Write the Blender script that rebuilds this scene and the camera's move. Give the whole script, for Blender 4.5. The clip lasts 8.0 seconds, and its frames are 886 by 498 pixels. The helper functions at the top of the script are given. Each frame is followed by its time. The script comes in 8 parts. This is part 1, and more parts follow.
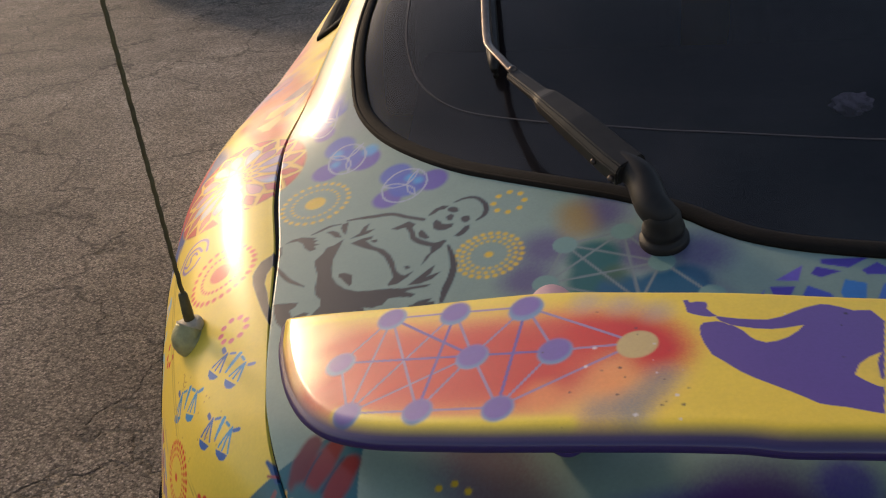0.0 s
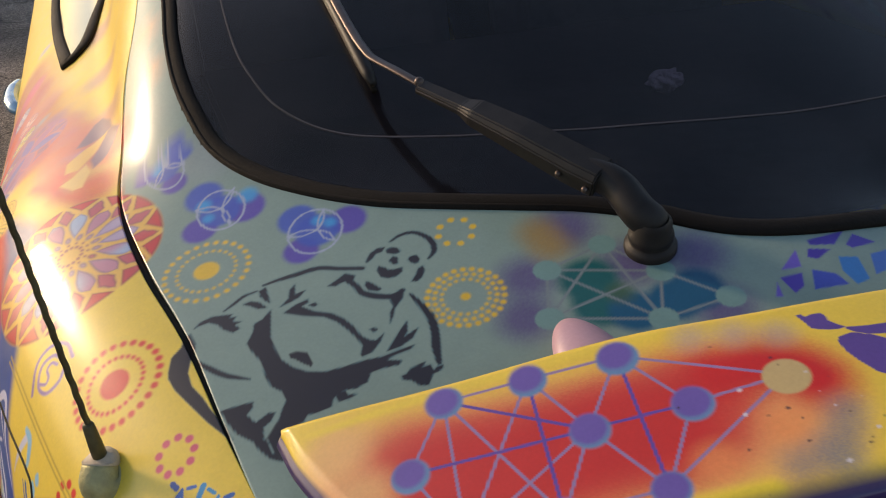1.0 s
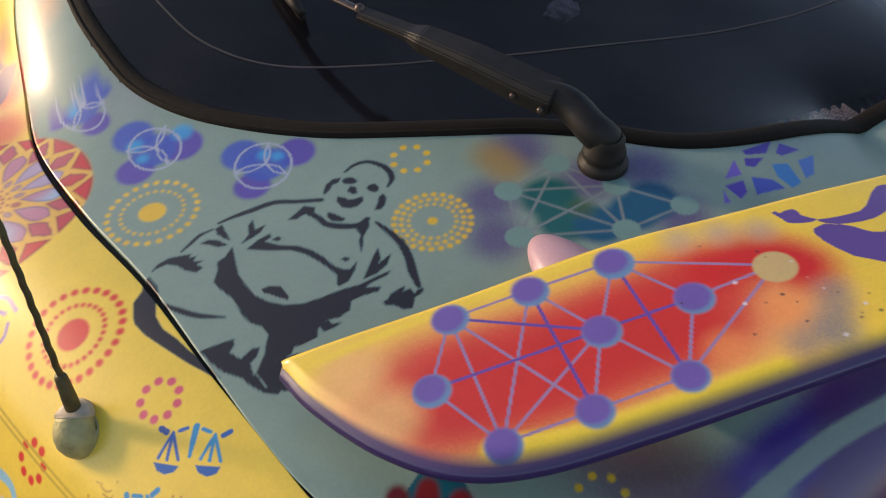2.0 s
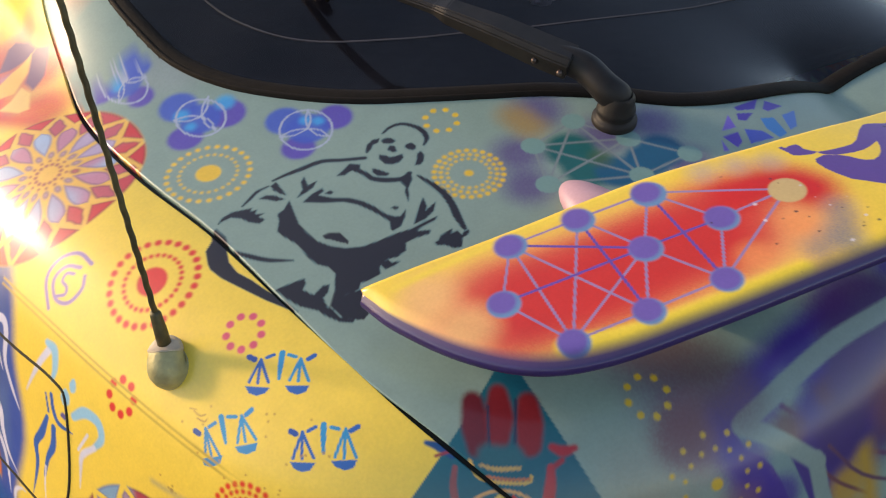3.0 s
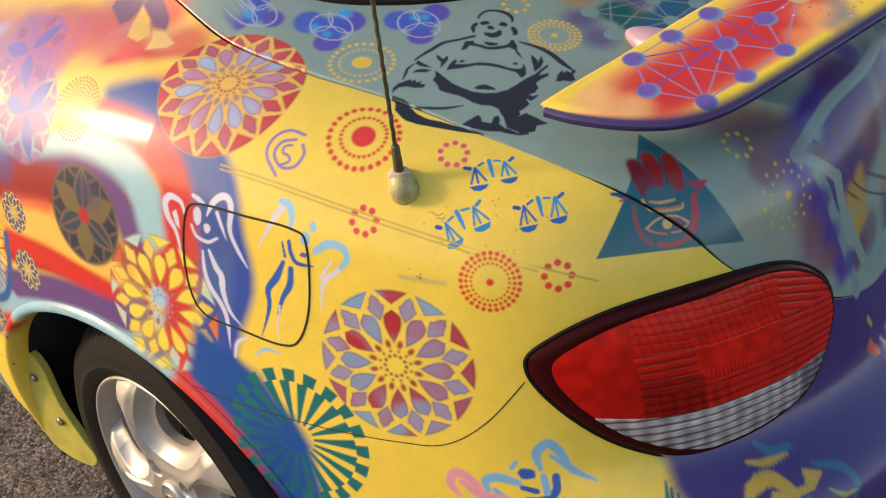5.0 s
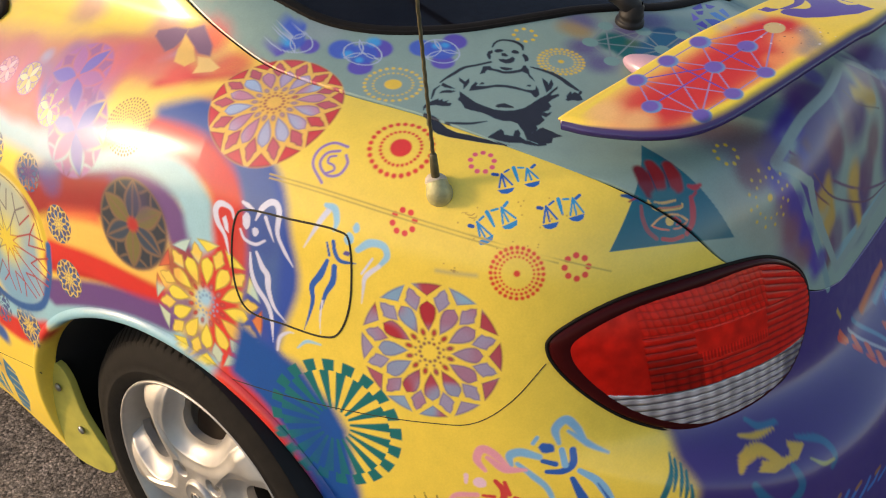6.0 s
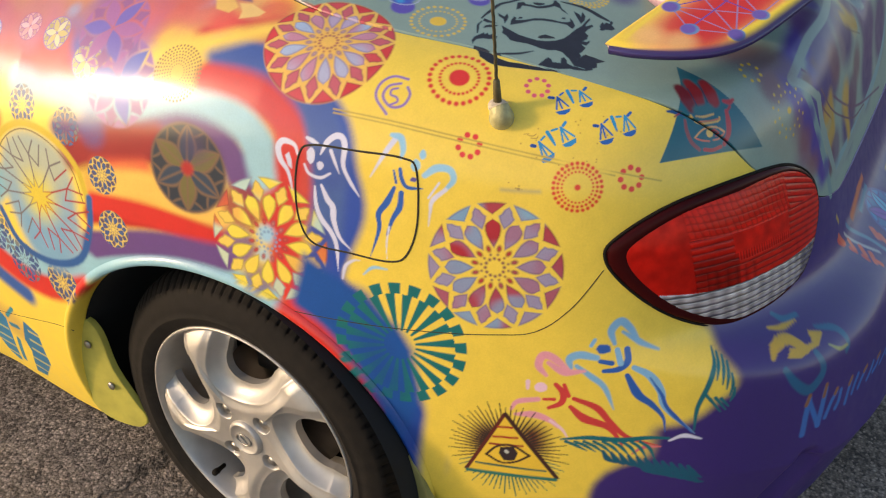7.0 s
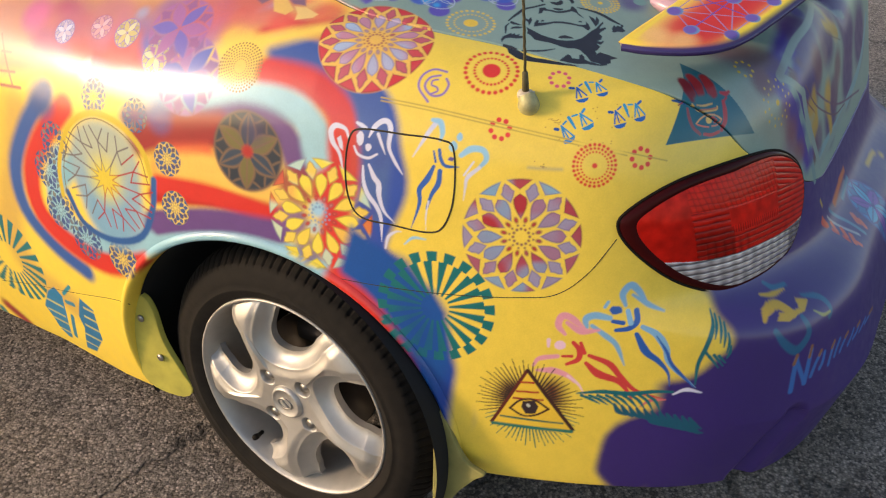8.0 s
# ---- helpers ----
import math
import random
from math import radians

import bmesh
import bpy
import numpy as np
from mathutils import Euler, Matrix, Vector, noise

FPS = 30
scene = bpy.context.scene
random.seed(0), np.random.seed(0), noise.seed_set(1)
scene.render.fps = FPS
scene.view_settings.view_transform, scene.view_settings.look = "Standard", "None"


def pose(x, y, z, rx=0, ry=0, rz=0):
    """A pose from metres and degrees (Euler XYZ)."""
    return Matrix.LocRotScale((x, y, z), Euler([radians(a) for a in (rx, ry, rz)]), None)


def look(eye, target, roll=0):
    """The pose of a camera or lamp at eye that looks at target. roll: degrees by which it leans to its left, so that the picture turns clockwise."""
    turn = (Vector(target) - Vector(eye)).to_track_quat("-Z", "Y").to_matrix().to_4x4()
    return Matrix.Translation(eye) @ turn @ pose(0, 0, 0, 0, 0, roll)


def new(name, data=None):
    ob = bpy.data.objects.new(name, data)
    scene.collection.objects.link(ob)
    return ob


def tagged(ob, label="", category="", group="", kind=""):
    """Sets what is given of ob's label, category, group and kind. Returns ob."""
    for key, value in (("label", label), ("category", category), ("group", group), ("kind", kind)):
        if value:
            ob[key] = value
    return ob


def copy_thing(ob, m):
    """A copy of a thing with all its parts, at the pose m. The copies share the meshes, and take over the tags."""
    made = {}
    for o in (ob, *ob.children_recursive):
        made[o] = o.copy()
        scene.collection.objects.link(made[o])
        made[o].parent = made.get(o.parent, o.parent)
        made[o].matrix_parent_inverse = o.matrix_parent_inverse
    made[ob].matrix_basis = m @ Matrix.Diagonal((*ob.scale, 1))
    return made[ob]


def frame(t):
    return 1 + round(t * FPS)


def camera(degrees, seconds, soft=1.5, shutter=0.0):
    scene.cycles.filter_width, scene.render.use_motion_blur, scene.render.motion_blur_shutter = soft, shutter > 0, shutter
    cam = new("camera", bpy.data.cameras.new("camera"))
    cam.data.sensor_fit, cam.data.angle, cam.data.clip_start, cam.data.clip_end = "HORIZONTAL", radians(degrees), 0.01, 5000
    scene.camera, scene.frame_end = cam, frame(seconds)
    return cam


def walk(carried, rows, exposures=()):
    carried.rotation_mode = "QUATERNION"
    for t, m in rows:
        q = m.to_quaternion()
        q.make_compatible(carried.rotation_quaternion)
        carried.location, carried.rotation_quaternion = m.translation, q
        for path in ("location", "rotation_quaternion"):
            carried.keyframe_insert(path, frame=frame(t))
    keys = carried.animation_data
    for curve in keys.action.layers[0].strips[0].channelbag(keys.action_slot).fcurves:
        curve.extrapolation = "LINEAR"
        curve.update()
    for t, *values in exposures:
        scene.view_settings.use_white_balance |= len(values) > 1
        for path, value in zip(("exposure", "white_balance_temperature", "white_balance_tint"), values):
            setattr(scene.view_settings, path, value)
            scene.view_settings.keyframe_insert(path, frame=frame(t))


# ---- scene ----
cam = camera(54.3, 8.0, soft=1.1)
PATH = [
    (0, (-0.414, -0.077, 1.326), (-0.525, 1.682, 0.381), -2.8),
    (0.5, (-0.511, -0.004, 1.322), (-0.346, 1.747, 0.37), -2.8),
    (1, (-0.615, 0.067, 1.314), (-0.019, 1.709, 0.341), -1.5),
    (1.5, (-0.679, 0.093, 1.298), (0.077, 1.629, 0.265), 0.1),
    (1.7, (-0.69, 0.094, 1.302), (0.141, 1.569, 0.237), 1.0),
    (2.8, (-0.763, 0.085, 1.298), (0.177, 1.488, 0.226), 1.3),
    (3, (-0.807, 0.066, 1.302), (0.188, 1.43, 0.23), 1.8),
    (3.2, (-0.843, 0.053, 1.314), (0.134, 1.381, 0.182), 0.7),
    (3.5, (-0.927, 0.027, 1.313), (0.095, 1.345, 0.21), 0.6),
    (4, (-1.055, 0.05, 1.322), (0.05, 1.332, 0.256), -0.2),
    (4.5, (-1.159, 0.072, 1.293), (0.084, 1.21, 0.215), -0.3),
    (4.7, (-1.182, 0.067, 1.296), (0.069, 1.167, 0.188), -1.0),
    (5.8, (-1.322, 0.036, 1.321), (0.04, 1.095, 0.31), 0.3),
    (6, (-1.355, 0.043, 1.324), (0.018, 1.085, 0.308), 0.3),
    (6.5, (-1.442, 0.072, 1.32), (-0.026, 1.019, 0.273), 0.8),
    (7, (-1.531, 0.134, 1.307), (-0.075, 0.997, 0.242), 0.4),
    (7.5, (-1.599, 0.135, 1.301), (-0.11, 0.913, 0.216), 0.6),
    (8, (-1.7, 0.1, 1.327), (-0.213, 0.96, 0.303), 1.0),
]
walk(cam, [(t, look(eye, target, roll)) for t, eye, target, roll in PATH], [(0.0, -0.12, 7500, 18), (1.0, 0.03, 7300, 17), (1.5, 0.16, 7300, 17), (3.0, 0.58, 7400, 17), (3.5, 0.74, 7400, 17), (4.0, 0.68, 7400, 17), (4.5, 0.58, 7400, 17), (6.5, 0.50, 7200, 15), (8.0, 0.51, 7200, 15)])

# ---- world, sun ----
world = bpy.data.worlds.new("sky")
scene.world = world
world.use_nodes = True
SUN = Vector((-0.600, 0.725, 0.338)).normalized()
sky = world.node_tree.nodes.new("ShaderNodeTexSky")
sky.sky_type, sky.sun_disc = "NISHITA", False
sky.sun_elevation, sky.sun_rotation = math.asin(SUN.z), math.atan2(SUN.x, SUN.y)
back = world.node_tree.nodes["Background"]
back.inputs["Strength"].default_value = 0.182
world.node_tree.links.new(sky.outputs[0], back.inputs["Color"])
lamp = bpy.data.lights.new("sun", "SUN")
lamp.energy, lamp.angle, lamp.color = 2.05, radians(6.0), (1.0, 0.80, 0.56)
new("sun", lamp).matrix_world = look(SUN * 40, (0, 0, 0))


# ---- materials ----
def material(name, colour, rough=0.5, metal=0.0, coat=0.0, coat_rough=0.1, vary=0.15, scale=60.0, bump=0.0, bump_scale=300.0, attribute=False, rough_vary=0.1, specular=0.5):
    """A surface with grain at two sizes; attribute: its base colour comes from the sprayed paint."""
    m = bpy.data.materials.new(name)
    m.use_nodes = True
    n, ln = m.node_tree.nodes, m.node_tree.links
    b = n["Principled BSDF"]
    b.inputs["Metallic"].default_value, b.inputs["Specular IOR Level"].default_value = metal, specular
    b.inputs["Coat Weight"].default_value, b.inputs["Coat Roughness"].default_value = coat, coat_rough
    at = n.new("ShaderNodeTexCoord")
    big, fine = n.new("ShaderNodeTexNoise"), n.new("ShaderNodeTexNoise")
    big.inputs["Scale"].default_value, big.inputs["Detail"].default_value = scale * 0.12, 4
    fine.inputs["Scale"].default_value, fine.inputs["Detail"].default_value = scale, 6
    for k in (big, fine):
        ln.new(at.outputs["Object"], k.inputs["Vector"])
    add = n.new("ShaderNodeMath")
    add.operation = "ADD"
    ln.new(big.outputs["Fac"], add.inputs[0]), ln.new(fine.outputs["Fac"], add.inputs[1])
    span = n.new("ShaderNodeMapRange")
    span.inputs["From Min"].default_value, span.inputs["From Max"].default_value = 0.6, 1.4
    span.inputs["To Min"].default_value, span.inputs["To Max"].default_value = 1 - vary, 1 + vary
    ln.new(add.outputs[0], span.inputs["Value"])
    mul = n.new("ShaderNodeVectorMath")
    mul.operation = "SCALE"
    if attribute:
        col = n.new("ShaderNodeVertexColor")
        col.layer_name = "paint"
        ln.new(col.outputs["Color"], mul.inputs[0])
    else:
        mul.inputs[0].default_value = colour
    ln.new(span.outputs[0], mul.inputs["Scale"]), ln.new(mul.outputs[0], b.inputs["Base Color"])
    rr = n.new("ShaderNodeMapRange")
    rr.inputs["From Min"].default_value, rr.inputs["From Max"].default_value = 0.3, 0.7
    rr.inputs["To Min"].default_value, rr.inputs["To Max"].default_value = rough - rough_vary / 2, rough + rough_vary / 2
    ln.new(big.outputs["Fac"], rr.inputs["Value"]), ln.new(rr.outputs[0], b.inputs["Roughness"])
    if bump:
        nz, bp = n.new("ShaderNodeTexNoise"), n.new("ShaderNodeBump")
        nz.inputs["Scale"].default_value, nz.inputs["Detail"].default_value = bump_scale, 5
        ln.new(at.outputs["Object"], nz.inputs["Vector"])
        bp.inputs["Strength"].default_value, bp.inputs["Distance"].default_value = bump, 0.002
        ln.new(nz.outputs["Fac"], bp.inputs["Height"]), ln.new(bp.outputs[0], b.inputs["Normal"])
    return m


PAINT = material("sprayed_paint", (1, 1, 1), 0.50, coat=0.25, coat_rough=0.215, vary=0.07, scale=400, bump=0.05, bump_scale=900, attribute=True, specular=0.18)
PAINT.node_tree.nodes["Principled BSDF"].inputs["Coat IOR"].default_value = 2.4
RUBBER = material("rubber", (0.012, 0.0092, 0.0065), 0.74, vary=0.3, scale=90, bump=0.25, specular=0.14)
TYRE = material("tyre", (0.0115, 0.0092, 0.0072), 0.85, vary=0.5, scale=60, bump=0.2, bump_scale=500, specular=0.22)
BLACK = material("black_plastic", (0.018, 0.0148, 0.0125), 0.52, vary=0.5, scale=80, bump=0.08, bump_scale=900, specular=0.32)
GAP_DARK = material("panel_gap", (0.035, 0.028, 0.014), 0.9)
DARK = material("dark_void", (0.006, 0.006, 0.006), 0.9)
ALLOY = material("alloy", (0.47, 0.445, 0.41), 0.50, metal=0.70, vary=0.14, scale=40, bump=0.12, bump_scale=800)
STEEL = material("steel", (0.35, 0.33, 0.30), 0.4, metal=0.9, vary=0.3)
BRAKE = material("rusty_brake", (0.022, 0.015, 0.012), 0.6, metal=0.4, vary=0.4)
BRASS = material("weathered_mast_base", (0.40, 0.36, 0.17), 0.5, metal=0.2, vary=0.35, scale=120, bump=0.4)
COLLAR = material("worn_collar", (0.46, 0.38, 0.27), 0.6, vary=0.35, scale=140, bump=0.4)
FABRIC = material("grey_fabric", (0.03, 0.03, 0.033), 0.9, vary=0.3)
TISSUE = material("tissue", (0.86, 0.80, 0.76), 0.9, vary=0.1)
FLAP = material("dull_olive_plastic", (0.25, 0.225, 0.075), 0.7, vary=0.3, scale=30, bump=0.15, specular=0.3)
YELLOW = material("yellow_plastic", (0.46, 0.40, 0.07), 0.55, vary=0.3, scale=30, bump=0.1)


def asphalt():
    """Worn asphalt: stones of several greys in a darker binder, stains and patches, deep relief."""
    m = bpy.data.materials.new("asphalt")
    m.use_nodes = True
    n, ln = m.node_tree.nodes, m.node_tree.links
    b = n["Principled BSDF"]
    b.inputs["Roughness"].default_value, b.inputs["Specular IOR Level"].default_value = 0.82, 0.3
    at = n.new("ShaderNodeTexCoord")

    def noise_of(scale, detail, rough=0.5):
        k = n.new("ShaderNodeTexNoise")
        k.inputs["Scale"].default_value, k.inputs["Detail"].default_value, k.inputs["Roughness"].default_value = scale, detail, rough
        ln.new(at.outputs["Object"], k.inputs["Vector"])
        return k.outputs["Fac"]

    def ramp(value, a, b_, lo, hi):
        k = n.new("ShaderNodeMapRange")
        for name, x in (("From Min", a), ("From Max", b_), ("To Min", lo), ("To Max", hi)):
            k.inputs[name].default_value = x
        ln.new(value, k.inputs["Value"])
        return k.outputs[0]

    def join(op, a, c):
        k = n.new("ShaderNodeMath")
        k.operation = op
        ln.new(a, k.inputs[0]), ln.new(c, k.inputs[1])
        return k.outputs[0]
    stones = n.new("ShaderNodeTexVoronoi")
    stones.inputs["Scale"].default_value = 150
    ln.new(at.outputs["Object"], stones.inputs["Vector"])
    tone = n.new("ShaderNodeSeparateColor")
    ln.new(stones.outputs["Color"], tone.inputs[0])
    patch, stain, grit, lumps = noise_of(0.8, 6), noise_of(3.5, 6, 0.65), noise_of(320, 4, 0.7), noise_of(70, 5, 0.65)
    grey = join("MULTIPLY", ramp(tone.outputs[0], 0, 1, 0.4, 2.0), ramp(stones.outputs["Distance"], 0.0, 0.55, 1.25, 0.55))
    grey = join("MULTIPLY", grey, ramp(patch, 0.35, 0.65, 0.66, 1.28))
    grey = join("MULTIPLY", grey, ramp(stain, 0.3, 0.7, 0.7, 1.25))
    grey = join("MULTIPLY", grey, ramp(grit, 0.35, 0.65, 0.7, 1.3))
    crack = n.new("ShaderNodeTexVoronoi")
    crack.feature = "DISTANCE_TO_EDGE"
    crack.inputs["Scale"].default_value = 1.1
    warp = n.new("ShaderNodeMixRGB")
    warp.blend_type, warp.inputs["Fac"].default_value = "ADD", 0.6
    wn = n.new("ShaderNodeTexNoise")
    wn.inputs["Scale"].default_value, wn.inputs["Detail"].default_value = 3, 6
    ln.new(at.outputs["Object"], wn.inputs["Vector"])
    ln.new(at.outputs["Object"], warp.inputs["Color1"]), ln.new(wn.outputs["Color"], warp.inputs["Color2"])
    ln.new(warp.outputs[0], crack.inputs["Vector"])
    grey = join("MULTIPLY", grey, ramp(crack.outputs["Distance"], 0.0, 0.014, 0.35, 1.0))
    mul = n.new("ShaderNodeVectorMath")
    mul.operation = "SCALE"
    mul.inputs[0].default_value = (0.305, 0.254, 0.216)
    ln.new(grey, mul.inputs["Scale"]), ln.new(mul.outputs[0], b.inputs["Base Color"])
    deep = ramp(crack.outputs["Distance"], 0.0, 0.010, 0.2, 1.0)
    high = join("ADD", ramp(stones.outputs["Distance"], 0.0, 0.6, 0.6, 0.0), ramp(lumps, 0.2, 0.8, 0, 1.2))
    high = join("ADD", high, ramp(grit, 0, 1, 0, 0.8))
    high = join("MULTIPLY", high, deep)
    bp = n.new("ShaderNodeBump")
    bp.inputs["Strength"].default_value, bp.inputs["Distance"].default_value = 1.0, 0.0065
    ln.new(high, bp.inputs["Height"]), ln.new(bp.outputs[0], b.inputs["Normal"])
    return m


ASPHALT = asphalt()
SHELF = [0.60]


def smax(a, b, k):
    """Rounded intersection of two solids given as distances."""
    h = np.clip(0.5 + 0.5 * (a - b) / k, 0, 1)
    return b + (a - b) * h + k * h * (1 - h)


def body(x, y, z):
    """Below zero inside the painted shell: flank, deck and tail rounded into one another, with the cabin on top."""
    x = -np.abs(x)
    a, b = np.clip(y, -0.5, 1.55) - 0.9, z - 0.6
    flank = -x - (0.8442 + 0.1187 * a - 0.2653 * a ** 2 + 0.1457 * a ** 3 - 0.1107 * b - 0.3067 * b ** 2 + 0.0636 * a * b + 0.2351 * b ** 3)
    a, b = np.maximum(x, -0.9) + 0.45, np.clip(y, 0, 1.1) - 0.5
    c = np.minimum(a, 0.35)
    deck = z - (0.954 + 0.1688 * a + 0.0226 * a ** 2 + 0.1825 * b + 0.012 * b ** 2 + 0.1721 * c * b - 0.1764 * b ** 3 - 1.0261 * np.maximum(a - 0.2, 0) ** 2)
    plan = 0.8924 * np.minimum(x + 0.26, 0) ** 2 + 0.0206 * x ** 2
    tail = 0.1899 + plan + 0.2557 * (z - 0.64) - 0.0778 / (1 + np.exp(np.clip((z - SHELF[0]) / 0.012, -40, 40))) + 0.5232 * np.maximum(0.42 - z, 0)
    shell = smax(smax(flank, deck, 0.0973 + 0.0971 * np.clip((y - 0.85) / 0.45, 0, 1)), tail - y, 0.07)
    glass = z - (1.025 + 0.40 * (y - 0.62) - 0.35 * x ** 2 - 0.22 * np.maximum(y - 0.9, 0) ** 2)
    glass = smax(glass, z - 1.30, 0.06)
    pillar = -x - (0.635 - 0.40 * (np.maximum(z, 0.93) - 1.0) - 0.02 * (y - 1.2))
    cabin = smax(smax(glass, pillar * 0.9, 0.06), np.maximum(0.55 - y, y - 3.1 + 1.5 * (z - 1.0)), 0.05)
    return -smax(-shell, -cabin, 0.02)


def onto(origin, way, far=1.2):
    """Where rays from inside the car leave its shell."""
    lo, hi = np.zeros(len(way)), np.full(len(way), far)
    for _ in range(26):
        mid = (lo + hi) / 2
        p = origin + way * mid[:, None]
        inside = body(p[:, 0], p[:, 1], p[:, 2]) < 0
        lo, hi = np.where(inside, mid, lo), np.where(inside, hi, mid)
    return origin + way * lo[:, None]


def normal(p):
    e = 1e-4
    p = np.atleast_2d(p)
    g = np.stack([body(*(p + d).T) - body(*(p - d).T) for d in np.eye(3) * e], 1)
    return g / np.linalg.norm(g, axis=1)[:, None]

# ---- helpers for meshes ----
def mesh_object(name, verts, faces, mat, parent=None, label="", smooth=True, colours=None):
    me = bpy.data.meshes.new(name)
    verts, faces = np.asarray(verts, np.float32), np.asarray(faces, np.int32)
    k = faces.shape[1]
    me.vertices.add(len(verts)), me.loops.add(faces.size), me.polygons.add(len(faces))
    me.vertices.foreach_set("co", verts.ravel())
    me.loops.foreach_set("vertex_index", faces.ravel())
    me.polygons.foreach_set("loop_start", np.arange(0, faces.size, k, dtype=np.int32))
    me.update(calc_edges=True)
    me.polygons.foreach_set("use_smooth", np.full(len(faces), smooth))
    if colours is not None:
        layer = me.attributes.new("paint", "FLOAT_COLOR", "POINT")
        layer.data.foreach_set("color", np.c_[colours, np.ones(len(colours))].astype(np.float32).ravel())
    me.materials.append(mat)
    ob = new(name, me)
    ob.parent = parent
    return tagged(ob, label)


def part(name, bm, mat, parent=None, label="", smooth=True):
    bmesh.ops.recalc_face_normals(bm, faces=bm.faces[:])
    me = bpy.data.meshes.new(name)
    bm.to_mesh(me)
    bm.free()
    me.polygons.foreach_set("use_smooth", np.full(len(me.polygons), smooth))
    me.materials.append(mat)
    ob = new(name, me)
    ob.parent = parent
    return tagged(ob, label)


def thing(name, label, category, parent=None, at=(0, 0, 0)):
    ob = new(name)
    ob.location, ob.parent = at, parent
    return tagged(ob, label, category)


def quads(rows, cols, wrap=False):
    """Faces of a grid of rows x cols vertices."""
    i, j = np.meshgrid(np.arange(rows - 1), np.arange(cols if wrap else cols - 1), indexing="ij")
    k = (j + 1) % cols
    return np.stack([i * cols + j, i * cols + k, (i + 1) * cols + k, (i + 1) * cols + j], -1).reshape(-1, 4)


def used(verts, faces, *more):
    """Only the vertices that the faces use."""
    keep = np.zeros(len(verts), bool)
    keep[faces.ravel()] = True
    number = np.cumsum(keep) - 1
    return (verts[keep], number[faces], *[m[keep] for m in more])


def curve(points, n=60, closed=False):
    """A smooth line (Catmull-Rom) through points, n points evenly along it."""
    p = np.asarray(points, float)
    q = np.vstack([p[-1], p, p[0], p[1]]) if closed else np.vstack([2 * p[0] - p[1], p, 2 * p[-1] - p[-2]])
    out = []
    for i in range(1, len(q) - 2):
        t = np.linspace(0, 1, 24, endpoint=False)[:, None]
        a, b, c, d = q[i - 1:i + 3]
        out.append(0.5 * (2 * b + (c - a) * t + (2 * a - 5 * b + 4 * c - d) * t ** 2 + (3 * b - a - 3 * c + d) * t ** 3))
    out = np.vstack([*out, q[-2][None]])
    s = np.r_[0, np.cumsum(np.linalg.norm(np.diff(out, axis=0), axis=1))]
    at = np.linspace(0, s[-1], n, endpoint=not closed)
    return np.stack([np.interp(at, s, out[:, k]) for k in range(out.shape[1])], 1)


def sweep(name, path, radius, mat, parent=None, label="", sides=8, closed=False, up=(0, 0, 1), flat=1.0, colours=None):
    """A tube along a path; radius may change along it; flat squeezes it along its up."""
    path = np.asarray(path, float)
    n = len(path)
    r = np.broadcast_to(np.asarray(radius, float), (n,))
    tan = np.roll(path, -1, 0) - np.roll(path, 1, 0) if closed else np.gradient(path, axis=0)
    tan /= np.linalg.norm(tan, axis=1)[:, None]
    ups = np.broadcast_to(np.asarray(up, float), (n, 3))
    side = np.cross(tan, ups)
    side /= np.linalg.norm(side, axis=1)[:, None] + 1e-9
    top = np.cross(side, tan)
    a = np.linspace(0, 2 * np.pi, sides, endpoint=False)
    ring = path[:, None] + r[:, None, None] * (np.cos(a)[None, :, None] * side[:, None] + flat * np.sin(a)[None, :, None] * top[:, None])
    v = ring.reshape(-1, 3)
    f = quads(n, sides, True)
    if closed:
        j = np.arange(sides)
        k = (j + 1) % sides
        f = np.vstack([f, np.stack([(n - 1) * sides + j, (n - 1) * sides + k, k, j], 1)])
    else:
        v = np.vstack([v, path[:1], path[-1:]])
        j = np.arange(sides)
        k = (j + 1) % sides
        f = np.vstack([f, np.stack([np.full(sides, n * sides), k, j, j], 1)[:, [0, 1, 2, 2]], np.stack([np.full(sides, n * sides + 1), (n - 1) * sides + j, (n - 1) * sides + k, (n - 1) * sides + k], 1)])
    bm = bmesh.new()
    vs = [bm.verts.new(p) for p in v]
    for q in f:
        q = list(dict.fromkeys(int(i) for i in q))
        bm.faces.new([vs[i] for i in q])
    return part(name, bm, mat, parent, label)


def lathe(name, profile, mat, parent=None, label="", n=96, axis="x", at=(0, 0, 0)):
    """A solid of revolution from (along, radius) pairs about an axis."""
    prof = np.asarray(profile, float)
    a = np.linspace(0, 2 * np.pi, n, endpoint=False)
    along, r = np.repeat(prof[:, 0], n), np.repeat(prof[:, 1], n)
    c, s = np.tile(np.cos(a), len(prof)) * r, np.tile(np.sin(a), len(prof)) * r
    v = np.stack([along, c, s], 1) if axis == "x" else np.stack([c, s, along], 1)
    ob = mesh_object(name, v, quads(len(prof), n, True), mat, parent, label)
    ob.location = at
    return ob


# ---- sprayed paint ----
def srgb(r, g, b):
    c = np.array([r, g, b]) / 255
    return np.where(c < 0.04045, c / 12.92, ((c + 0.055) / 1.055) ** 2.4)


SHELL, WING = [], []
target = SHELL
dice = np.random.RandomState(7)


def smooth(a):
    a = np.clip(a, 0, 1)
    return a * a * (3 - 2 * a)


def layer(centre, reach, work):
    target.append((np.array(centre, float), reach, work))


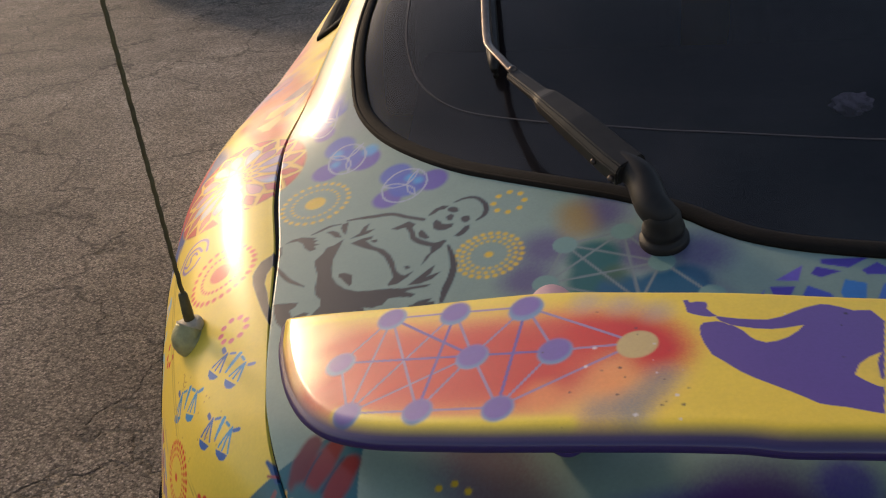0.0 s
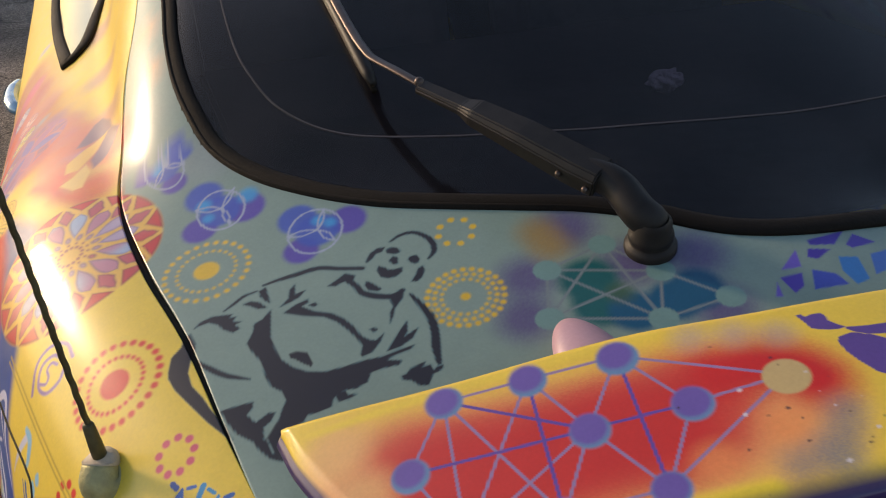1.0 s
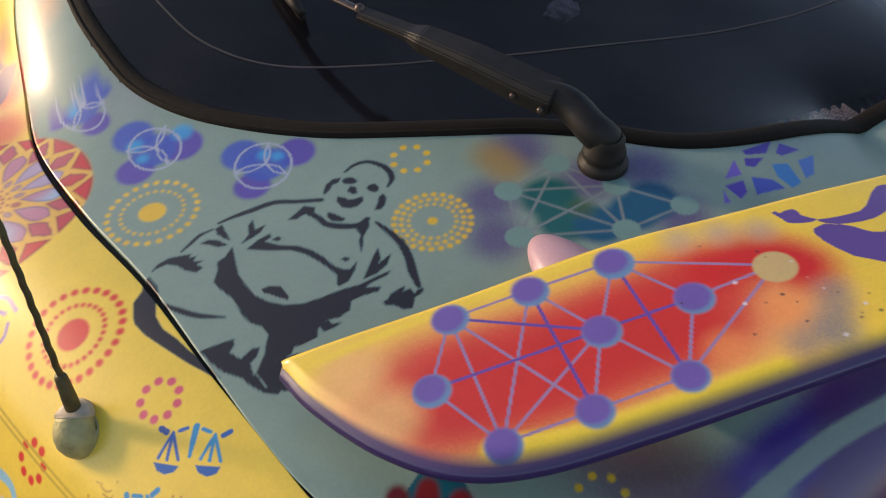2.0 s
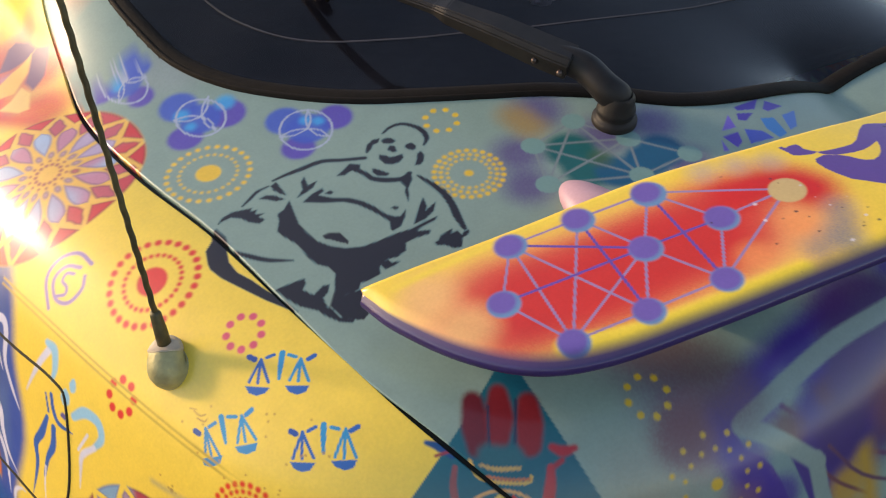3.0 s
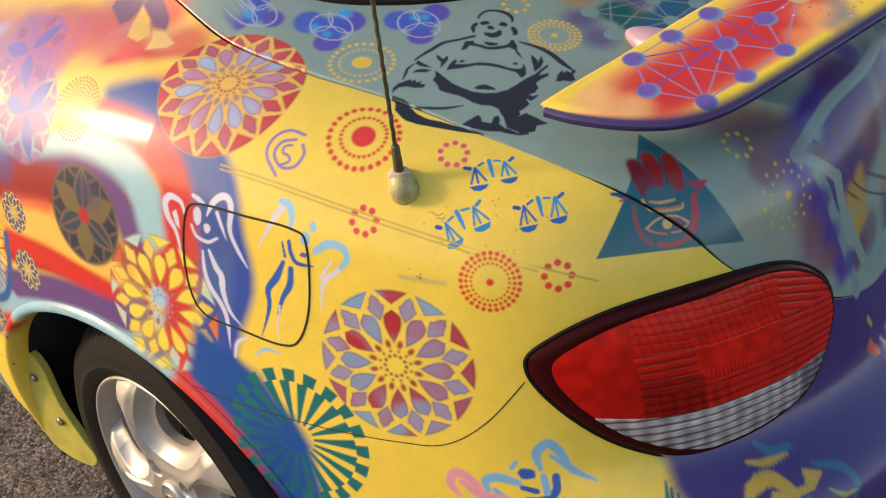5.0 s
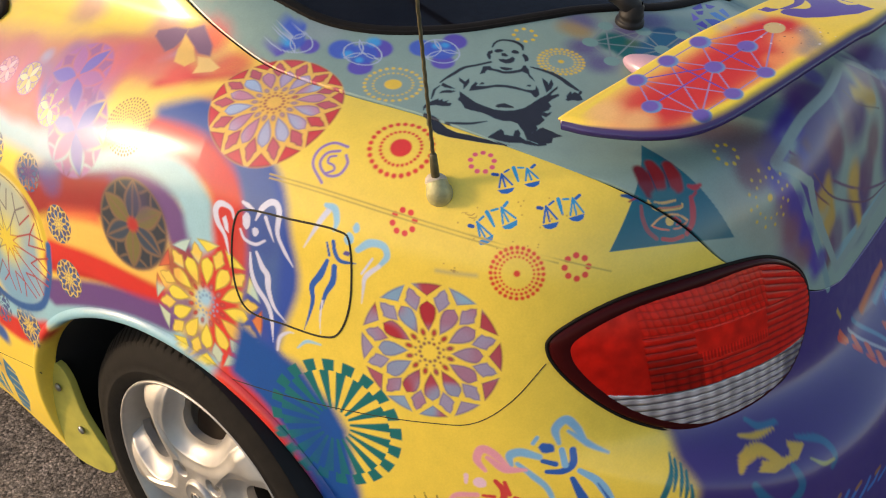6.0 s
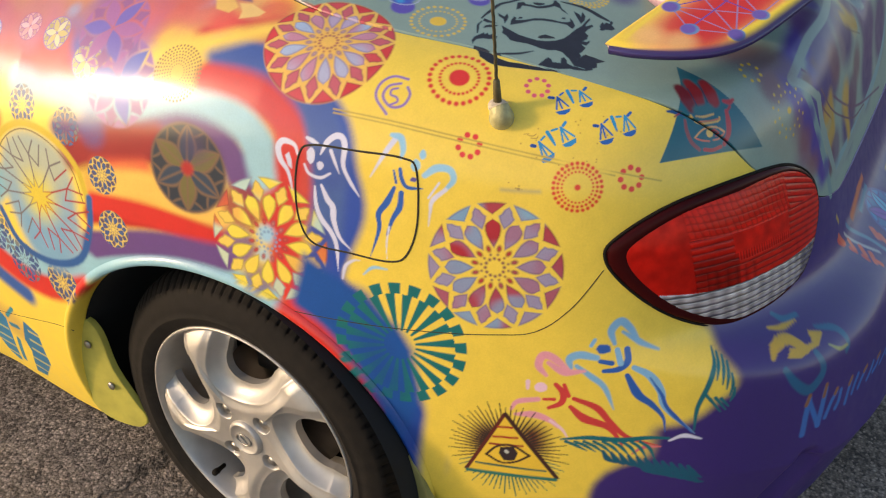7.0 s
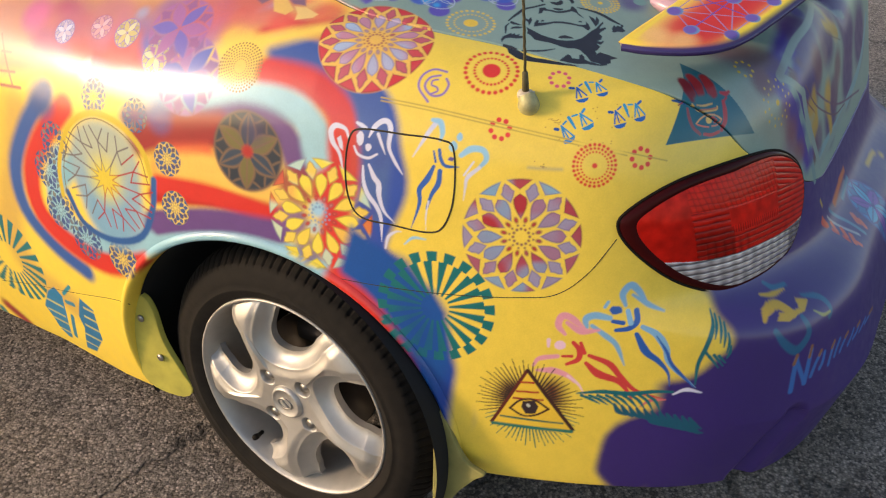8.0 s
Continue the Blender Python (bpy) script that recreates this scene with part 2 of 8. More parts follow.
def to_line(p, q):
    """Distance of points p to the line through the points q, in as many dimensions as they have."""
    best = np.full(len(p), 9.0)
    for a, b in zip(q[:-1], q[1:]):
        d = b - a
        t = np.clip((p - a) @ d / max(d @ d, 1e-12), 0, 1)
        best = np.minimum(best, np.linalg.norm(p - a - t[:, None] * d, axis=1))
    return best


def band(colour, width, soft, *points):
    """A sprayed stroke over the shell; width, soft edge and points in millimetres."""
    q = np.array(points, float) / 1000
    if len(q) > 2:
        q = curve(q, 4 * len(q))
    w, s, col = width / 1000, soft / 1000, srgb(*colour)
    mid = q.mean(0)

    def work(p):
        return smooth((w / 2 + s / 2 - to_line(p, q)) / s), col
    layer(mid, np.linalg.norm(q - mid, axis=1).max() + w / 2 + s / 2, work)


def blob(colour, radius, soft, point, strength=1.0):
    r, s, col, c = radius / 1000, soft / 1000, srgb(*colour), np.array(point, float) / 1000

    def work(p):
        return strength * smooth((r + s / 2 - np.linalg.norm(p - c, axis=1)) / s), col
    layer(c, r + s / 2, work)


def axes(c, turn, n=None):
    """Right and up in the plane that touches the shell at c."""
    n = normal(c)[0] if n is None else np.array(n, float)
    up = np.array([0, 0.35, 1.0])
    up = up - n * (up @ n)
    up /= np.linalg.norm(up)
    right = np.cross(up, n)
    a = radians(turn)
    return right * np.cos(a) + up * np.sin(a), up * np.cos(a) - right * np.sin(a), n


def stamp(point, size, turn, draw, squash=1.0, reach=1.08):
    """A stencil on the shell: draw gets coordinates in units of size and gives pairs of cover and colour."""
    c, r = np.array(point, float) / 1000, size / 1000
    right, up, n = axes(c, turn, WING_UP if target is WING else None)

    def work(p):
        d = p - c
        layers = draw(d @ right / (r * squash), d @ up / r)
        near = smooth((r * 0.9 - np.abs(d @ n)) / (r * 0.2))
        return [(a * near, k) for a, k in layers]
    layer(c, r * reach * max(1, squash) * 1.25, work)


WING_UP = np.array([-0.30, -0.07, 0.95])


def spray_on(p, colours, layers):
    jitter = dice.rand(len(p))
    for c, reach, work in layers:
        i = np.flatnonzero(((p - c) ** 2).sum(1) < reach * reach)
        if not len(i):
            continue
        out = work(p[i])
        for a, k in (out if isinstance(out, list) else [out]):
            a = np.clip(a + (jitter[i] - 0.5) * 0.5 * a * (1 - a), 0, 1)[:, None]
            colours[i] = colours[i] * (1 - a) + np.asarray(k) * a
    return colours


def edge(d, soft):
    """Cover inside a line at distance d (below zero inside)."""
    return smooth(0.5 - d / soft)


def polygon(u, v, pts):
    """Signed distance to a polygon."""
    q = np.array(pts, float)
    d = to_line(np.stack([u, v], 1), np.vstack([q, q[:1]]))
    hit = np.zeros(len(u), bool)
    for (a, b), (c, e) in zip(q, np.roll(q, -1, 0)):
        if b != e:
            hit ^= ((b > v) != (e > v)) & (u < (c - a) * (v - b) / (e - b) + a)
    return np.where(hit, -d, d)


def dots(point, size, turn, colour, rows, disc=0.0, disc_colour=None, squash=1.0, soft=0.05, gap=None):
    """Rings of dots: rows of (radius, number, dot radius); disc: a full spot in the middle."""
    col, mid = srgb(*colour), srgb(*(disc_colour or colour))

    def draw(u, v):
        r, t = np.hypot(u, v), np.arctan2(v, u)
        out = []
        for radius, number, dot in rows:
            step = 2 * np.pi / number
            k = (t + step / 2) % step - step / 2
            d = np.hypot(r * np.cos(k) - radius, r * np.sin(k)) - dot
            out.append((edge(d, soft), col))
        if disc:
            out.append((edge(r - disc, soft), mid))
        return out
    stamp(point, size, turn, draw, squash)


def rosette(point, size, turn, fields, n=12, squash=1.0, soft=0.045, seed=1, line=None, backing=None):
    """A round lattice of petals; fields are the colours of its cells, the lines stay bare or take a colour."""
    rings = fields if isinstance(fields[0], list) else [fields] * 5

    def draw(u, v):
        r, t = np.hypot(u, v), np.arctan2(v, u)
        out = []
        if backing:
            out.append((edge(r - 1.0, 0.06), srgb(*backing)))
        if line:
            out.append((edge(r - 1.0, 0.05), srgb(*line)))
        step = 2 * np.pi / n

        def cell(shift, shape, number):
            k = (t + shift * step + np.pi * 4) / step
            i = np.floor(k + 0.5).astype(int) % n
            a = (k - np.floor(k + 0.5)) * step
            far = shape(r * np.cos(a), r * np.sin(a))
            cover, core = edge(far, soft), edge(far + 0.022, 0.03)
            cols = [srgb(*k) for k in rings[number]]
            h = np.sin(i * 12.9898 + number * 78.233 + seed * 37.719) * 43758.5453
            flow = (h - np.floor(h)) * 0.55 + 0.45 * (0.5 + 0.5 * np.sin(u * 3.1 + 1.7 * seed + number) * np.cos(v * 3.7 + seed))
            pick = np.clip(flow * len(cols), 0, len(cols) - 1e-6)
            low = np.floor(pick).astype(int)
            part_way = smooth((pick - low) * 2.4 - 1.2)[:, None]
            tone = np.array(cols)[low] * (1 - part_way) + np.array(cols)[(low + 1) % len(cols)] * part_way
            blend = smooth((v + 0.25 * np.sin(u * 4 + seed)) * 0.9 + 0.5)[:, None]
            tone = tone * (0.75 + 0.25 * blend) + np.array(cols[1 % len(cols)]) * 0.25 * (1 - blend)
            out.append((cover, tone * (0.55, 0.55, 0.72)))
            out.append((core, tone))
        g = 12 / n

        def leaf(xs, ys, far=None):
            return lambda x, y: np.maximum(np.abs(y) - np.interp(x, xs, np.array(ys) * g), np.maximum(xs[0] - x, (x - xs[-1]) if far is None else r - far))
        cell(0.0, lambda x, y: np.hypot(x - 0.14, y) - 0.022, 0)
        cell(0.5, lambda x, y: np.hypot(x - 0.205, y) - 0.016, 0)
        cell(0.5, lambda x, y: np.hypot((x - 0.30) * 0.65, y) - 0.034, 1)
        cell(0.0, leaf([0.31, 0.40, 0.50, 0.58, 0.65, 0.69, 0.75], [0.0, 0.052, 0.098, 0.116, 0.114, 0.088, 0.0]), 2)
        cell(0.5, leaf([0.61, 0.71, 0.79, 0.83, 0.90, 0.955], [0.0, 0.078, 0.118, 0.082, 0.056, 0.0]), 3)
        cell(0.0, leaf([0.82, 0.975, 1.01], [0.0, 0.205, 0.21], 1.0), 4)
        return out
    stamp(point, size, turn, draw, squash)


def flower(point, size, turn, petals, ground=None, line=None, squash=1.0, soft=0.05, ring=True):
    """A six-petalled compass flower in a ring."""
    def draw(u, v):
        r, t = np.hypot(u, v), np.arctan2(v, u)
        out = []
        if ground:
            out.append((edge(r - 1.0, 0.12), srgb(*ground)))
        step = np.pi / 3
        a = (t + np.pi * 4) % step - step / 2
        i = np.floor((t + np.pi * 4) / step).astype(int) % 2
        x, y = r * np.cos(a), r * np.sin(a)
        d = np.abs(y) - np.maximum(0.25 * np.sin(np.pi * np.clip(x, 0, 1) ** 0.9), -1) + 0.02
        if line:
            out.append((edge(r - 0.98, soft) * (0.85 if ring else 0.35), srgb(*line)))
        tone = np.where(i[:, None] == 0, srgb(*petals[0]), srgb(*petals[-1]))
        vein = np.abs(y) - 0.008 if ring else np.full(len(y), 1.0)
        out.append((edge(np.maximum(np.maximum(d + 0.035, r - 0.95), 0.012 - vein), soft), tone))
        a2 = t % step - step / 2
        x, y = r * np.cos(a2), r * np.sin(a2)
        rim = x - 0.70 - 0.9 * y * y
        free = np.maximum(np.maximum(0.03 - d, r - 0.95), 0.02 - np.abs(y))
        out.append((edge(np.maximum(free, rim + 0.025), soft), srgb(*petals[1 % len(petals)]) * 0.8))
        out.append((edge(np.maximum(np.maximum(0.03 - d, r - 0.95), 0.025 - rim), soft), srgb(*petals[1 % len(petals)])))
        return out
    stamp(point, size, turn, draw, squash)


def burst(point, size, turn, colour, n, inner, duty=0.5, squash=1.0, soft=0.03, step=0.0, heart=None, span=None):
    """Rays round a bare middle; step: how far their ends alternate; span: the half of the circle that they fill."""
    def draw(u, v):
        r, t = np.hypot(u, v), np.arctan2(v, u)
        k = (t / (2 * np.pi) * n + 50 + (0.30 * (r > 1.0 - step) if step else 0.0)) % 1.0
        wide = duty * (0.75 + 0.35 * np.clip(r, 0, 1))
        d = (np.abs(k - 0.5) - wide / 2) * 2 * np.pi / n * r
        cover = edge(np.maximum(d, np.maximum(inner - r, r - 1.0)), soft)
        if span:
            cover = cover * smooth((np.cos(t - radians(span[0])) - np.cos(radians(span[1]))) * 4)
        out = [(cover, srgb(*colour))]
        if heart:
            out.append((edge(r - inner * 0.9, 0.2), srgb(*heart)))
        return out
    stamp(point, size, turn, draw, squash)


def brush(u, v, pts, widths):
    """Signed distance to a stroke whose width changes along it."""
    q = np.array(pts, float)
    line = curve(q, 12 * len(q)) if len(q) > 2 else q[0] + np.linspace(0, 1, 24)[:, None] * (q[1] - q[0])
    half = np.interp(np.linspace(0, 1, len(line)), np.linspace(0, 1, len(widths)), widths) / 2
    best = np.full(len(u), 9.0)
    for (a, b), r in zip(line, half):
        best = np.minimum(best, np.hypot(u - a, v - b) - r)
    return best


def strokes(point, size, turn, *lines, squash=1.0, fringe=None):
    """Free strokes of a stencil: (colour, width, soft, points); width below zero fills the outline, several widths swell and taper
    the stroke; fringe: (colour, reach, soft) of the overspray round all of them."""
    def draw(u, v):
        far = []
        for colour, width, soft, *pts in lines:
            if isinstance(width, tuple):
                d = brush(u, v, pts, width)
            elif width < 0:
                d = polygon(u, v, pts)
            else:
                q = np.array(pts, float)
                q = curve(q, 4 * len(q)) if len(q) > 2 else q
                d = to_line(np.stack([u, v], 1), q) - width / 2
            far.append(d)
        out = [(edge(d, soft), srgb(*colour)) for d, (colour, _, soft, *_) in zip(far, lines)]
        if fringe:
            out.insert(0, (0.8 * edge(np.minimum.reduce(far) - fringe[1] / 2, fringe[2]), srgb(*fringe[0])))
        return out
    stamp(point, size, turn, draw, squash)


# colour fields of the flank
band((190, 124, 97), 132, 71, (-780, 1545, 874), (-765, 1386, 896), (-753, 1219, 915), (-725, 1081, 944), (-705, 994, 957))
band((183, 85, 85), 61, 61, (-797, 1402, 853), (-793, 1278, 864), (-799, 1155, 865))
band((133, 108, 151), 66, 57, (-763, 1209, 906), (-755, 1116, 919), (-790, 1064, 884))
band((181, 97, 85), 46, 46, (-713, 1140, 948), (-702, 1042, 958), (-709, 937, 955))
band((190, 133, 106), 37, 46, (-717, 1186, 944), (-719, 1039, 949), (-718, 951, 950), (-727, 882, 943))
band((209, 169, 80), 72, 48, (-837, 1480, 737), (-849, 1514, 622), (-853, 1566, 488), (-849, 1538, 391), (-850, 1432, 347))
band((201, 142, 97), 34, 45, (-814, 1529, 814), (-809, 1438, 830))
blob((169, 53, 97), 33, 54, (-759, 1405, 901))
blob((169, 53, 97), 33, 55, (-788, 1424, 866))
band((191, 62, 62), 40, 40, (-785, 1326, 873), (-797, 1248, 861), (-798, 1169, 867))
band((169, 76, 115), 44, 44, (-766, 1472, 893), (-780, 1408, 877), (-796, 1359, 855))
band((197, 65, 62), 77, 46, (-779, 1331, 880), (-783, 1259, 879), (-796, 1189, 867))
band((113, 92, 160), 66, 43, (-760, 1167, 912), (-781, 1095, 894), (-804, 1066, 861))
band((133, 92, 151), 48, 35, (-726, 1178, 938), (-729, 1114, 940), (-714, 1079, 951))
band((201, 133, 74), 23, 21, (-736, 1049, 939), (-722, 992, 949), (-720, 928, 949), (-722, 870, 945))
band((183, 53, 53), 16, 16, (-706, 1039, 957), (-708, 981, 956), (-714, 912, 951))
band((124, 174, 186), 38, 20, (-849, 1334, 679), (-855, 1396, 609), (-859, 1393, 542), (-863, 1320, 519), (-863, 1195, 559), (-856, 1073, 611), (-847, 968, 639), (-837, 884, 640), (-829, 816, 623))
band((133, 173, 191), 39, 29, (-809, 1294, 837), (-814, 1157, 837), (-817, 1070, 832))
band((146, 28, 28), 46, 20, (-834, 1119, 774), (-827, 1044, 794), (-818, 965, 803))
band((210, 158, 69), 53, 27, (-843, 1121, 720), (-833, 1011, 746), (-824, 912, 745))
band((178, 32, 24), 31, 15, (-851, 1136, 673), (-842, 1011, 696), (-829, 896, 704))
band((92, 49, 112), 41, 15, (-857, 1140, 625), (-848, 1012, 657), (-832, 885, 676))
band((89, 58, 117), 32, 23, (-831, 1195, 791), (-826, 1102, 807), (-820, 1046, 820))
band((92, 58, 115), 38, 21, (-814, 992, 830), (-808, 921, 830), (-806, 872, 809), (-810, 851, 775))
band((133, 174, 183), 39, 22, (-817, 1059, 830), (-805, 975, 855), (-797, 895, 857), (-794, 838, 840), (-799, 805, 788))
band((197, 67, 55), 50, 22, (-779, 938, 898), (-775, 868, 896), (-778, 812, 874), (-785, 783, 836), (-793, 775, 788), (-806, 794, 743), (-818, 799, 681))
band((216, 56, 44), 38, 19, (-819, 799, 672), (-823, 778, 620), (-818, 731, 578), (-812, 680, 519))
band((55, 76, 138), 39, 25, (-753, 925, 925), (-751, 854, 922), (-755, 793, 904))
band((40, 74, 156), 53, 18, (-754, 798, 907), (-766, 750, 871), (-777, 732, 819), (-784, 719, 772), (-798, 733, 719), (-807, 740, 674), (-807, 707, 626), (-805, 669, 567), (-800, 636, 513))
band((18, 62, 142), 70, 26, (-809, 706, 607), (-806, 668, 547), (-800, 631, 493), (-798, 616, 419))
blob((213, 186, 80), 39, 44, (-774, 991, 906))
blob((213, 186, 80), 39, 44, (-752, 980, 928))
band((211, 183, 71), 26, 26, (-798, 1007, 871), (-785, 1011, 893), (-757, 943, 923))
band((160, 151, 178), 15, 18, (-702, 1008, 959), (-676, 990, 969))
band((211, 192, 89), 14, 16, (-683, 978, 966), (-696, 936, 960))
band((192, 104, 100), 41, 41, (-762, 1458, 898), (-768, 1339, 893), (-773, 1220, 895))
band((128, 92, 148), 44, 31, (-765, 1176, 907), (-734, 1137, 935), (-713, 1076, 951))
band((74, 84, 152), 32, 25, (-769, 1172, 903), (-742, 1155, 928))
band((206, 136, 78), 36, 30, (-781, 1114, 892), (-757, 1040, 922), (-746, 961, 933))
band((200, 70, 56), 27, 23, (-749, 1031, 930), (-728, 960, 945), (-691, 878, 959))
band((204, 128, 92), 26, 26, (-722, 1038, 948), (-707, 963, 956))
band((224, 184, 80), 70, 29, (-754, 1012, 926), (-780, 985, 898), (-800, 1001, 867))
band((228, 190, 80), 40, 23, (-757, 967, 923), (-735, 934, 940))
band((66, 94, 150), 46, 19, (-754, 920, 925), (-752, 848, 921), (-761, 791, 896), (-773, 758, 858), (-782, 744, 808), (-797, 743, 738))
band((202, 50, 42), 44, 18, (-776, 932, 901), (-766, 865, 908), (-774, 817, 884), (-785, 798, 847), (-797, 805, 799), (-809, 816, 747))
band((150, 192, 202), 46, 19, (-814, 1030, 838), (-799, 945, 863), (-794, 880, 861), (-796, 850, 840), (-803, 838, 799))
band((104, 70, 124), 37, 23, (-822, 1041, 812), (-810, 960, 837), (-805, 894, 827), (-811, 873, 787))
band((150, 36, 36), 49, 24, (-839, 1172, 756), (-830, 1092, 791), (-821, 1005, 810))
band((216, 84, 56), 24, 24, (-838, 1116, 750), (-830, 1026, 769))
band((232, 182, 84), 44, 24, (-842, 1109, 728), (-835, 1026, 743), (-831, 962, 736), (-824, 896, 732))
band((204, 42, 32), 34, 14, (-848, 1127, 693), (-842, 1026, 701), (-837, 955, 696), (-832, 901, 690))
band((98, 66, 122), 45, 18, (-858, 1149, 615), (-849, 1027, 654), (-836, 900, 666))
band((142, 186, 196), 22, 12, (-864, 1231, 548), (-858, 1092, 606), (-848, 984, 636), (-839, 900, 640), (-829, 816, 630))
band((48, 88, 150), 40, 22, (-827, 1401, 788), (-842, 1469, 702), (-849, 1509, 622), (-855, 1499, 542), (-859, 1430, 488), (-862, 1347, 460))
band((206, 50, 40), 48, 19, (-833, 1352, 773), (-845, 1426, 692), (-851, 1461, 620), (-857, 1449, 549), (-861, 1369, 509), (-865, 1269, 503), (-864, 1185, 545))
band((140, 186, 196), 35, 18, (-848, 1371, 685), (-853, 1403, 621), (-859, 1366, 559), (-863, 1269, 545), (-861, 1153, 587))
blob((44, 80, 140), 31, 36, (-831, 1411, 774), 0.95)
blob((206, 96, 140), 29, 37, (-763, 1467, 896), 0.80)
blob((150, 110, 170), 37, 43, (-735, 1089, 937), 0.80)
blob((110, 110, 180), 32, 38, (-773, 1161, 899), 0.75)
blob((190, 110, 140), 41, 47, (-753, 1290, 909), 0.70)
blob((206, 80, 70), 30, 33, (-786, 1243, 877), 0.70)
blob((140, 120, 180), 36, 36, (-782, 1066, 895), 0.70)
blob((176, 90, 110), 35, 42, (-762, 1372, 899), 0.60)
blob((214, 120, 100), 30, 36, (-709, 1004, 956), 0.70)
blob((150, 176, 200), 31, 37, (-815, 1138, 837), 0.60)
blob((70, 80, 150), 25, 25, (-828, 1124, 802), 0.60)
blob((226, 170, 110), 29, 29, (-670, 935, 969), 0.60)
band((58, 84, 148), 41, 22, (-747, 936, 931), (-746, 846, 926), (-758, 782, 897), (-771, 752, 859), (-781, 743, 814))

# yellow and purple of the bumper
band((234, 201, 76), 161, 22, (-791, 607, 529), (-729, 453, 571), (-656, 318, 588))
band((234, 201, 76), 197, 22, (-782, 572, 495), (-749, 484, 504), (-709, 408, 566))
band((234, 201, 76), 137, 24, (-778, 559, 372), (-741, 459, 391))
band((234, 201, 76), 76, 19, (-668, 373, 645), (-638, 305, 602), (-620, 269, 585))
band((54, 35, 106), 55, 22, (-471, 223, 627), (-535, 240, 616), (-567, 214, 583), (-576, 201, 532), (-605, 223, 488), (-654, 287, 439), (-690, 350, 403), (-693, 363, 328))
band((54, 35, 106), 71, 27, (-571, 255, 611), (-565, 195, 548))
band((54, 35, 106), 102, 24, (-680, 337, 343), (-658, 295, 382), (-614, 227, 426), (-587, 204, 494))
band((54, 35, 106), 84, 24, (-685, 342, 380), (-680, 340, 314))
band((54, 35, 106), 85, 25, (-654, 287, 382), (-644, 279, 310))

# tailgate clouds
blob((86, 66, 122), 21, 30, (-369, 564, 980), 0.80)
blob((86, 66, 122), 20, 28, (-386, 529, 971), 0.80)
blob((86, 66, 122), 23, 32, (-319, 598, 997), 0.80)
blob((86, 66, 122), 22, 31, (-249, 526, 995), 0.80)
blob((86, 66, 122), 21, 30, (-260, 474, 981), 0.80)
blob((86, 66, 122), 22, 30, (-295, 540, 989), 0.80)
blob((158, 132, 78), 15, 27, (-341, 604, 994), 0.80)
blob((158, 132, 78), 15, 26, (-339, 585, 990), 0.80)
blob((10, 92, 92), 22, 13, (-330, 541, 983))
blob((10, 92, 92), 22, 12, (-332, 516, 977))
blob((8, 84, 116), 19, 10, (-286, 495, 981))
blob((8, 84, 116), 19, 10, (-315, 499, 977))
blob((8, 84, 116), 20, 10, (-267, 497, 985))
blob((70, 96, 60), 10, 14, (-316, 519, 981), 0.70)
blob((150, 158, 160), 32, 43, (-565, 844, 1003), 0.50)
blob((192, 146, 120), 42, 57, (-650, 1469, 975), 0.85)
blob((192, 146, 120), 35, 48, (-648, 1236, 980), 0.85)
blob((192, 146, 120), 30, 41, (-646, 1057, 986), 0.85)
blob((186, 116, 106), 34, 51, (-742, 1304, 918), 0.80)
blob((186, 116, 106), 29, 44, (-711, 1122, 950), 0.80)
blob((186, 116, 106), 31, 46, (-743, 1171, 927), 0.80)
blob((150, 160, 190), 11, 19, (-734, 1232, 929), 0.70)
blob((150, 160, 190), 10, 18, (-715, 1118, 948), 0.70)
blob((150, 160, 190), 15, 26, (-744, 1646, 914), 0.70)
blob((200, 156, 120), 20, 27, (-594, 1078, 1064), 0.80)
blob((200, 156, 120), 19, 26, (-599, 1004, 1041), 0.80)
blob((204, 98, 84), 44, 59, (-699, 1046, 959), 0.80)
blob((204, 98, 84), 46, 62, (-730, 1107, 939), 0.80)
blob((222, 84, 70), 27, 34, (-711, 954, 954), 0.80)
blob((222, 84, 70), 27, 33, (-671, 900, 966), 0.80)
blob((222, 84, 70), 28, 35, (-646, 967, 984), 0.80)
band((238, 200, 84), 25, 27, (-775, 1049, 904), (-744, 953, 934), (-696, 865, 956))
blob((96, 72, 104), 28, 51, (-420, 324, 922), 0.70)
blob((96, 72, 104), 28, 51, (-428, 367, 934), 0.70)
blob((120, 72, 104), 26, 34, (-421, 297, 901), 0.80)
blob((120, 72, 104), 27, 35, (-396, 263, 849), 0.80)
blob((120, 72, 104), 28, 36, (-388, 251, 811), 0.80)
band((70, 46, 140), 24, 24, (-276, 310, 941), (-351, 305, 926), (-402, 296, 907), (-401, 272, 872), (-370, 250, 822), (-340, 227, 755))
band((66, 44, 136), 37, 19, (-341, 268, 892), (-303, 268, 902))
blob((70, 44, 104), 52, 42, (-166, 267, 912), 0.95)
blob((70, 44, 104), 59, 47, (23, 249, 867), 0.95)
blob((70, 44, 104), 49, 39, (-283, 258, 889), 0.95)
blob((70, 44, 104), 59, 47, (7, 231, 800), 0.95)
blob((70, 44, 104), 58, 46, (13, 277, 906), 0.95)
blob((70, 44, 104), 49, 39, (-258, 289, 931), 0.95)
blob((70, 44, 104), 53, 43, (-171, 227, 783), 0.95)
blob((70, 44, 104), 63, 50, (152, 240, 836), 0.95)
blob((196, 156, 60), 27, 31, (-192, 236, 818), 0.90)
blob((196, 156, 60), 28, 33, (-92, 270, 912), 0.90)
band((118, 156, 162), 20, 5, (-275, 219, 746), (-62, 218, 748), (163, 226, 778), (251, 244, 845))
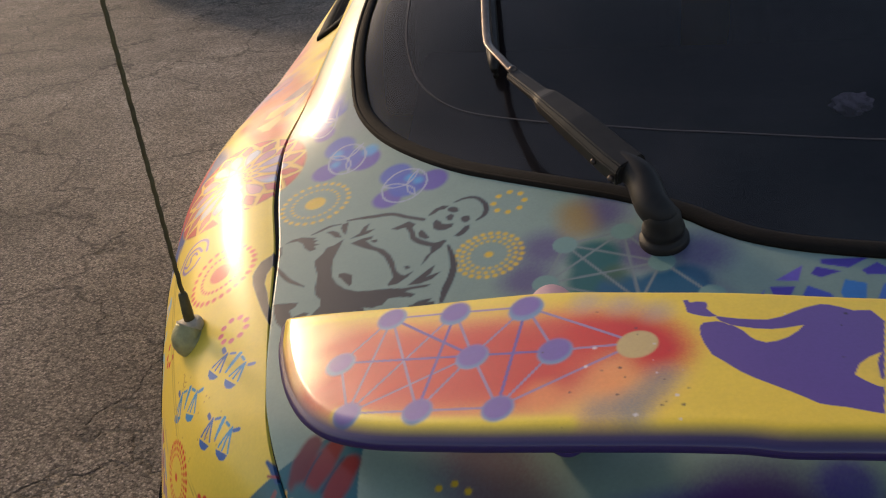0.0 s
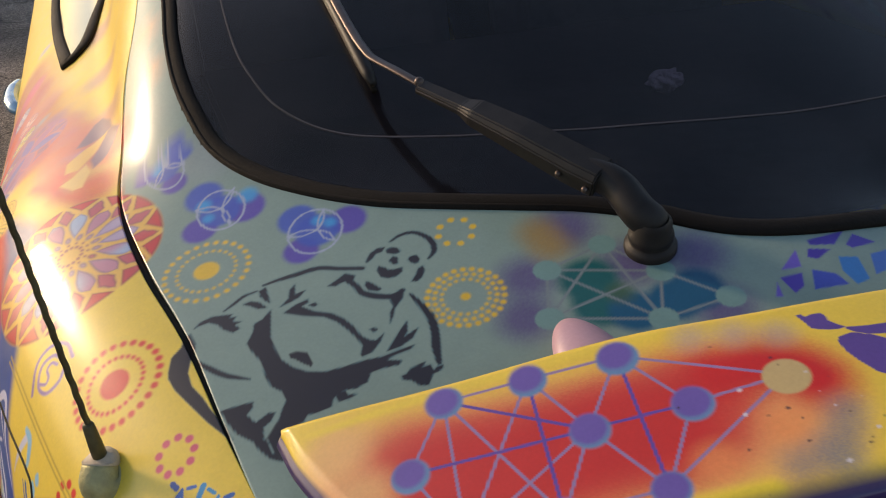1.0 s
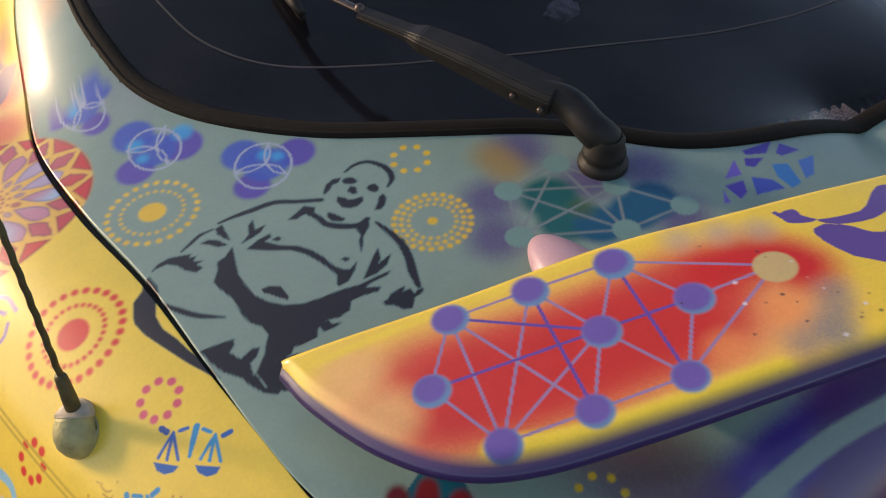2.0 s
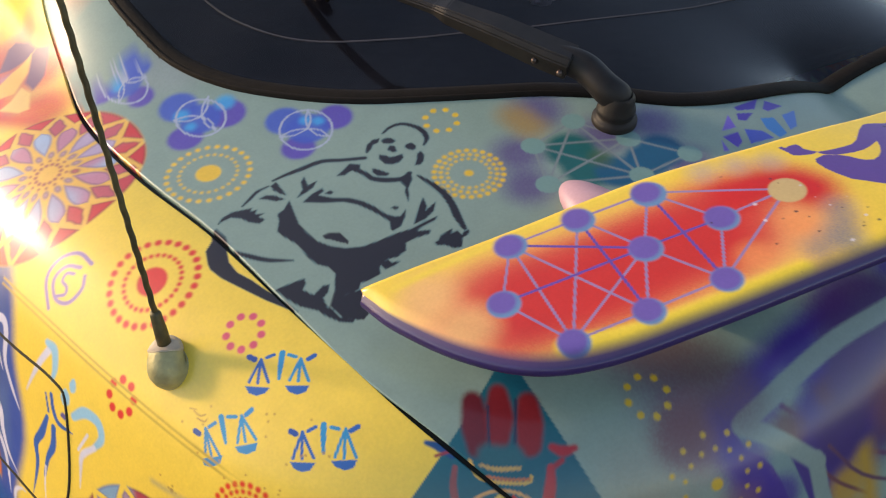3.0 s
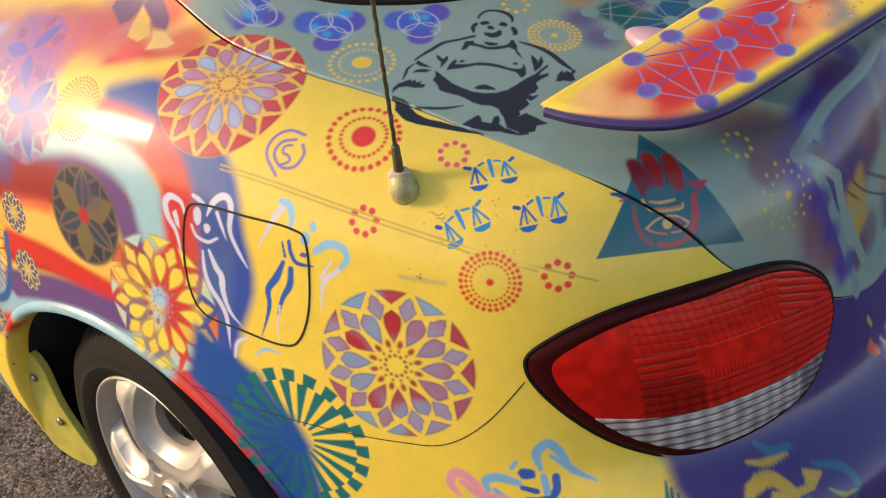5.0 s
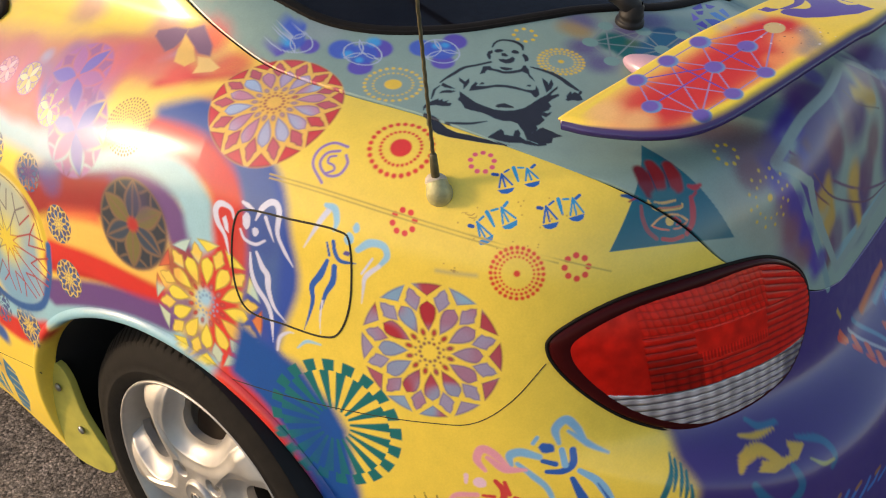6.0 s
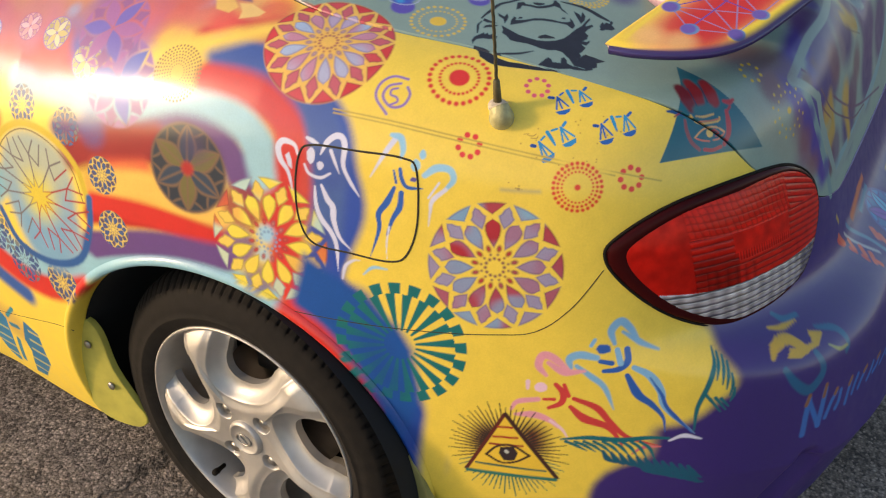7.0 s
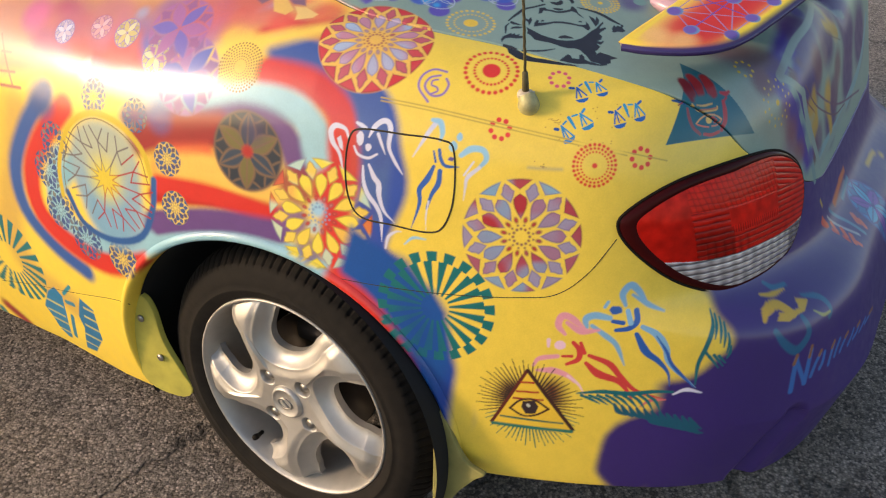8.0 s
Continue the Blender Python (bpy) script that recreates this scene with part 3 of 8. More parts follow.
band((96, 60, 96), 4, 3, (-362, 284, 907), (-297, 249, 859), (-116, 226, 781), (144, 213, 728))
blob((146, 142, 126), 28, 41, (-458, 287, 861), 0.45)
blob((146, 142, 126), 29, 43, (-431, 268, 830), 0.45)
blob((146, 142, 126), 27, 40, (-471, 304, 884), 0.45)
blob((122, 82, 92), 18, 32, (-428, 305, 906), 0.60)
blob((122, 82, 92), 19, 34, (-394, 265, 859), 0.60)
blob((122, 82, 92), 21, 36, (-370, 244, 800), 0.60)
band((64, 42, 138), 20, 22, (-405, 299, 908), (-391, 273, 880), (-371, 254, 837), (-344, 233, 773))
blob((62, 42, 122), 35, 20, (-324, 263, 890), 0.97)
blob((62, 42, 122), 36, 21, (-301, 269, 904), 0.97)
blob((62, 42, 122), 36, 20, (-338, 254, 861), 0.97)
blob((96, 56, 62), 13, 19, (-364, 275, 895), 0.90)
blob((96, 56, 62), 13, 20, (-320, 276, 909), 0.90)
blob((96, 56, 62), 13, 21, (-291, 275, 914), 0.90)
blob((180, 140, 52), 19, 21, (-312, 245, 836), 0.90)
blob((180, 140, 52), 20, 22, (-298, 234, 798), 0.90)
blob((96, 60, 70), 15, 17, (-307, 224, 757), 0.90)
blob((96, 60, 70), 15, 17, (-292, 225, 768), 0.90)
band((112, 142, 142), 14, 2, (-319, 292, 924), (-394, 289, 902), (-376, 269, 881), (-354, 249, 831), (-321, 225, 758), (-306, 213, 716))
band((110, 64, 70), 3, 2, (-352, 263, 877), (-327, 249, 847), (-288, 238, 819))

# pale star on the tail
blob((74, 48, 108), 33, 29, (-69, 290, 928), 0.90)
blob((74, 48, 108), 33, 24, (-291, 273, 911), 0.90)
blob((110, 66, 84), 29, 29, (-256, 256, 887), 0.80)
blob((110, 66, 84), 29, 33, (-96, 241, 841), 0.80)
blob((128, 108, 116), 22, 26, (-204, 256, 891), 0.60)
blob((96, 58, 90), 33, 28, (-129, 232, 805), 0.80)
blob((96, 70, 100), 26, 26, (-271, 226, 774), 0.80)
blob((60, 42, 104), 24, 20, (-319, 257, 877), 0.70)
band((178, 140, 52), 18, 21, (-296, 248, 855), (-288, 241, 829), (-285, 234, 804))
band((186, 148, 54), 23, 23, (-189, 229, 792), (-176, 224, 770), (-171, 220, 755))
band((176, 142, 60), 21, 16, (-143, 272, 919), (-75, 260, 896))
blob((64, 44, 136), 18, 17, (-329, 297, 925), 0.90)
blob((64, 44, 136), 18, 17, (-377, 296, 914), 0.90)
blob((64, 44, 136), 18, 19, (-206, 315, 952), 0.80)
blob((64, 44, 136), 15, 15, (-397, 276, 882), 0.80)
blob((64, 44, 136), 17, 15, (-376, 259, 850), 0.85)
blob((64, 44, 136), 16, 16, (-359, 244, 807), 0.80)
blob((64, 44, 136), 15, 17, (-323, 227, 762), 0.80)
blob((120, 70, 84), 18, 23, (-390, 256, 825), 0.70)
blob((120, 70, 84), 18, 24, (-368, 239, 783), 0.70)
blob((112, 62, 76), 18, 22, (-438, 303, 901), 0.55)
band((128, 148, 142), 14, 3, (-94, 310, 944), (-210, 291, 938), (-303, 293, 928), (-392, 290, 904))
band((128, 148, 142), 13, 3, (-396, 290, 902), (-374, 275, 891), (-342, 256, 866))
band((128, 148, 142), 14, 3, (-345, 258, 869), (-330, 243, 820), (-277, 215, 732))
band((128, 148, 142), 16, 4, (-272, 215, 732), (-163, 216, 739), (-28, 218, 748))
band((112, 128, 134), 17, 5, (-94, 313, 945), (-44, 291, 925), (23, 267, 899))
band((92, 58, 84), 3, 2, (-332, 258, 875), (-298, 244, 840), (-242, 235, 810), (-131, 223, 768), (-33, 220, 756))
band((90, 66, 70), 2, 2, (-175, 281, 930), (-148, 264, 907), (-58, 252, 876))
# maroon overspray below the spoiler, with the spoiler's shade sprayed in as grey-brown
blob((112, 92, 88), 26, 33, (-415, 358, 934), 0.60)
blob((104, 82, 82), 26, 34, (-397, 327, 928), 0.65)
blob((96, 70, 80), 23, 30, (-392, 302, 915), 0.60)
blob((112, 86, 84), 22, 29, (-433, 306, 905), 0.50)
blob((104, 90, 90), 22, 30, (-433, 387, 936), 0.45)

# big mandalas
rosette((-736, 531, 723), 84, -12, [[(176, 60, 60), (150, 80, 90)], [(170, 80, 90), (190, 60, 60)], [(150, 130, 158), (156, 110, 136), (172, 40, 50), (130, 150, 180)], [(168, 90, 112), (150, 140, 170)], [(126, 164, 190), (150, 136, 164), (172, 60, 72), (120, 156, 186)]], 12, seed=3)
rosette((-696, 798, 948), 84, -13, [[(206, 110, 90)], [(200, 100, 90), (190, 150, 150)], [(178, 160, 186), (190, 130, 150), (160, 180, 206)], [(204, 66, 64), (190, 90, 100)], [(206, 60, 58), (200, 52, 54), (196, 70, 74)]], 14, line=(228, 180, 84), seed=5)
blob((150, 62, 60), 30, 22, (-817, 863, 749), 0.90)
blob((116, 84, 132), 27, 23, (-827, 868, 693), 0.90)
blob((120, 90, 120), 23, 23, (-829, 838, 651), 0.80)
blob((206, 60, 50), 22, 22, (-805, 794, 751), 0.80)
blob((150, 192, 212), 13, 15, (-816, 827, 719))
blob((150, 192, 212), 10, 14, (-822, 831, 689), 0.80)
blob((206, 52, 46), 17, 18, (-812, 797, 712))
blob((206, 60, 50), 19, 19, (-822, 802, 659), 0.90)
blob((62, 76, 150), 18, 18, (-807, 753, 694))
blob((62, 76, 150), 18, 18, (-800, 754, 732), 0.90)
blob((190, 60, 60), 15, 19, (-816, 776, 665), 0.80)
rosette((-817, 824, 711), 86, -21, [[(150, 190, 206)], [(190, 120, 110), (206, 80, 66)], [(230, 208, 78), (230, 200, 78), (230, 206, 74), (224, 170, 80)], [(228, 204, 78), (226, 190, 84), (170, 200, 190)], [(228, 206, 74), (228, 206, 74), (176, 202, 190), (206, 84, 60)]], 12, seed=2)

# curved cross at the foot of the pillar
strokes((-670, 984, 972), 85, 0,
    ((126, 92, 112), -1, 0.067, (-0.60, 0.72), (-0.54, 0.84), (-0.22, 0.68), (0.01, 0.48), (-0.07, 0.40), (-0.27, 0.17), (-0.41, 0.13)),
    ((126, 92, 112), -1, 0.067, (0.01, 0.48), (0.29, 0.36), (0.37, -0.10), (0.32, -0.35), (0.13, -0.18), (0.06, 0.05), (-0.06, 0.41)),
    ((228, 182, 96), -1, 0.058, (-0.07, 0.42), (0.06, 0.04), (0.09, -0.38), (-0.08, -0.45), (-0.25, -0.23), (-0.20, 0.10)),
    ((232, 192, 116), -1, 0.050, (0.13, -0.27), (0.32, -0.41), (0.47, -0.73), (0.36, -0.79), (0.05, -0.69), (0.13, -0.53)))

# stencils of the flank
blob((74, 46, 85), 54, 35, (-820, 949, 785))
flower((-821, 951, 784), 62, -20, [(108, 98, 54), (42, 52, 64), (44, 60, 78)], ground=(104, 80, 74), line=(120, 92, 66), soft=0.09)
blob((74, 60, 96), 20, 40, (-812, 940, 815), 0.6)
blob((186, 44, 40), 8, 14, (-821, 951, 784))
flower((-797, 1083, 872), 66, 4, [(96, 104, 176), (150, 108, 160)], soft=0.1, ring=False)
flower((-786, 1158, 884), 29, 6, [(206, 196, 150), (190, 180, 110)], ground=(128, 112, 168), line=(110, 100, 170), ring=False)
flower((-764, 1241, 902), 27, 11, [(206, 196, 150), (196, 176, 110)], ground=(140, 110, 168), line=(110, 100, 170), ring=False)
flower((-761, 1305, 901), 23, 7, [(210, 170, 176), (206, 150, 150)], ground=(176, 96, 120), line=(110, 96, 170), ring=False)
flower((-775, 1384, 884), 22, -5, [(196, 190, 206), (190, 170, 186)], ground=(120, 110, 176), line=(84, 96, 176), ring=False)
flower((-749, 1135, 923), 63, 10, [(112, 96, 172), (160, 100, 150)], soft=0.1, ring=False)
rosette((-840, 1107, 740), 28, -21, [(70, 70, 110), (60, 84, 130), (90, 70, 90)], 10, soft=0.06, line=(214, 184, 90))
rosette((-851, 1093, 661), 29, -23, [(70, 70, 110), (60, 84, 130), (90, 70, 90)], 10, soft=0.06, line=(214, 184, 90))
rosette((-830, 1178, 795), 28, -13, [(84, 100, 150), (60, 84, 130), (120, 120, 110)], 10, soft=0.06)
rosette((-824, 1278, 805), 30, -7, [(84, 100, 150), (60, 84, 130), (120, 120, 110)], 10, soft=0.06)
rosette((-851, 1408, 649), 37, -30, [(84, 100, 150), (60, 84, 130), (120, 120, 110)], 10, soft=0.06)
rosette((-858, 1388, 576), 39, -32, [(84, 100, 150), (60, 84, 130), (120, 120, 110)], 10, soft=0.06)
rosette((-862, 1324, 535), 39, -32, [(84, 100, 150), (60, 84, 130), (120, 120, 110)], 10, soft=0.06)
rosette((-865, 1232, 525), 36, -30, [(70, 70, 110), (60, 84, 130), (90, 70, 90)], 10, soft=0.06, line=(214, 184, 90))
rosette((-844, 1382, 708), 35, -27, [(84, 100, 150), (60, 84, 130), (120, 120, 110)], 10, soft=0.06)
blob((140, 165, 169), 86, 27, (-850, 1254, 683))
blob((133, 163, 178), 73, 31, (-855, 1252, 643))
blob((133, 163, 178), 72, 31, (-858, 1234, 622))
blob((169, 174, 151), 41, 52, (-844, 1278, 722))
blob((169, 174, 151), 40, 50, (-844, 1223, 725))
blob((115, 158, 182), 58, 42, (-859, 1250, 607))
blob((211, 197, 85), 37, 51, (-852, 1253, 671))
band((201, 172, 49), 11, 5, (-856, 1374, 610), (-849, 1373, 669), (-840, 1340, 742), (-833, 1282, 778), (-835, 1213, 774), (-841, 1161, 741), (-848, 1141, 691))
band((35, 85, 142), 13, 6, (-855, 1359, 620), (-860, 1324, 569), (-863, 1252, 558), (-861, 1177, 586), (-854, 1144, 646), (-847, 1138, 697))
WEB = [(math.cos(a) - 0.10 * math.sin(a), 0.90 * math.sin(a) - 0.12 * math.cos(a)) for a in (0.21 + 2 * np.pi * np.arange(44) / 44)]
web, star = [], []
for i in range(11):
    hue = (158, 49, 53) if i in (0, 7, 8, 9, 10) else (108, 99, 99)
    tip, fork, off = WEB[4 * i], WEB[(4 * i + 1) % 44], WEB[4 * i - 1]
    inner, outer = [(x * 0.17, y * 0.17) for x, y in (WEB[4 * i - 2], WEB[(4 * i + 2) % 44])]
    joint, point = (tip[0] * 0.78, tip[1] * 0.76), (tip[0] * 0.40, tip[1] * 0.40)
    star += [(tip[0] * 0.38, tip[1] * 0.38), outer]
    near, next_ = WEB[4 * i - 2], WEB[(4 * i + 2) % 44]
    joint = (tip[0] * 0.84, tip[1] * 0.82)
    web += [(hue, 0.027, 0.02, point, inner), (hue, 0.027, 0.02, point, outer), (hue, 0.029, 0.02, point, joint),
            (hue, 0.029, 0.02, joint, (near[0] * 0.66, near[1] * 0.66)), (hue, 0.029, 0.02, joint, (fork[0] * 1.14, fork[1] * 1.12)),
            (hue, 0.029, 0.02, joint, (off[0] * 1.14, off[1] * 1.12)), (hue, 0.029, 0.02, (next_[0] * 0.66, next_[1] * 0.66), (next_[0] * 1.12, next_[1] * 1.10))]
strokes((-852, 1253, 671), 93, 0, *web)
strokes((-852, 1253, 671), 93, 0, ((210, 185, 58), -1, 0.03, *star))
band((106, 89, 53), 2, 2, (-855, 1362, 619), (-849, 1360, 672), (-841, 1330, 738), (-835, 1279, 770), (-837, 1220, 765), (-842, 1171, 735), (-849, 1152, 689))
dots((-780, 986, 898), 40, 3, (150, 118, 58), [(0.95, 40, 0.045), (0.84, 38, 0.042), (0.73, 36, 0.038), (0.62, 32, 0.036), (0.51, 28, 0.034), (0.4, 24, 0.03), (0.29, 20, 0.026)], soft=0.03)
burst((-849, 1609, 401), 106, -43, (20, 110, 116), 22, 0.36, 0.5, soft=0.03)
band((20, 66, 148), 91, 26, (-807, 707, 626), (-808, 683, 573), (-805, 656, 519), (-801, 628, 461), (-797, 615, 407))
strokes((-804, 686, 579), 153, 0,
    ((10, 76, 148), -1, 0.134, (-0.26, 0.95), (0.05, 0.62), (0.39, 0.18), (0.45, -0.06), (0.39, -0.48), (0.10, -0.99), (-0.16, -0.65), (-0.37, -0.03), (-0.58, 0.46)))
band((212, 54, 44), 30, 19, (-827, 796, 614), (-821, 749, 588), (-816, 703, 539), (-812, 673, 486))
band((234, 201, 76), 41, 20, (-781, 575, 515), (-787, 583, 449), (-788, 588, 371))
burst((-792, 637, 597), 90, -16, (0, 104, 104), 20, 0.24, 0.55, step=0.17, soft=0.02)
blob((10, 62, 140), 22, 43, (-803, 662, 563), 0.50)
blob((10, 62, 140), 22, 42, (-804, 677, 589), 0.50)
blob((10, 62, 140), 22, 43, (-802, 648, 536), 0.50)
blob((169, 35, 32), 8, 12, (-821, 951, 784))

# printed triangle at the front
strokes((-813, 1507, 818), 68, 0,
    ((169, 97, 71), 0.067, 0.05, (-0.19, 0.78), (0.05, -0.59)),
    ((169, 97, 71), 0.067, 0.05, (-0.19, 0.33), (0.16, 0.23)),
    ((160, 80, 71), 0.083, 0.05, (-0.42, -0.51), (0.35, -0.73)),
    ((169, 89, 71), 0.067, 0.05, (-0.32, -0.16), (0.23, -0.30)))

# dot rings
dots((-670, 623, 928), 38, -12, (214, 52, 44), [(0.95, 27, 0.078), (0.62, 28, 0.052)], 0.33, soft=0.085)
dots((-679, 456, 829), 30, -14, (220, 54, 30), [(0.95, 28, 0.075), (0.78, 28, 0.06), (0.62, 26, 0.044)], 0.12, soft=0.085)
dots((-717, 582, 867), 14, -6, (216, 50, 44), [(0.92, 8, 0.25)], soft=0.14)
dots((-641, 405, 838), 14, -12, (220, 50, 40), [(0.92, 8, 0.25)], soft=0.14)
dots((-636, 535, 923), 14, -15, (212, 84, 110), [(0.95, 9, 0.22)], soft=0.14)
dots((-589, 702, 962), 36, -23, (226, 186, 60), [(0.97, 26, 0.066), (0.68, 26, 0.042)], 0.30, soft=0.085)
dots((-416, 569, 973), 30, -35, (224, 184, 52), [(0.96, 26, 0.078), (0.78, 24, 0.066), (0.60, 20, 0.052)], 0.13, soft=0.085)
dots((-397, 637, 990), 16, -32, (224, 184, 52), [(0.9, 8, 0.18)], soft=0.1)
dots((-443, 332, 920), 15, -43, (214, 176, 50), [(0.95, 8, 0.17)], soft=0.1)
dots((-423, 279, 873), 34, 4, (206, 166, 48), [(1.0, 12, 0.06), (0.7, 14, 0.05)], 0.13, soft=0.06)

# purple curl
strokes((-719, 685, 911), 25, 0,
    ((136, 110, 176), 0.133, 0.09, (0.83, 0.56), (0.20, 0.93), (-0.51, 0.75), (-0.90, 0.12), (-0.62, -0.85)),
    ((136, 110, 176), 0.133, 0.09, (0.44, 0.44), (-0.15, 0.48), (-0.56, 0.05), (-0.33, -0.57), (0.27, -0.70), (0.72, -0.29), (0.71, 0.14)),
    ((136, 110, 176), 0.111, 0.07, (0.25, 0.23), (-0.06, 0.25), (-0.17, 0.01), (0.06, -0.20), (0.05, -0.43), (-0.35, -0.48)))

# trefoils
blob((58, 86, 182), 15, 7, (-588, 868, 1002), 0.90)
blob((84, 62, 166), 13, 7, (-623, 866, 983), 0.90)
blob((84, 62, 166), 13, 6, (-598, 833, 986), 0.90)
blob((58, 86, 182), 18, 7, (-604, 859, 991), 0.90)
blob((44, 158, 214), 7, 8, (-598, 870, 998), 0.85)
blob((44, 158, 214), 5, 8, (-610, 860, 988), 0.85)
strokes((-603, 859, 991), 31, 0,
    ((160, 170, 192), 0.063, 0.028, (0.75, -0.14), (0.77, -0.47), (0.66, -0.72), (0.41, -0.84), (0.07, -0.80), (-0.31, -0.60), (-0.65, -0.27), (-0.86, 0.10), (-0.89, 0.44), (-0.73, 0.66), (-0.42, 0.74), (-0.05, 0.68), (0.30, 0.49), (0.58, 0.21), (0.75, -0.14)),
    ((160, 170, 192), 0.052, 0.024, (-0.04, 0.04), (-0.23, 0.43), (-0.55, 0.77)),
    ((160, 170, 192), 0.052, 0.024, (-0.04, 0.04), (-0.36, 0.38), (-0.55, 0.77)),
    ((160, 170, 192), 0.052, 0.024, (-0.04, 0.04), (0.35, -0.01), (0.64, 0.12)),
    ((160, 170, 192), 0.052, 0.024, (-0.04, 0.04), (0.27, 0.16), (0.64, 0.12)),
    ((160, 170, 192), 0.052, 0.024, (-0.04, 0.04), (-0.14, -0.31), (-0.05, -0.74)),
    ((160, 170, 192), 0.052, 0.024, (-0.04, 0.04), (0.03, -0.39), (-0.05, -0.74)))
blob((58, 86, 182), 18, 7, (-576, 797, 984), 0.92)
blob((84, 62, 166), 18, 6, (-545, 762, 984), 0.92)
blob((84, 62, 166), 16, 6, (-586, 758, 971), 0.92)
blob((58, 86, 182), 19, 6, (-566, 771, 980), 0.92)
blob((44, 158, 214), 9, 9, (-540, 775, 989), 0.85)
blob((44, 158, 214), 7, 8, (-578, 786, 980), 0.85)
blob((44, 158, 214), 5, 8, (-577, 768, 976), 0.85)
strokes((-564, 773, 981), 26, 0,
    ((160, 170, 192), 0.081, 0.036, (0.83, -0.32), (0.70, -0.69), (0.42, -0.94), (0.06, -1.01), (-0.31, -0.89), (-0.63, -0.60), (-0.84, -0.20), (-0.88, 0.23), (-0.75, 0.59), (-0.48, 0.82), (-0.11, 0.88), (0.28, 0.76), (0.61, 0.48), (0.80, 0.10), (0.83, -0.32)),
    ((160, 170, 192), 0.067, 0.031, (0.00, 0.01), (0.21, 0.42), (0.26, 0.93)),
    ((160, 170, 192), 0.067, 0.031, (0.00, 0.01), (0.06, 0.52), (0.26, 0.93)),
    ((160, 170, 192), 0.067, 0.031, (0.00, 0.01), (-0.48, 0.15), (-0.97, 0.05)),
    ((160, 170, 192), 0.067, 0.031, (0.00, 0.01), (-0.48, -0.10), (-0.97, 0.05)),
    ((160, 170, 192), 0.067, 0.031, (0.00, 0.01), (0.18, -0.47), (0.47, -0.79)),
    ((160, 170, 192), 0.067, 0.031, (0.00, 0.01), (0.30, -0.31), (0.47, -0.79)))
blob((58, 86, 182), 17, 6, (-508, 721, 983), 0.92)
blob((84, 62, 166), 16, 6, (-470, 697, 987), 0.92)
blob((84, 62, 166), 15, 6, (-514, 683, 974), 0.92)
blob((58, 86, 182), 19, 6, (-496, 699, 982), 0.92)
blob((44, 158, 214), 5, 8, (-493, 710, 985), 0.85)
blob((44, 158, 214), 5, 8, (-484, 702, 985), 0.85)
strokes((-497, 699, 981), 27, 0,
    ((160, 170, 192), 0.075, 0.033, (0.79, -0.30), (0.61, -0.68), (0.30, -0.93), (-0.06, -0.99), (-0.42, -0.87), (-0.71, -0.57), (-0.87, -0.16), (-0.86, 0.27), (-0.69, 0.64), (-0.39, 0.88), (-0.01, 0.94), (0.37, 0.82), (0.66, 0.52), (0.81, 0.13), (0.79, -0.30)),
    ((160, 170, 192), 0.063, 0.029, (0.04, 0.02), (0.19, 0.47), (0.17, 0.93)),
    ((160, 170, 192), 0.063, 0.029, (0.04, 0.02), (0.03, 0.49), (0.17, 0.93)),
    ((160, 170, 192), 0.063, 0.029, (0.04, 0.02), (-0.44, 0.07), (-0.91, -0.13)),
    ((160, 170, 192), 0.063, 0.029, (0.04, 0.02), (-0.44, -0.17), (-0.91, -0.13)),
    ((160, 170, 192), 0.063, 0.029, (0.04, 0.02), (0.30, -0.36), (0.66, -0.54)),
    ((160, 170, 192), 0.063, 0.029, (0.04, 0.02), (0.40, -0.15), (0.66, -0.54)))

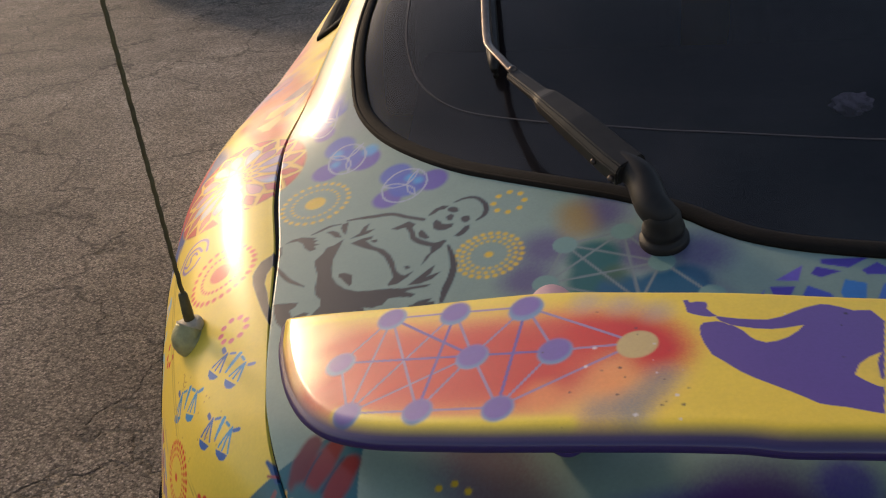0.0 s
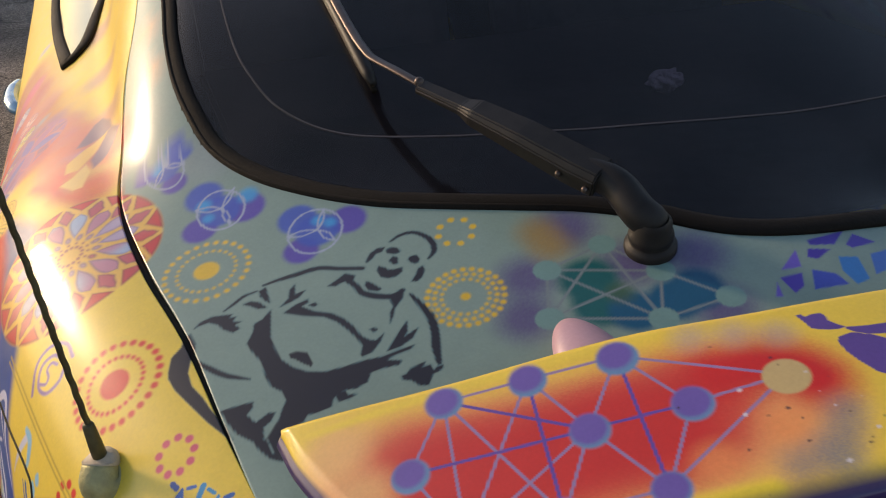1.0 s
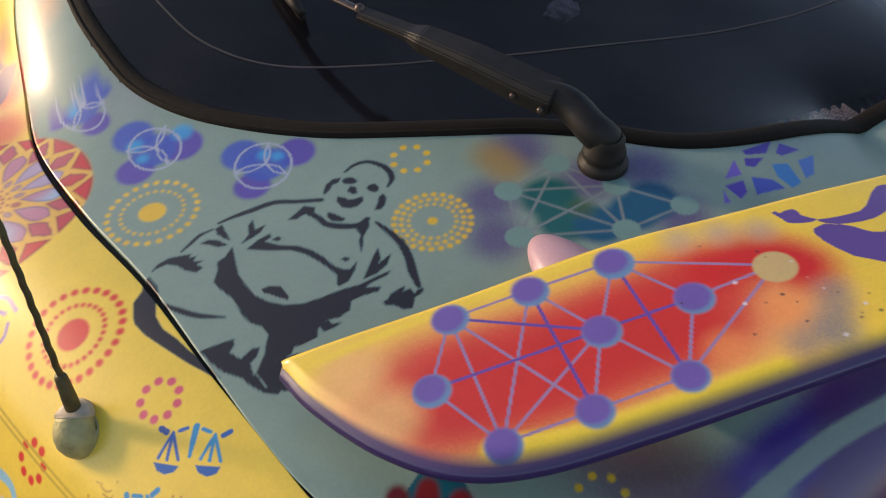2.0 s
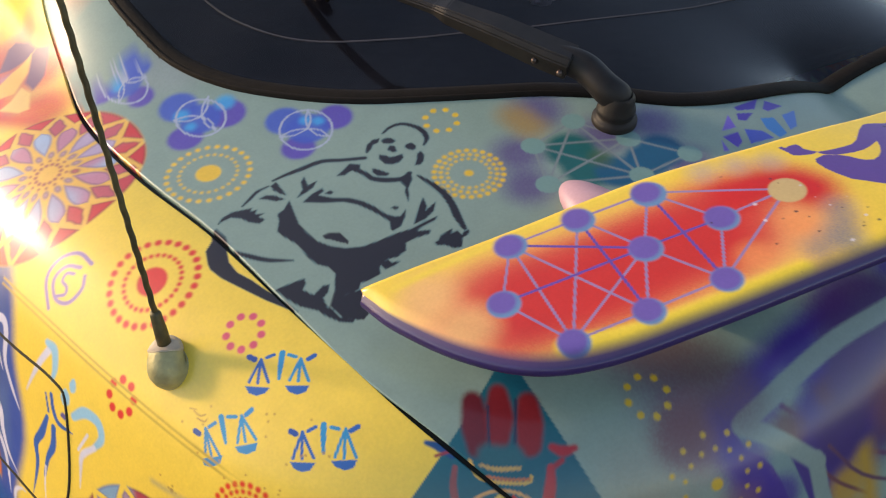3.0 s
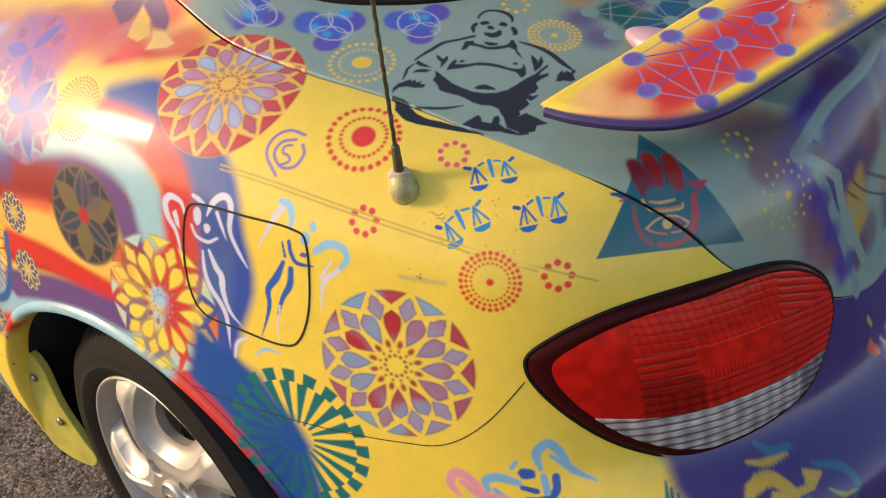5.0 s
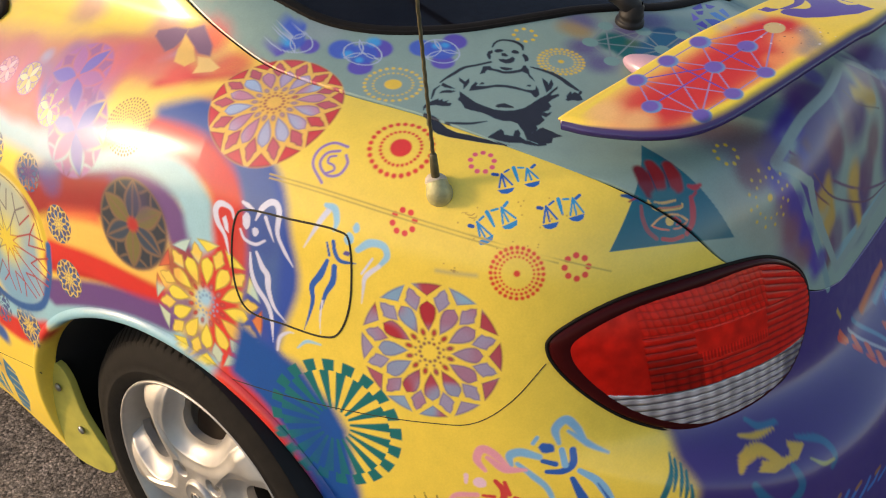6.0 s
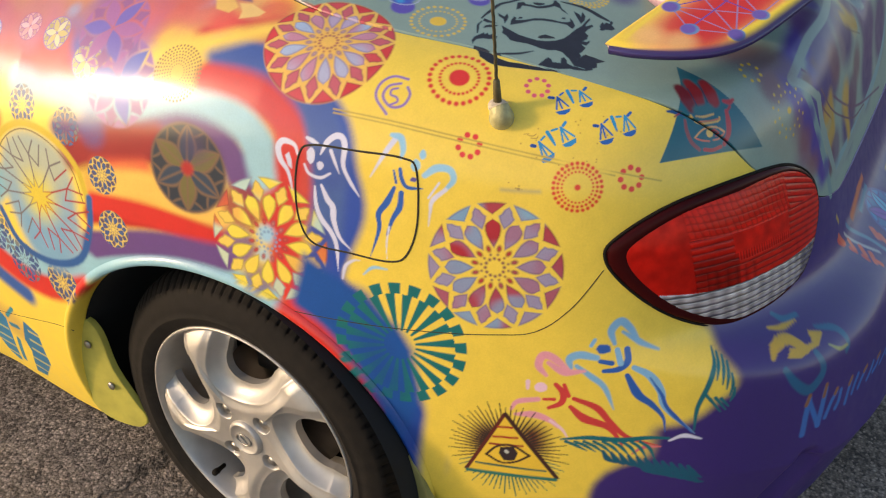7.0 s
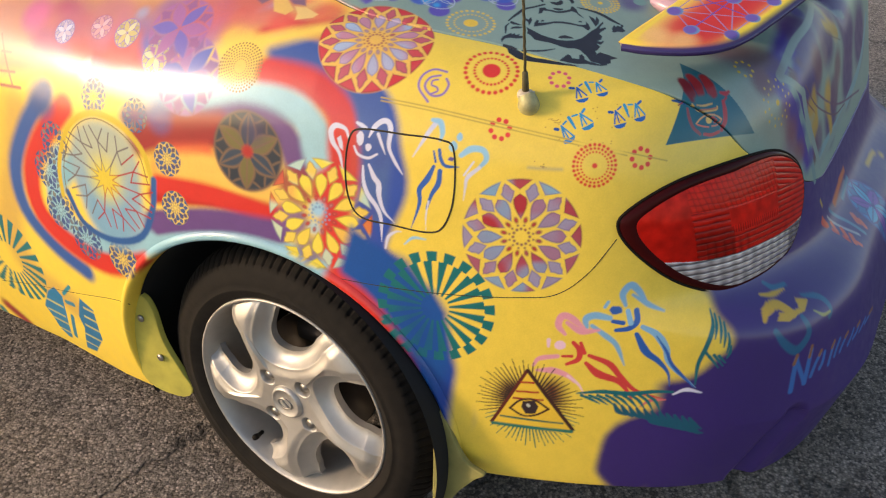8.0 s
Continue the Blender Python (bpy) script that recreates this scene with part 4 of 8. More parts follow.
# seated figure, flat dark stencil
strokes((-495, 622, 968), 116, 0,
    ((30, 26, 32), (0.014, 0.033, 0.042, 0.037, 0.033, 0.033), 0.008, (-0.56, 0.14), (-0.48, 0.17), (-0.36, 0.20), (-0.19, 0.24), (-0.05, 0.21), (0.12, 0.18)),
    ((30, 26, 32), (0.037, 0.037, 0.042, 0.047, 0.042, 0.033), 0.008, (-0.01, 0.11), (0.07, 0.03), (0.13, -0.06), (0.24, -0.11), (0.33, -0.12), (0.39, -0.08)),
    ((30, 26, 32), -1, 0.008, (-0.11, 0.05), (-0.04, 0.11), (-0.00, 0.15), (0.07, 0.12), (0.06, 0.07), (-0.01, 0.07), (-0.06, 0.04)),
    ((30, 26, 32), -1, 0.008, (0.30, -0.13), (0.37, -0.10), (0.40, -0.08), (0.39, -0.15), (0.34, -0.23), (0.33, -0.29), (0.31, -0.36), (0.31, -0.27), (0.33, -0.21)),
    ((30, 26, 32), (0.014, 0.023, 0.028, 0.033, 0.042, 0.037, 0.012), 0.008, (0.31, 0.41), (0.38, 0.46), (0.47, 0.47), (0.55, 0.42), (0.60, 0.35), (0.61, 0.26), (0.57, 0.19)),
    ((30, 26, 32), -1, 0.008, (0.14, 0.24), (0.17, 0.32), (0.22, 0.36), (0.27, 0.36), (0.25, 0.32), (0.21, 0.31), (0.19, 0.27), (0.15, 0.23)),
    ((30, 26, 32), -1, 0.008, (0.38, 0.30), (0.37, 0.29), (0.34, 0.28), (0.31, 0.29), (0.29, 0.30), (0.28, 0.33), (0.29, 0.34), (0.32, 0.35), (0.35, 0.34), (0.37, 0.32)),
    ((30, 26, 32), -1, 0.008, (0.51, 0.20), (0.50, 0.17), (0.48, 0.16), (0.46, 0.17), (0.44, 0.19), (0.43, 0.21), (0.44, 0.23), (0.46, 0.24), (0.49, 0.24), (0.50, 0.22)),
    ((30, 26, 32), -1, 0.008, (0.22, 0.14), (0.23, 0.18), (0.27, 0.16), (0.30, 0.13), (0.35, 0.13), (0.39, 0.14), (0.39, 0.10), (0.35, 0.06), (0.30, 0.05), (0.25, 0.07)),
    ((30, 26, 32), -1, 0.008, (0.30, 0.22), (0.33, 0.26), (0.36, 0.24), (0.36, 0.18), (0.33, 0.18)),
    ((30, 26, 32), -1, 0.008, (0.50, 0.11), (0.53, 0.13), (0.54, 0.08), (0.52, 0.02), (0.49, -0.01), (0.45, -0.01), (0.48, 0.05)),
    ((30, 26, 32), -1, 0.008, (0.14, 0.01), (0.15, 0.05), (0.19, 0.02), (0.25, -0.04), (0.23, -0.06), (0.17, -0.04)),
    ((30, 26, 32), -1, 0.008, (-0.58, 0.09), (-0.54, 0.12), (-0.52, 0.05), (-0.49, -0.04), (-0.53, -0.01), (-0.57, 0.04)),
    ((30, 26, 32), (0.009, 0.023, 0.023, 0.012), 0.008, (-0.80, -0.06), (-0.75, -0.01), (-0.68, 0.06), (-0.60, 0.09)),
    ((30, 26, 32), -1, 0.008, (-0.68, -0.02), (-0.63, 0.00), (-0.57, -0.02), (-0.51, -0.08), (-0.57, -0.08), (-0.63, -0.04)),
    ((30, 26, 32), -1, 0.008, (-0.98, -0.19), (-0.95, -0.14), (-0.88, -0.10), (-0.80, -0.10), (-0.74, -0.10), (-0.76, -0.13), (-0.71, -0.13), (-0.73, -0.17), (-0.67, -0.18), (-0.71, -0.20), (-0.67, -0.24), (-0.71, -0.27), (-0.78, -0.23), (-0.82, -0.18), (-0.89, -0.15), (-0.95, -0.17)),
    ((30, 26, 32), -1, 0.008, (-0.42, -0.09), (-0.37, -0.02), (-0.37, 0.06), (-0.34, 0.11), (-0.33, 0.01), (-0.26, 0.04), (-0.30, -0.02), (-0.36, -0.06)),
    ((30, 26, 32), -1, 0.008, (-0.39, -0.15), (-0.32, -0.09), (-0.24, -0.05), (-0.23, -0.08), (-0.28, -0.11), (-0.19, -0.17), (-0.07, -0.21), (0.01, -0.27), (0.07, -0.34), (0.13, -0.44), (0.18, -0.48), (0.22, -0.49), (0.27, -0.44), (0.25, -0.50), (0.20, -0.58), (0.14, -0.61), (0.13, -0.59), (0.14, -0.52), (0.10, -0.45), (0.04, -0.37), (-0.03, -0.29), (-0.12, -0.23), (-0.25, -0.20)),
    ((30, 26, 32), -1, 0.008, (-0.23, -0.11), (-0.19, -0.09), (-0.17, -0.11), (-0.19, -0.13)),
    ((30, 26, 32), -1, 0.008, (0.18, -0.39), (0.21, -0.38), (0.23, -0.40), (0.21, -0.42)),
    fringe=((44, 96, 108), 0.009, 0.015))
strokes((-540, 547, 947), 116, 0,
    ((30, 26, 32), (0.017, 0.038, 0.051, 0.051, 0.055, 0.030), 0.007, (0.62, 0.62), (0.68, 0.52), (0.74, 0.39), (0.76, 0.26), (0.76, 0.14), (0.77, 0.02)),
    ((30, 26, 32), -1, 0.007, (0.46, 0.16), (0.54, 0.31), (0.59, 0.39), (0.59, 0.30), (0.57, 0.26), (0.66, 0.32), (0.62, 0.24), (0.54, 0.18)),
    ((30, 26, 32), -1, 0.007, (-0.30, 0.66), (-0.29, 0.52), (-0.28, 0.41), (-0.25, 0.32), (-0.20, 0.21), (-0.12, 0.13), (-0.03, 0.08), (0.08, 0.06), (0.20, 0.08), (0.32, 0.11), (0.43, 0.12), (0.54, 0.16), (0.63, 0.18), (0.60, 0.15), (0.51, 0.12), (0.45, 0.09), (0.55, 0.07), (0.53, 0.04), (0.44, 0.03), (0.36, 0.01), (0.34, -0.06), (0.27, -0.10), (0.20, -0.10), (0.14, -0.15), (0.13, -0.21), (0.05, -0.24), (-0.01, -0.25), (-0.03, -0.30), (-0.09, -0.31), (-0.16, -0.33), (-0.18, -0.29), (-0.16, -0.19), (-0.14, -0.12), (-0.17, -0.05), (-0.24, 0.00), (-0.28, 0.08), (-0.32, 0.21), (-0.39, 0.31), (-0.43, 0.38), (-0.40, 0.48), (-0.40, 0.55), (-0.35, 0.58)),
    ((30, 26, 32), -1, 0.007, (0.15, -0.14), (0.20, -0.10), (0.23, -0.14), (0.28, -0.14), (0.23, -0.17), (0.17, -0.18)),
    ((30, 26, 32), -1, 0.007, (0.54, -0.05), (0.57, -0.04), (0.60, -0.00), (0.67, 0.03), (0.69, 0.04), (0.67, -0.00), (0.72, 0.01), (0.73, -0.04), (0.76, -0.01), (0.79, -0.00), (0.79, -0.03), (0.76, -0.05), (0.73, -0.06), (0.70, -0.14), (0.65, -0.14), (0.60, -0.09), (0.55, -0.08)),
    ((30, 26, 32), -1, 0.007, (-0.91, 0.23), (-0.91, 0.35), (-0.86, 0.43), (-0.85, 0.52), (-0.82, 0.54), (-0.77, 0.44), (-0.76, 0.34), (-0.78, 0.30), (-0.78, 0.20), (-0.74, 0.09), (-0.66, -0.01), (-0.59, -0.12), (-0.51, -0.22), (-0.43, -0.36), (-0.48, -0.32), (-0.60, -0.20), (-0.73, -0.05), (-0.84, 0.08), (-0.90, 0.18)),
    ((30, 26, 32), (0.021, 0.038, 0.034, 0.011), 0.007, (-0.74, 0.29), (-0.67, 0.23), (-0.54, 0.14), (-0.38, 0.08)),
    ((30, 26, 32), -1, 0.007, (-0.53, -0.14), (-0.45, -0.12), (-0.34, -0.10), (-0.34, -0.15), (-0.37, -0.19), (-0.31, -0.26), (-0.24, -0.20), (-0.20, -0.20), (-0.22, -0.26), (-0.26, -0.30), (-0.25, -0.38), (-0.22, -0.42), (-0.19, -0.49), (-0.11, -0.53), (-0.13, -0.55), (-0.20, -0.52), (-0.27, -0.45), (-0.31, -0.39), (-0.41, -0.32), (-0.47, -0.24)),
    ((30, 26, 32), 0.017, 0.007, (-0.19, -0.35), (-0.21, -0.41)),
    ((30, 26, 32), 0.017, 0.007, (-0.15, -0.40), (-0.17, -0.43)),
    ((30, 26, 32), 0.017, 0.007, (-0.11, -0.43), (-0.14, -0.48)),
    ((30, 26, 32), 0.017, 0.007, (-0.07, -0.50), (-0.09, -0.53)),
    fringe=((44, 96, 108), 0.008, 0.013))
strokes((-542, 571, 951), 12, 0,
    ((30, 26, 32), -1, 0.073, (-0.73, 0.44), (-0.20, 0.61), (0.43, 0.38), (0.81, -0.47), (0.69, -0.76), (0.18, -0.42), (-0.32, -0.02), (-0.63, 0.13)))
strokes((-561, 507, 937), 26, 0,
    ((30, 26, 32), -1, 0.036, (-0.50, 0.52), (-0.24, 0.87), (-0.30, 0.33), (0.06, 0.38), (0.46, 0.42), (0.68, -0.28), (0.81, -0.59), (0.32, -0.46), (0.05, -0.70), (-0.44, -0.50), (-0.72, 0.06)))

# scales of balance
strokes((-630, 493, 913), 27, 0,
    ((20, 70, 150), 0.152, 0.025, (-0.84, 0.50), (-0.68, 0.41)),
    ((24, 92, 170), 0.095, 0.025, (-0.36, 0.43), (-0.17, 0.49)),
    ((20, 138, 190), (0.171, 0.152, 0.085), 0.025, (0.05, 0.52), (0.03, 0.17), (0.01, -0.17)),
    ((20, 138, 190), 0.095, 0.025, (0.22, 0.46), (0.42, 0.38)),
    ((24, 92, 170), 0.133, 0.025, (0.75, 0.29), (0.90, 0.38)),
    ((24, 92, 170), 0.085, 0.025, (-0.51, 0.39), (-0.80, -0.17)),
    ((24, 92, 170), 0.085, 0.025, (-0.51, 0.39), (-0.27, -0.23)),
    ((24, 92, 170), 0.085, 0.025, (-0.51, 0.39), (-0.56, -0.22)),
    ((20, 138, 190), 0.085, 0.025, (0.55, 0.31), (0.30, -0.24)),
    ((20, 138, 190), 0.085, 0.025, (0.55, 0.31), (0.80, -0.30)),
    ((20, 138, 190), 0.085, 0.025, (0.55, 0.31), (0.53, -0.28)),
    ((24, 92, 170), -1, 0.025, (-0.91, -0.26), (-0.22, -0.38), (-0.35, -0.51), (-0.58, -0.55), (-0.80, -0.45)),
    ((24, 92, 170), -1, 0.025, (0.18, -0.37), (0.83, -0.43), (0.75, -0.58), (0.52, -0.64), (0.29, -0.54)))
strokes((-673, 493, 876), 27, 0,
    ((20, 70, 150), 0.153, 0.025, (-0.96, 0.12), (-0.82, 0.06)),
    ((30, 130, 186), 0.096, 0.025, (-0.51, 0.24), (-0.32, 0.35)),
    ((20, 138, 190), (0.172, 0.153, 0.086), 0.025, (-0.15, 0.49), (-0.06, 0.17), (0.02, -0.14)),
    ((20, 138, 190), 0.096, 0.025, (0.03, 0.51), (0.29, 0.52)),
    ((30, 130, 186), 0.134, 0.025, (0.58, 0.58), (0.72, 0.70)),
    ((30, 130, 186), 0.086, 0.025, (-0.62, 0.19), (-0.63, -0.41)),
    ((30, 130, 186), 0.086, 0.025, (-0.62, 0.19), (-0.18, -0.45)),
    ((30, 130, 186), 0.086, 0.025, (-0.62, 0.19), (-0.44, -0.46)),
    ((20, 138, 190), 0.086, 0.025, (0.45, 0.54), (0.38, -0.11)),
    ((20, 138, 190), 0.086, 0.025, (0.45, 0.54), (0.92, -0.01)),
    ((20, 138, 190), 0.086, 0.025, (0.45, 0.54), (0.61, -0.07)),
    ((30, 130, 186), -1, 0.025, (-0.76, -0.57), (-0.07, -0.45), (-0.18, -0.66), (-0.47, -0.77), (-0.70, -0.73)),
    ((30, 130, 186), -1, 0.025, (0.31, -0.22), (0.97, -0.08), (0.91, -0.29), (0.65, -0.39), (0.41, -0.35)))
strokes((-628, 436, 890), 27, 0,
    ((20, 70, 150), 0.147, 0.024, (-0.85, 0.41), (-0.71, 0.34)),
    ((24, 92, 170), 0.092, 0.024, (-0.39, 0.39), (-0.18, 0.48)),
    ((20, 138, 190), (0.165, 0.147, 0.083), 0.024, (0.02, 0.51), (0.01, 0.18), (-0.00, -0.14)),
    ((20, 138, 190), 0.092, 0.024, (0.21, 0.45), (0.41, 0.40)),
    ((24, 92, 170), 0.129, 0.024, (0.71, 0.34), (0.89, 0.43)),
    ((24, 92, 170), 0.083, 0.024, (-0.53, 0.37), (-0.81, -0.24)),
    ((24, 92, 170), 0.083, 0.024, (-0.53, 0.37), (-0.26, -0.25)),
    ((24, 92, 170), 0.083, 0.024, (-0.53, 0.37), (-0.57, -0.25)),
    ((20, 138, 190), 0.083, 0.024, (0.58, 0.39), (0.29, -0.25)),
    ((20, 138, 190), 0.083, 0.024, (0.58, 0.39), (0.82, -0.28)),
    ((20, 138, 190), 0.083, 0.024, (0.58, 0.39), (0.52, -0.29)),
    ((24, 92, 170), -1, 0.024, (-0.89, -0.32), (-0.22, -0.37), (-0.37, -0.54), (-0.61, -0.57), (-0.81, -0.48)),
    ((24, 92, 170), -1, 0.024, (0.18, -0.34), (0.85, -0.34), (0.74, -0.53), (0.51, -0.58), (0.28, -0.48)))

# triangle with a hand and an eye
strokes((-533, 362, 875), 90, 0,
    ((0, 92, 108), -1, 0.012, (-0.92, -0.22), (0.16, 0.86), (0.77, -0.64)))
strokes((-545, 353, 888), 53, 0,
    ((104, 30, 40), (0.261, 0.336, 0.224), 0.097, (-0.21, 0.89), (-0.22, 0.70), (-0.25, 0.38)),
    ((128, 30, 36), (0.243, 0.364, 0.261), 0.097, (0.12, 0.92), (0.08, 0.68), (0.02, 0.43)),
    ((136, 32, 36), (0.261, 0.345, 0.289), 0.097, (0.46, 0.76), (0.42, 0.51), (0.38, 0.31)),
    ((40, 50, 76), 0.033, 0.032, (-0.03, 0.82), (-0.07, 0.60), (-0.10, 0.34)),
    ((40, 50, 76), 0.033, 0.032, (0.32, 0.83), (0.27, 0.61), (0.21, 0.36)),
    ((36, 98, 108), 0.243, 0.146, (-0.14, 0.28), (0.17, 0.20)),
    ((8, 70, 124), (0.056, 0.112, 0.075), 0.041, (-0.84, 0.54), (-0.70, 0.47), (-0.56, 0.34)),
    ((150, 50, 60), 0.037, 0.032, (-0.75, 0.37), (-0.55, 0.40)),
    ((176, 40, 48), (0.075, 0.131, 0.084), 0.057, (0.91, 0.17), (0.76, 0.16), (0.64, 0.23)),
    ((160, 44, 54), 0.065, 0.041, (0.73, 0.06), (0.64, 0.01)),
    ((140, 74, 76), (0.065, 0.093, 0.093, 0.084), 0.032, (-0.55, 0.20), (-0.61, -0.03), (-0.59, -0.31), (-0.45, -0.54)),
    ((176, 46, 52), (0.093, 0.149, 0.140, 0.103), 0.041, (0.58, 0.00), (0.53, -0.23), (0.43, -0.49), (0.24, -0.67)),
    ((176, 54, 56), 0.084, 0.024, (-0.32, -0.59), (-0.11, -0.68), (0.13, -0.69)),
    ((206, 168, 86), 0.042, 0.016, (-0.36, 0.25), (-0.26, 0.01), (0.26, -0.13), (0.33, -0.06)),
    ((196, 160, 96), (0.037, 0.061, 0.047), 0.016, (-0.24, 0.18), (-0.07, 0.10), (0.21, 0.06)),
    ((196, 110, 70), 0.033, 0.016, (-0.19, 0.03), (0.06, -0.05), (0.31, -0.09)),
    ((214, 160, 100), 0.042, 0.013, (-0.47, -0.25), (-0.27, -0.17), (-0.07, -0.16), (0.16, -0.24), (0.33, -0.41)),
    ((206, 110, 84), 0.042, 0.013, (-0.45, -0.28), (-0.31, -0.38), (-0.14, -0.46)),
    ((206, 120, 84), 0.042, 0.013, (0.33, -0.43), (0.14, -0.50), (-0.02, -0.48)),
    ((190, 60, 60), 0.037, 0.013, (0.07, -0.26), (0.17, -0.37), (0.07, -0.42)),
    ((222, 182, 92), -1, 0.016, (0.03, -0.32), (0.01, -0.36), (-0.03, -0.39), (-0.09, -0.39), (-0.13, -0.37), (-0.16, -0.33), (-0.16, -0.27), (-0.14, -0.23), (-0.10, -0.20), (-0.05, -0.20), (0.00, -0.22), (0.03, -0.26)))

# winged figures, flat strokes
strokes((-785, 758, 808), 136, 0,
    ((204, 204, 222), (0.010, 0.031, 0.041, 0.057, 0.062, 0.057, 0.041, 0.021), 0.016, (-0.30, -0.07), (-0.29, 0.10), (-0.33, 0.23), (-0.32, 0.34), (-0.26, 0.39), (-0.19, 0.37), (-0.14, 0.32), (-0.14, 0.24)),
    ((204, 204, 222), -1, 0.016, (-0.27, 0.26), (-0.22, 0.28), (-0.22, 0.20), (-0.24, 0.12), (-0.27, 0.16)),
    ((204, 204, 222), -1, 0.011, (0.03, 0.20), (0.01, 0.16), (-0.01, 0.14), (-0.04, 0.13), (-0.05, 0.15), (-0.06, 0.18), (-0.05, 0.21), (-0.04, 0.25), (-0.01, 0.27), (0.01, 0.28), (0.03, 0.27), (0.04, 0.24)),
    ((204, 204, 222), -1, 0.011, (0.09, 0.09), (0.07, 0.07), (0.05, 0.06), (0.03, 0.06), (0.02, 0.08), (0.02, 0.10), (0.03, 0.13), (0.06, 0.14), (0.08, 0.13), (0.09, 0.12)),
    ((204, 204, 222), (0.031, 0.046, 0.021), 0.016, (0.00, 0.37), (0.05, 0.33), (0.09, 0.30)),
    ((204, 204, 222), (0.015, 0.052, 0.057, 0.057, 0.046, 0.036, 0.036, 0.010), 0.011, (0.09, 0.20), (0.18, 0.29), (0.28, 0.33), (0.34, 0.30), (0.34, 0.21), (0.28, 0.06), (0.30, -0.09), (0.35, -0.25)),
    ((204, 204, 222), (0.036, 0.031, 0.008), 0.011, (0.20, 0.21), (0.21, 0.09), (0.22, -0.01)),
    ((204, 204, 222), (0.021, 0.031, 0.031, 0.021), 0.016, (-0.10, 0.14), (-0.08, 0.05), (0.02, -0.01), (0.13, 0.01)),
    ((204, 204, 222), (0.021, 0.041, 0.052, 0.046, 0.036, 0.008), 0.011, (-0.06, -0.08), (-0.10, -0.25), (-0.09, -0.39), (-0.03, -0.54), (-0.02, -0.68), (-0.08, -0.92)),
    ((204, 204, 222), (0.026, 0.057, 0.062, 0.046, 0.031, 0.008), 0.011, (0.01, -0.08), (0.03, -0.22), (0.06, -0.30), (0.03, -0.43), (0.04, -0.60), (0.12, -0.74)),
    ((204, 204, 222), (0.021, 0.036, 0.031, 0.008), 0.021, (-0.06, -1.00), (0.01, -0.88), (0.11, -0.84), (0.17, -0.85)))
strokes((-754, 643, 815), 139, 0,
    ((204, 204, 222), (0.010, 0.024, 0.044, 0.049), 0.020, (-0.33, 0.14), (-0.22, 0.24), (-0.11, 0.34), (-0.02, 0.41)),
    ((140, 190, 216), (0.039, 0.063, 0.054, 0.024), 0.020, (-0.04, 0.45), (0.03, 0.41), (0.03, 0.31), (-0.01, 0.24)),
    ((140, 190, 216), -1, 0.015, (0.15, 0.15), (0.14, 0.12), (0.12, 0.11), (0.09, 0.10), (0.07, 0.11), (0.06, 0.14), (0.06, 0.16), (0.08, 0.19), (0.10, 0.20), (0.12, 0.21), (0.14, 0.19), (0.15, 0.17)),
    ((140, 190, 216), -1, 0.015, (0.22, 0.22), (0.21, 0.20), (0.19, 0.19), (0.17, 0.19), (0.16, 0.21), (0.16, 0.24), (0.18, 0.26), (0.19, 0.27), (0.21, 0.27), (0.22, 0.25)),
    ((140, 190, 216), (0.049, 0.068, 0.063, 0.054, 0.034), 0.020, (0.16, 0.05), (0.28, 0.09), (0.39, 0.05), (0.40, -0.04), (0.31, -0.11)),
    ((204, 204, 222), (0.034, 0.044, 0.024, 0.007), 0.020, (0.31, -0.11), (0.17, -0.18), (0.12, -0.28), (0.07, -0.40)),
    ((204, 204, 222), 0.019, 0.015, (0.14, -0.15), (0.27, -0.04)),
    ((34, 88, 164), (0.019, 0.024), 0.010, (-0.10, 0.15), (-0.11, 0.04)),
    ((34, 88, 164), (0.034, 0.039, 0.034, 0.010), 0.010, (-0.04, 0.15), (-0.05, 0.06), (-0.02, -0.02), (0.11, -0.06)),
    ((90, 80, 150), -1, 0.015, (0.09, 0.03), (0.08, 0.02), (0.06, 0.01), (0.04, 0.02), (0.02, 0.03), (0.02, 0.04), (0.03, 0.05), (0.05, 0.06), (0.07, 0.05), (0.09, 0.04)),
    ((34, 88, 164), (0.034, 0.063, 0.054, 0.039, 0.024, 0.007), 0.010, (-0.14, -0.00), (-0.24, -0.11), (-0.35, -0.20), (-0.38, -0.32), (-0.45, -0.44), (-0.55, -0.58)),
    ((34, 88, 164), (0.049, 0.058, 0.039, 0.024), 0.010, (-0.09, -0.06), (-0.14, -0.18), (-0.24, -0.28), (-0.33, -0.41)),
    ((204, 204, 222), (0.019, 0.015, 0.007), 0.010, (-0.29, -0.34), (-0.36, -0.49), (-0.40, -0.63)),
    ((140, 190, 216), (0.015, 0.034, 0.015), 0.020, (-0.67, -0.74), (-0.56, -0.69), (-0.43, -0.73)))
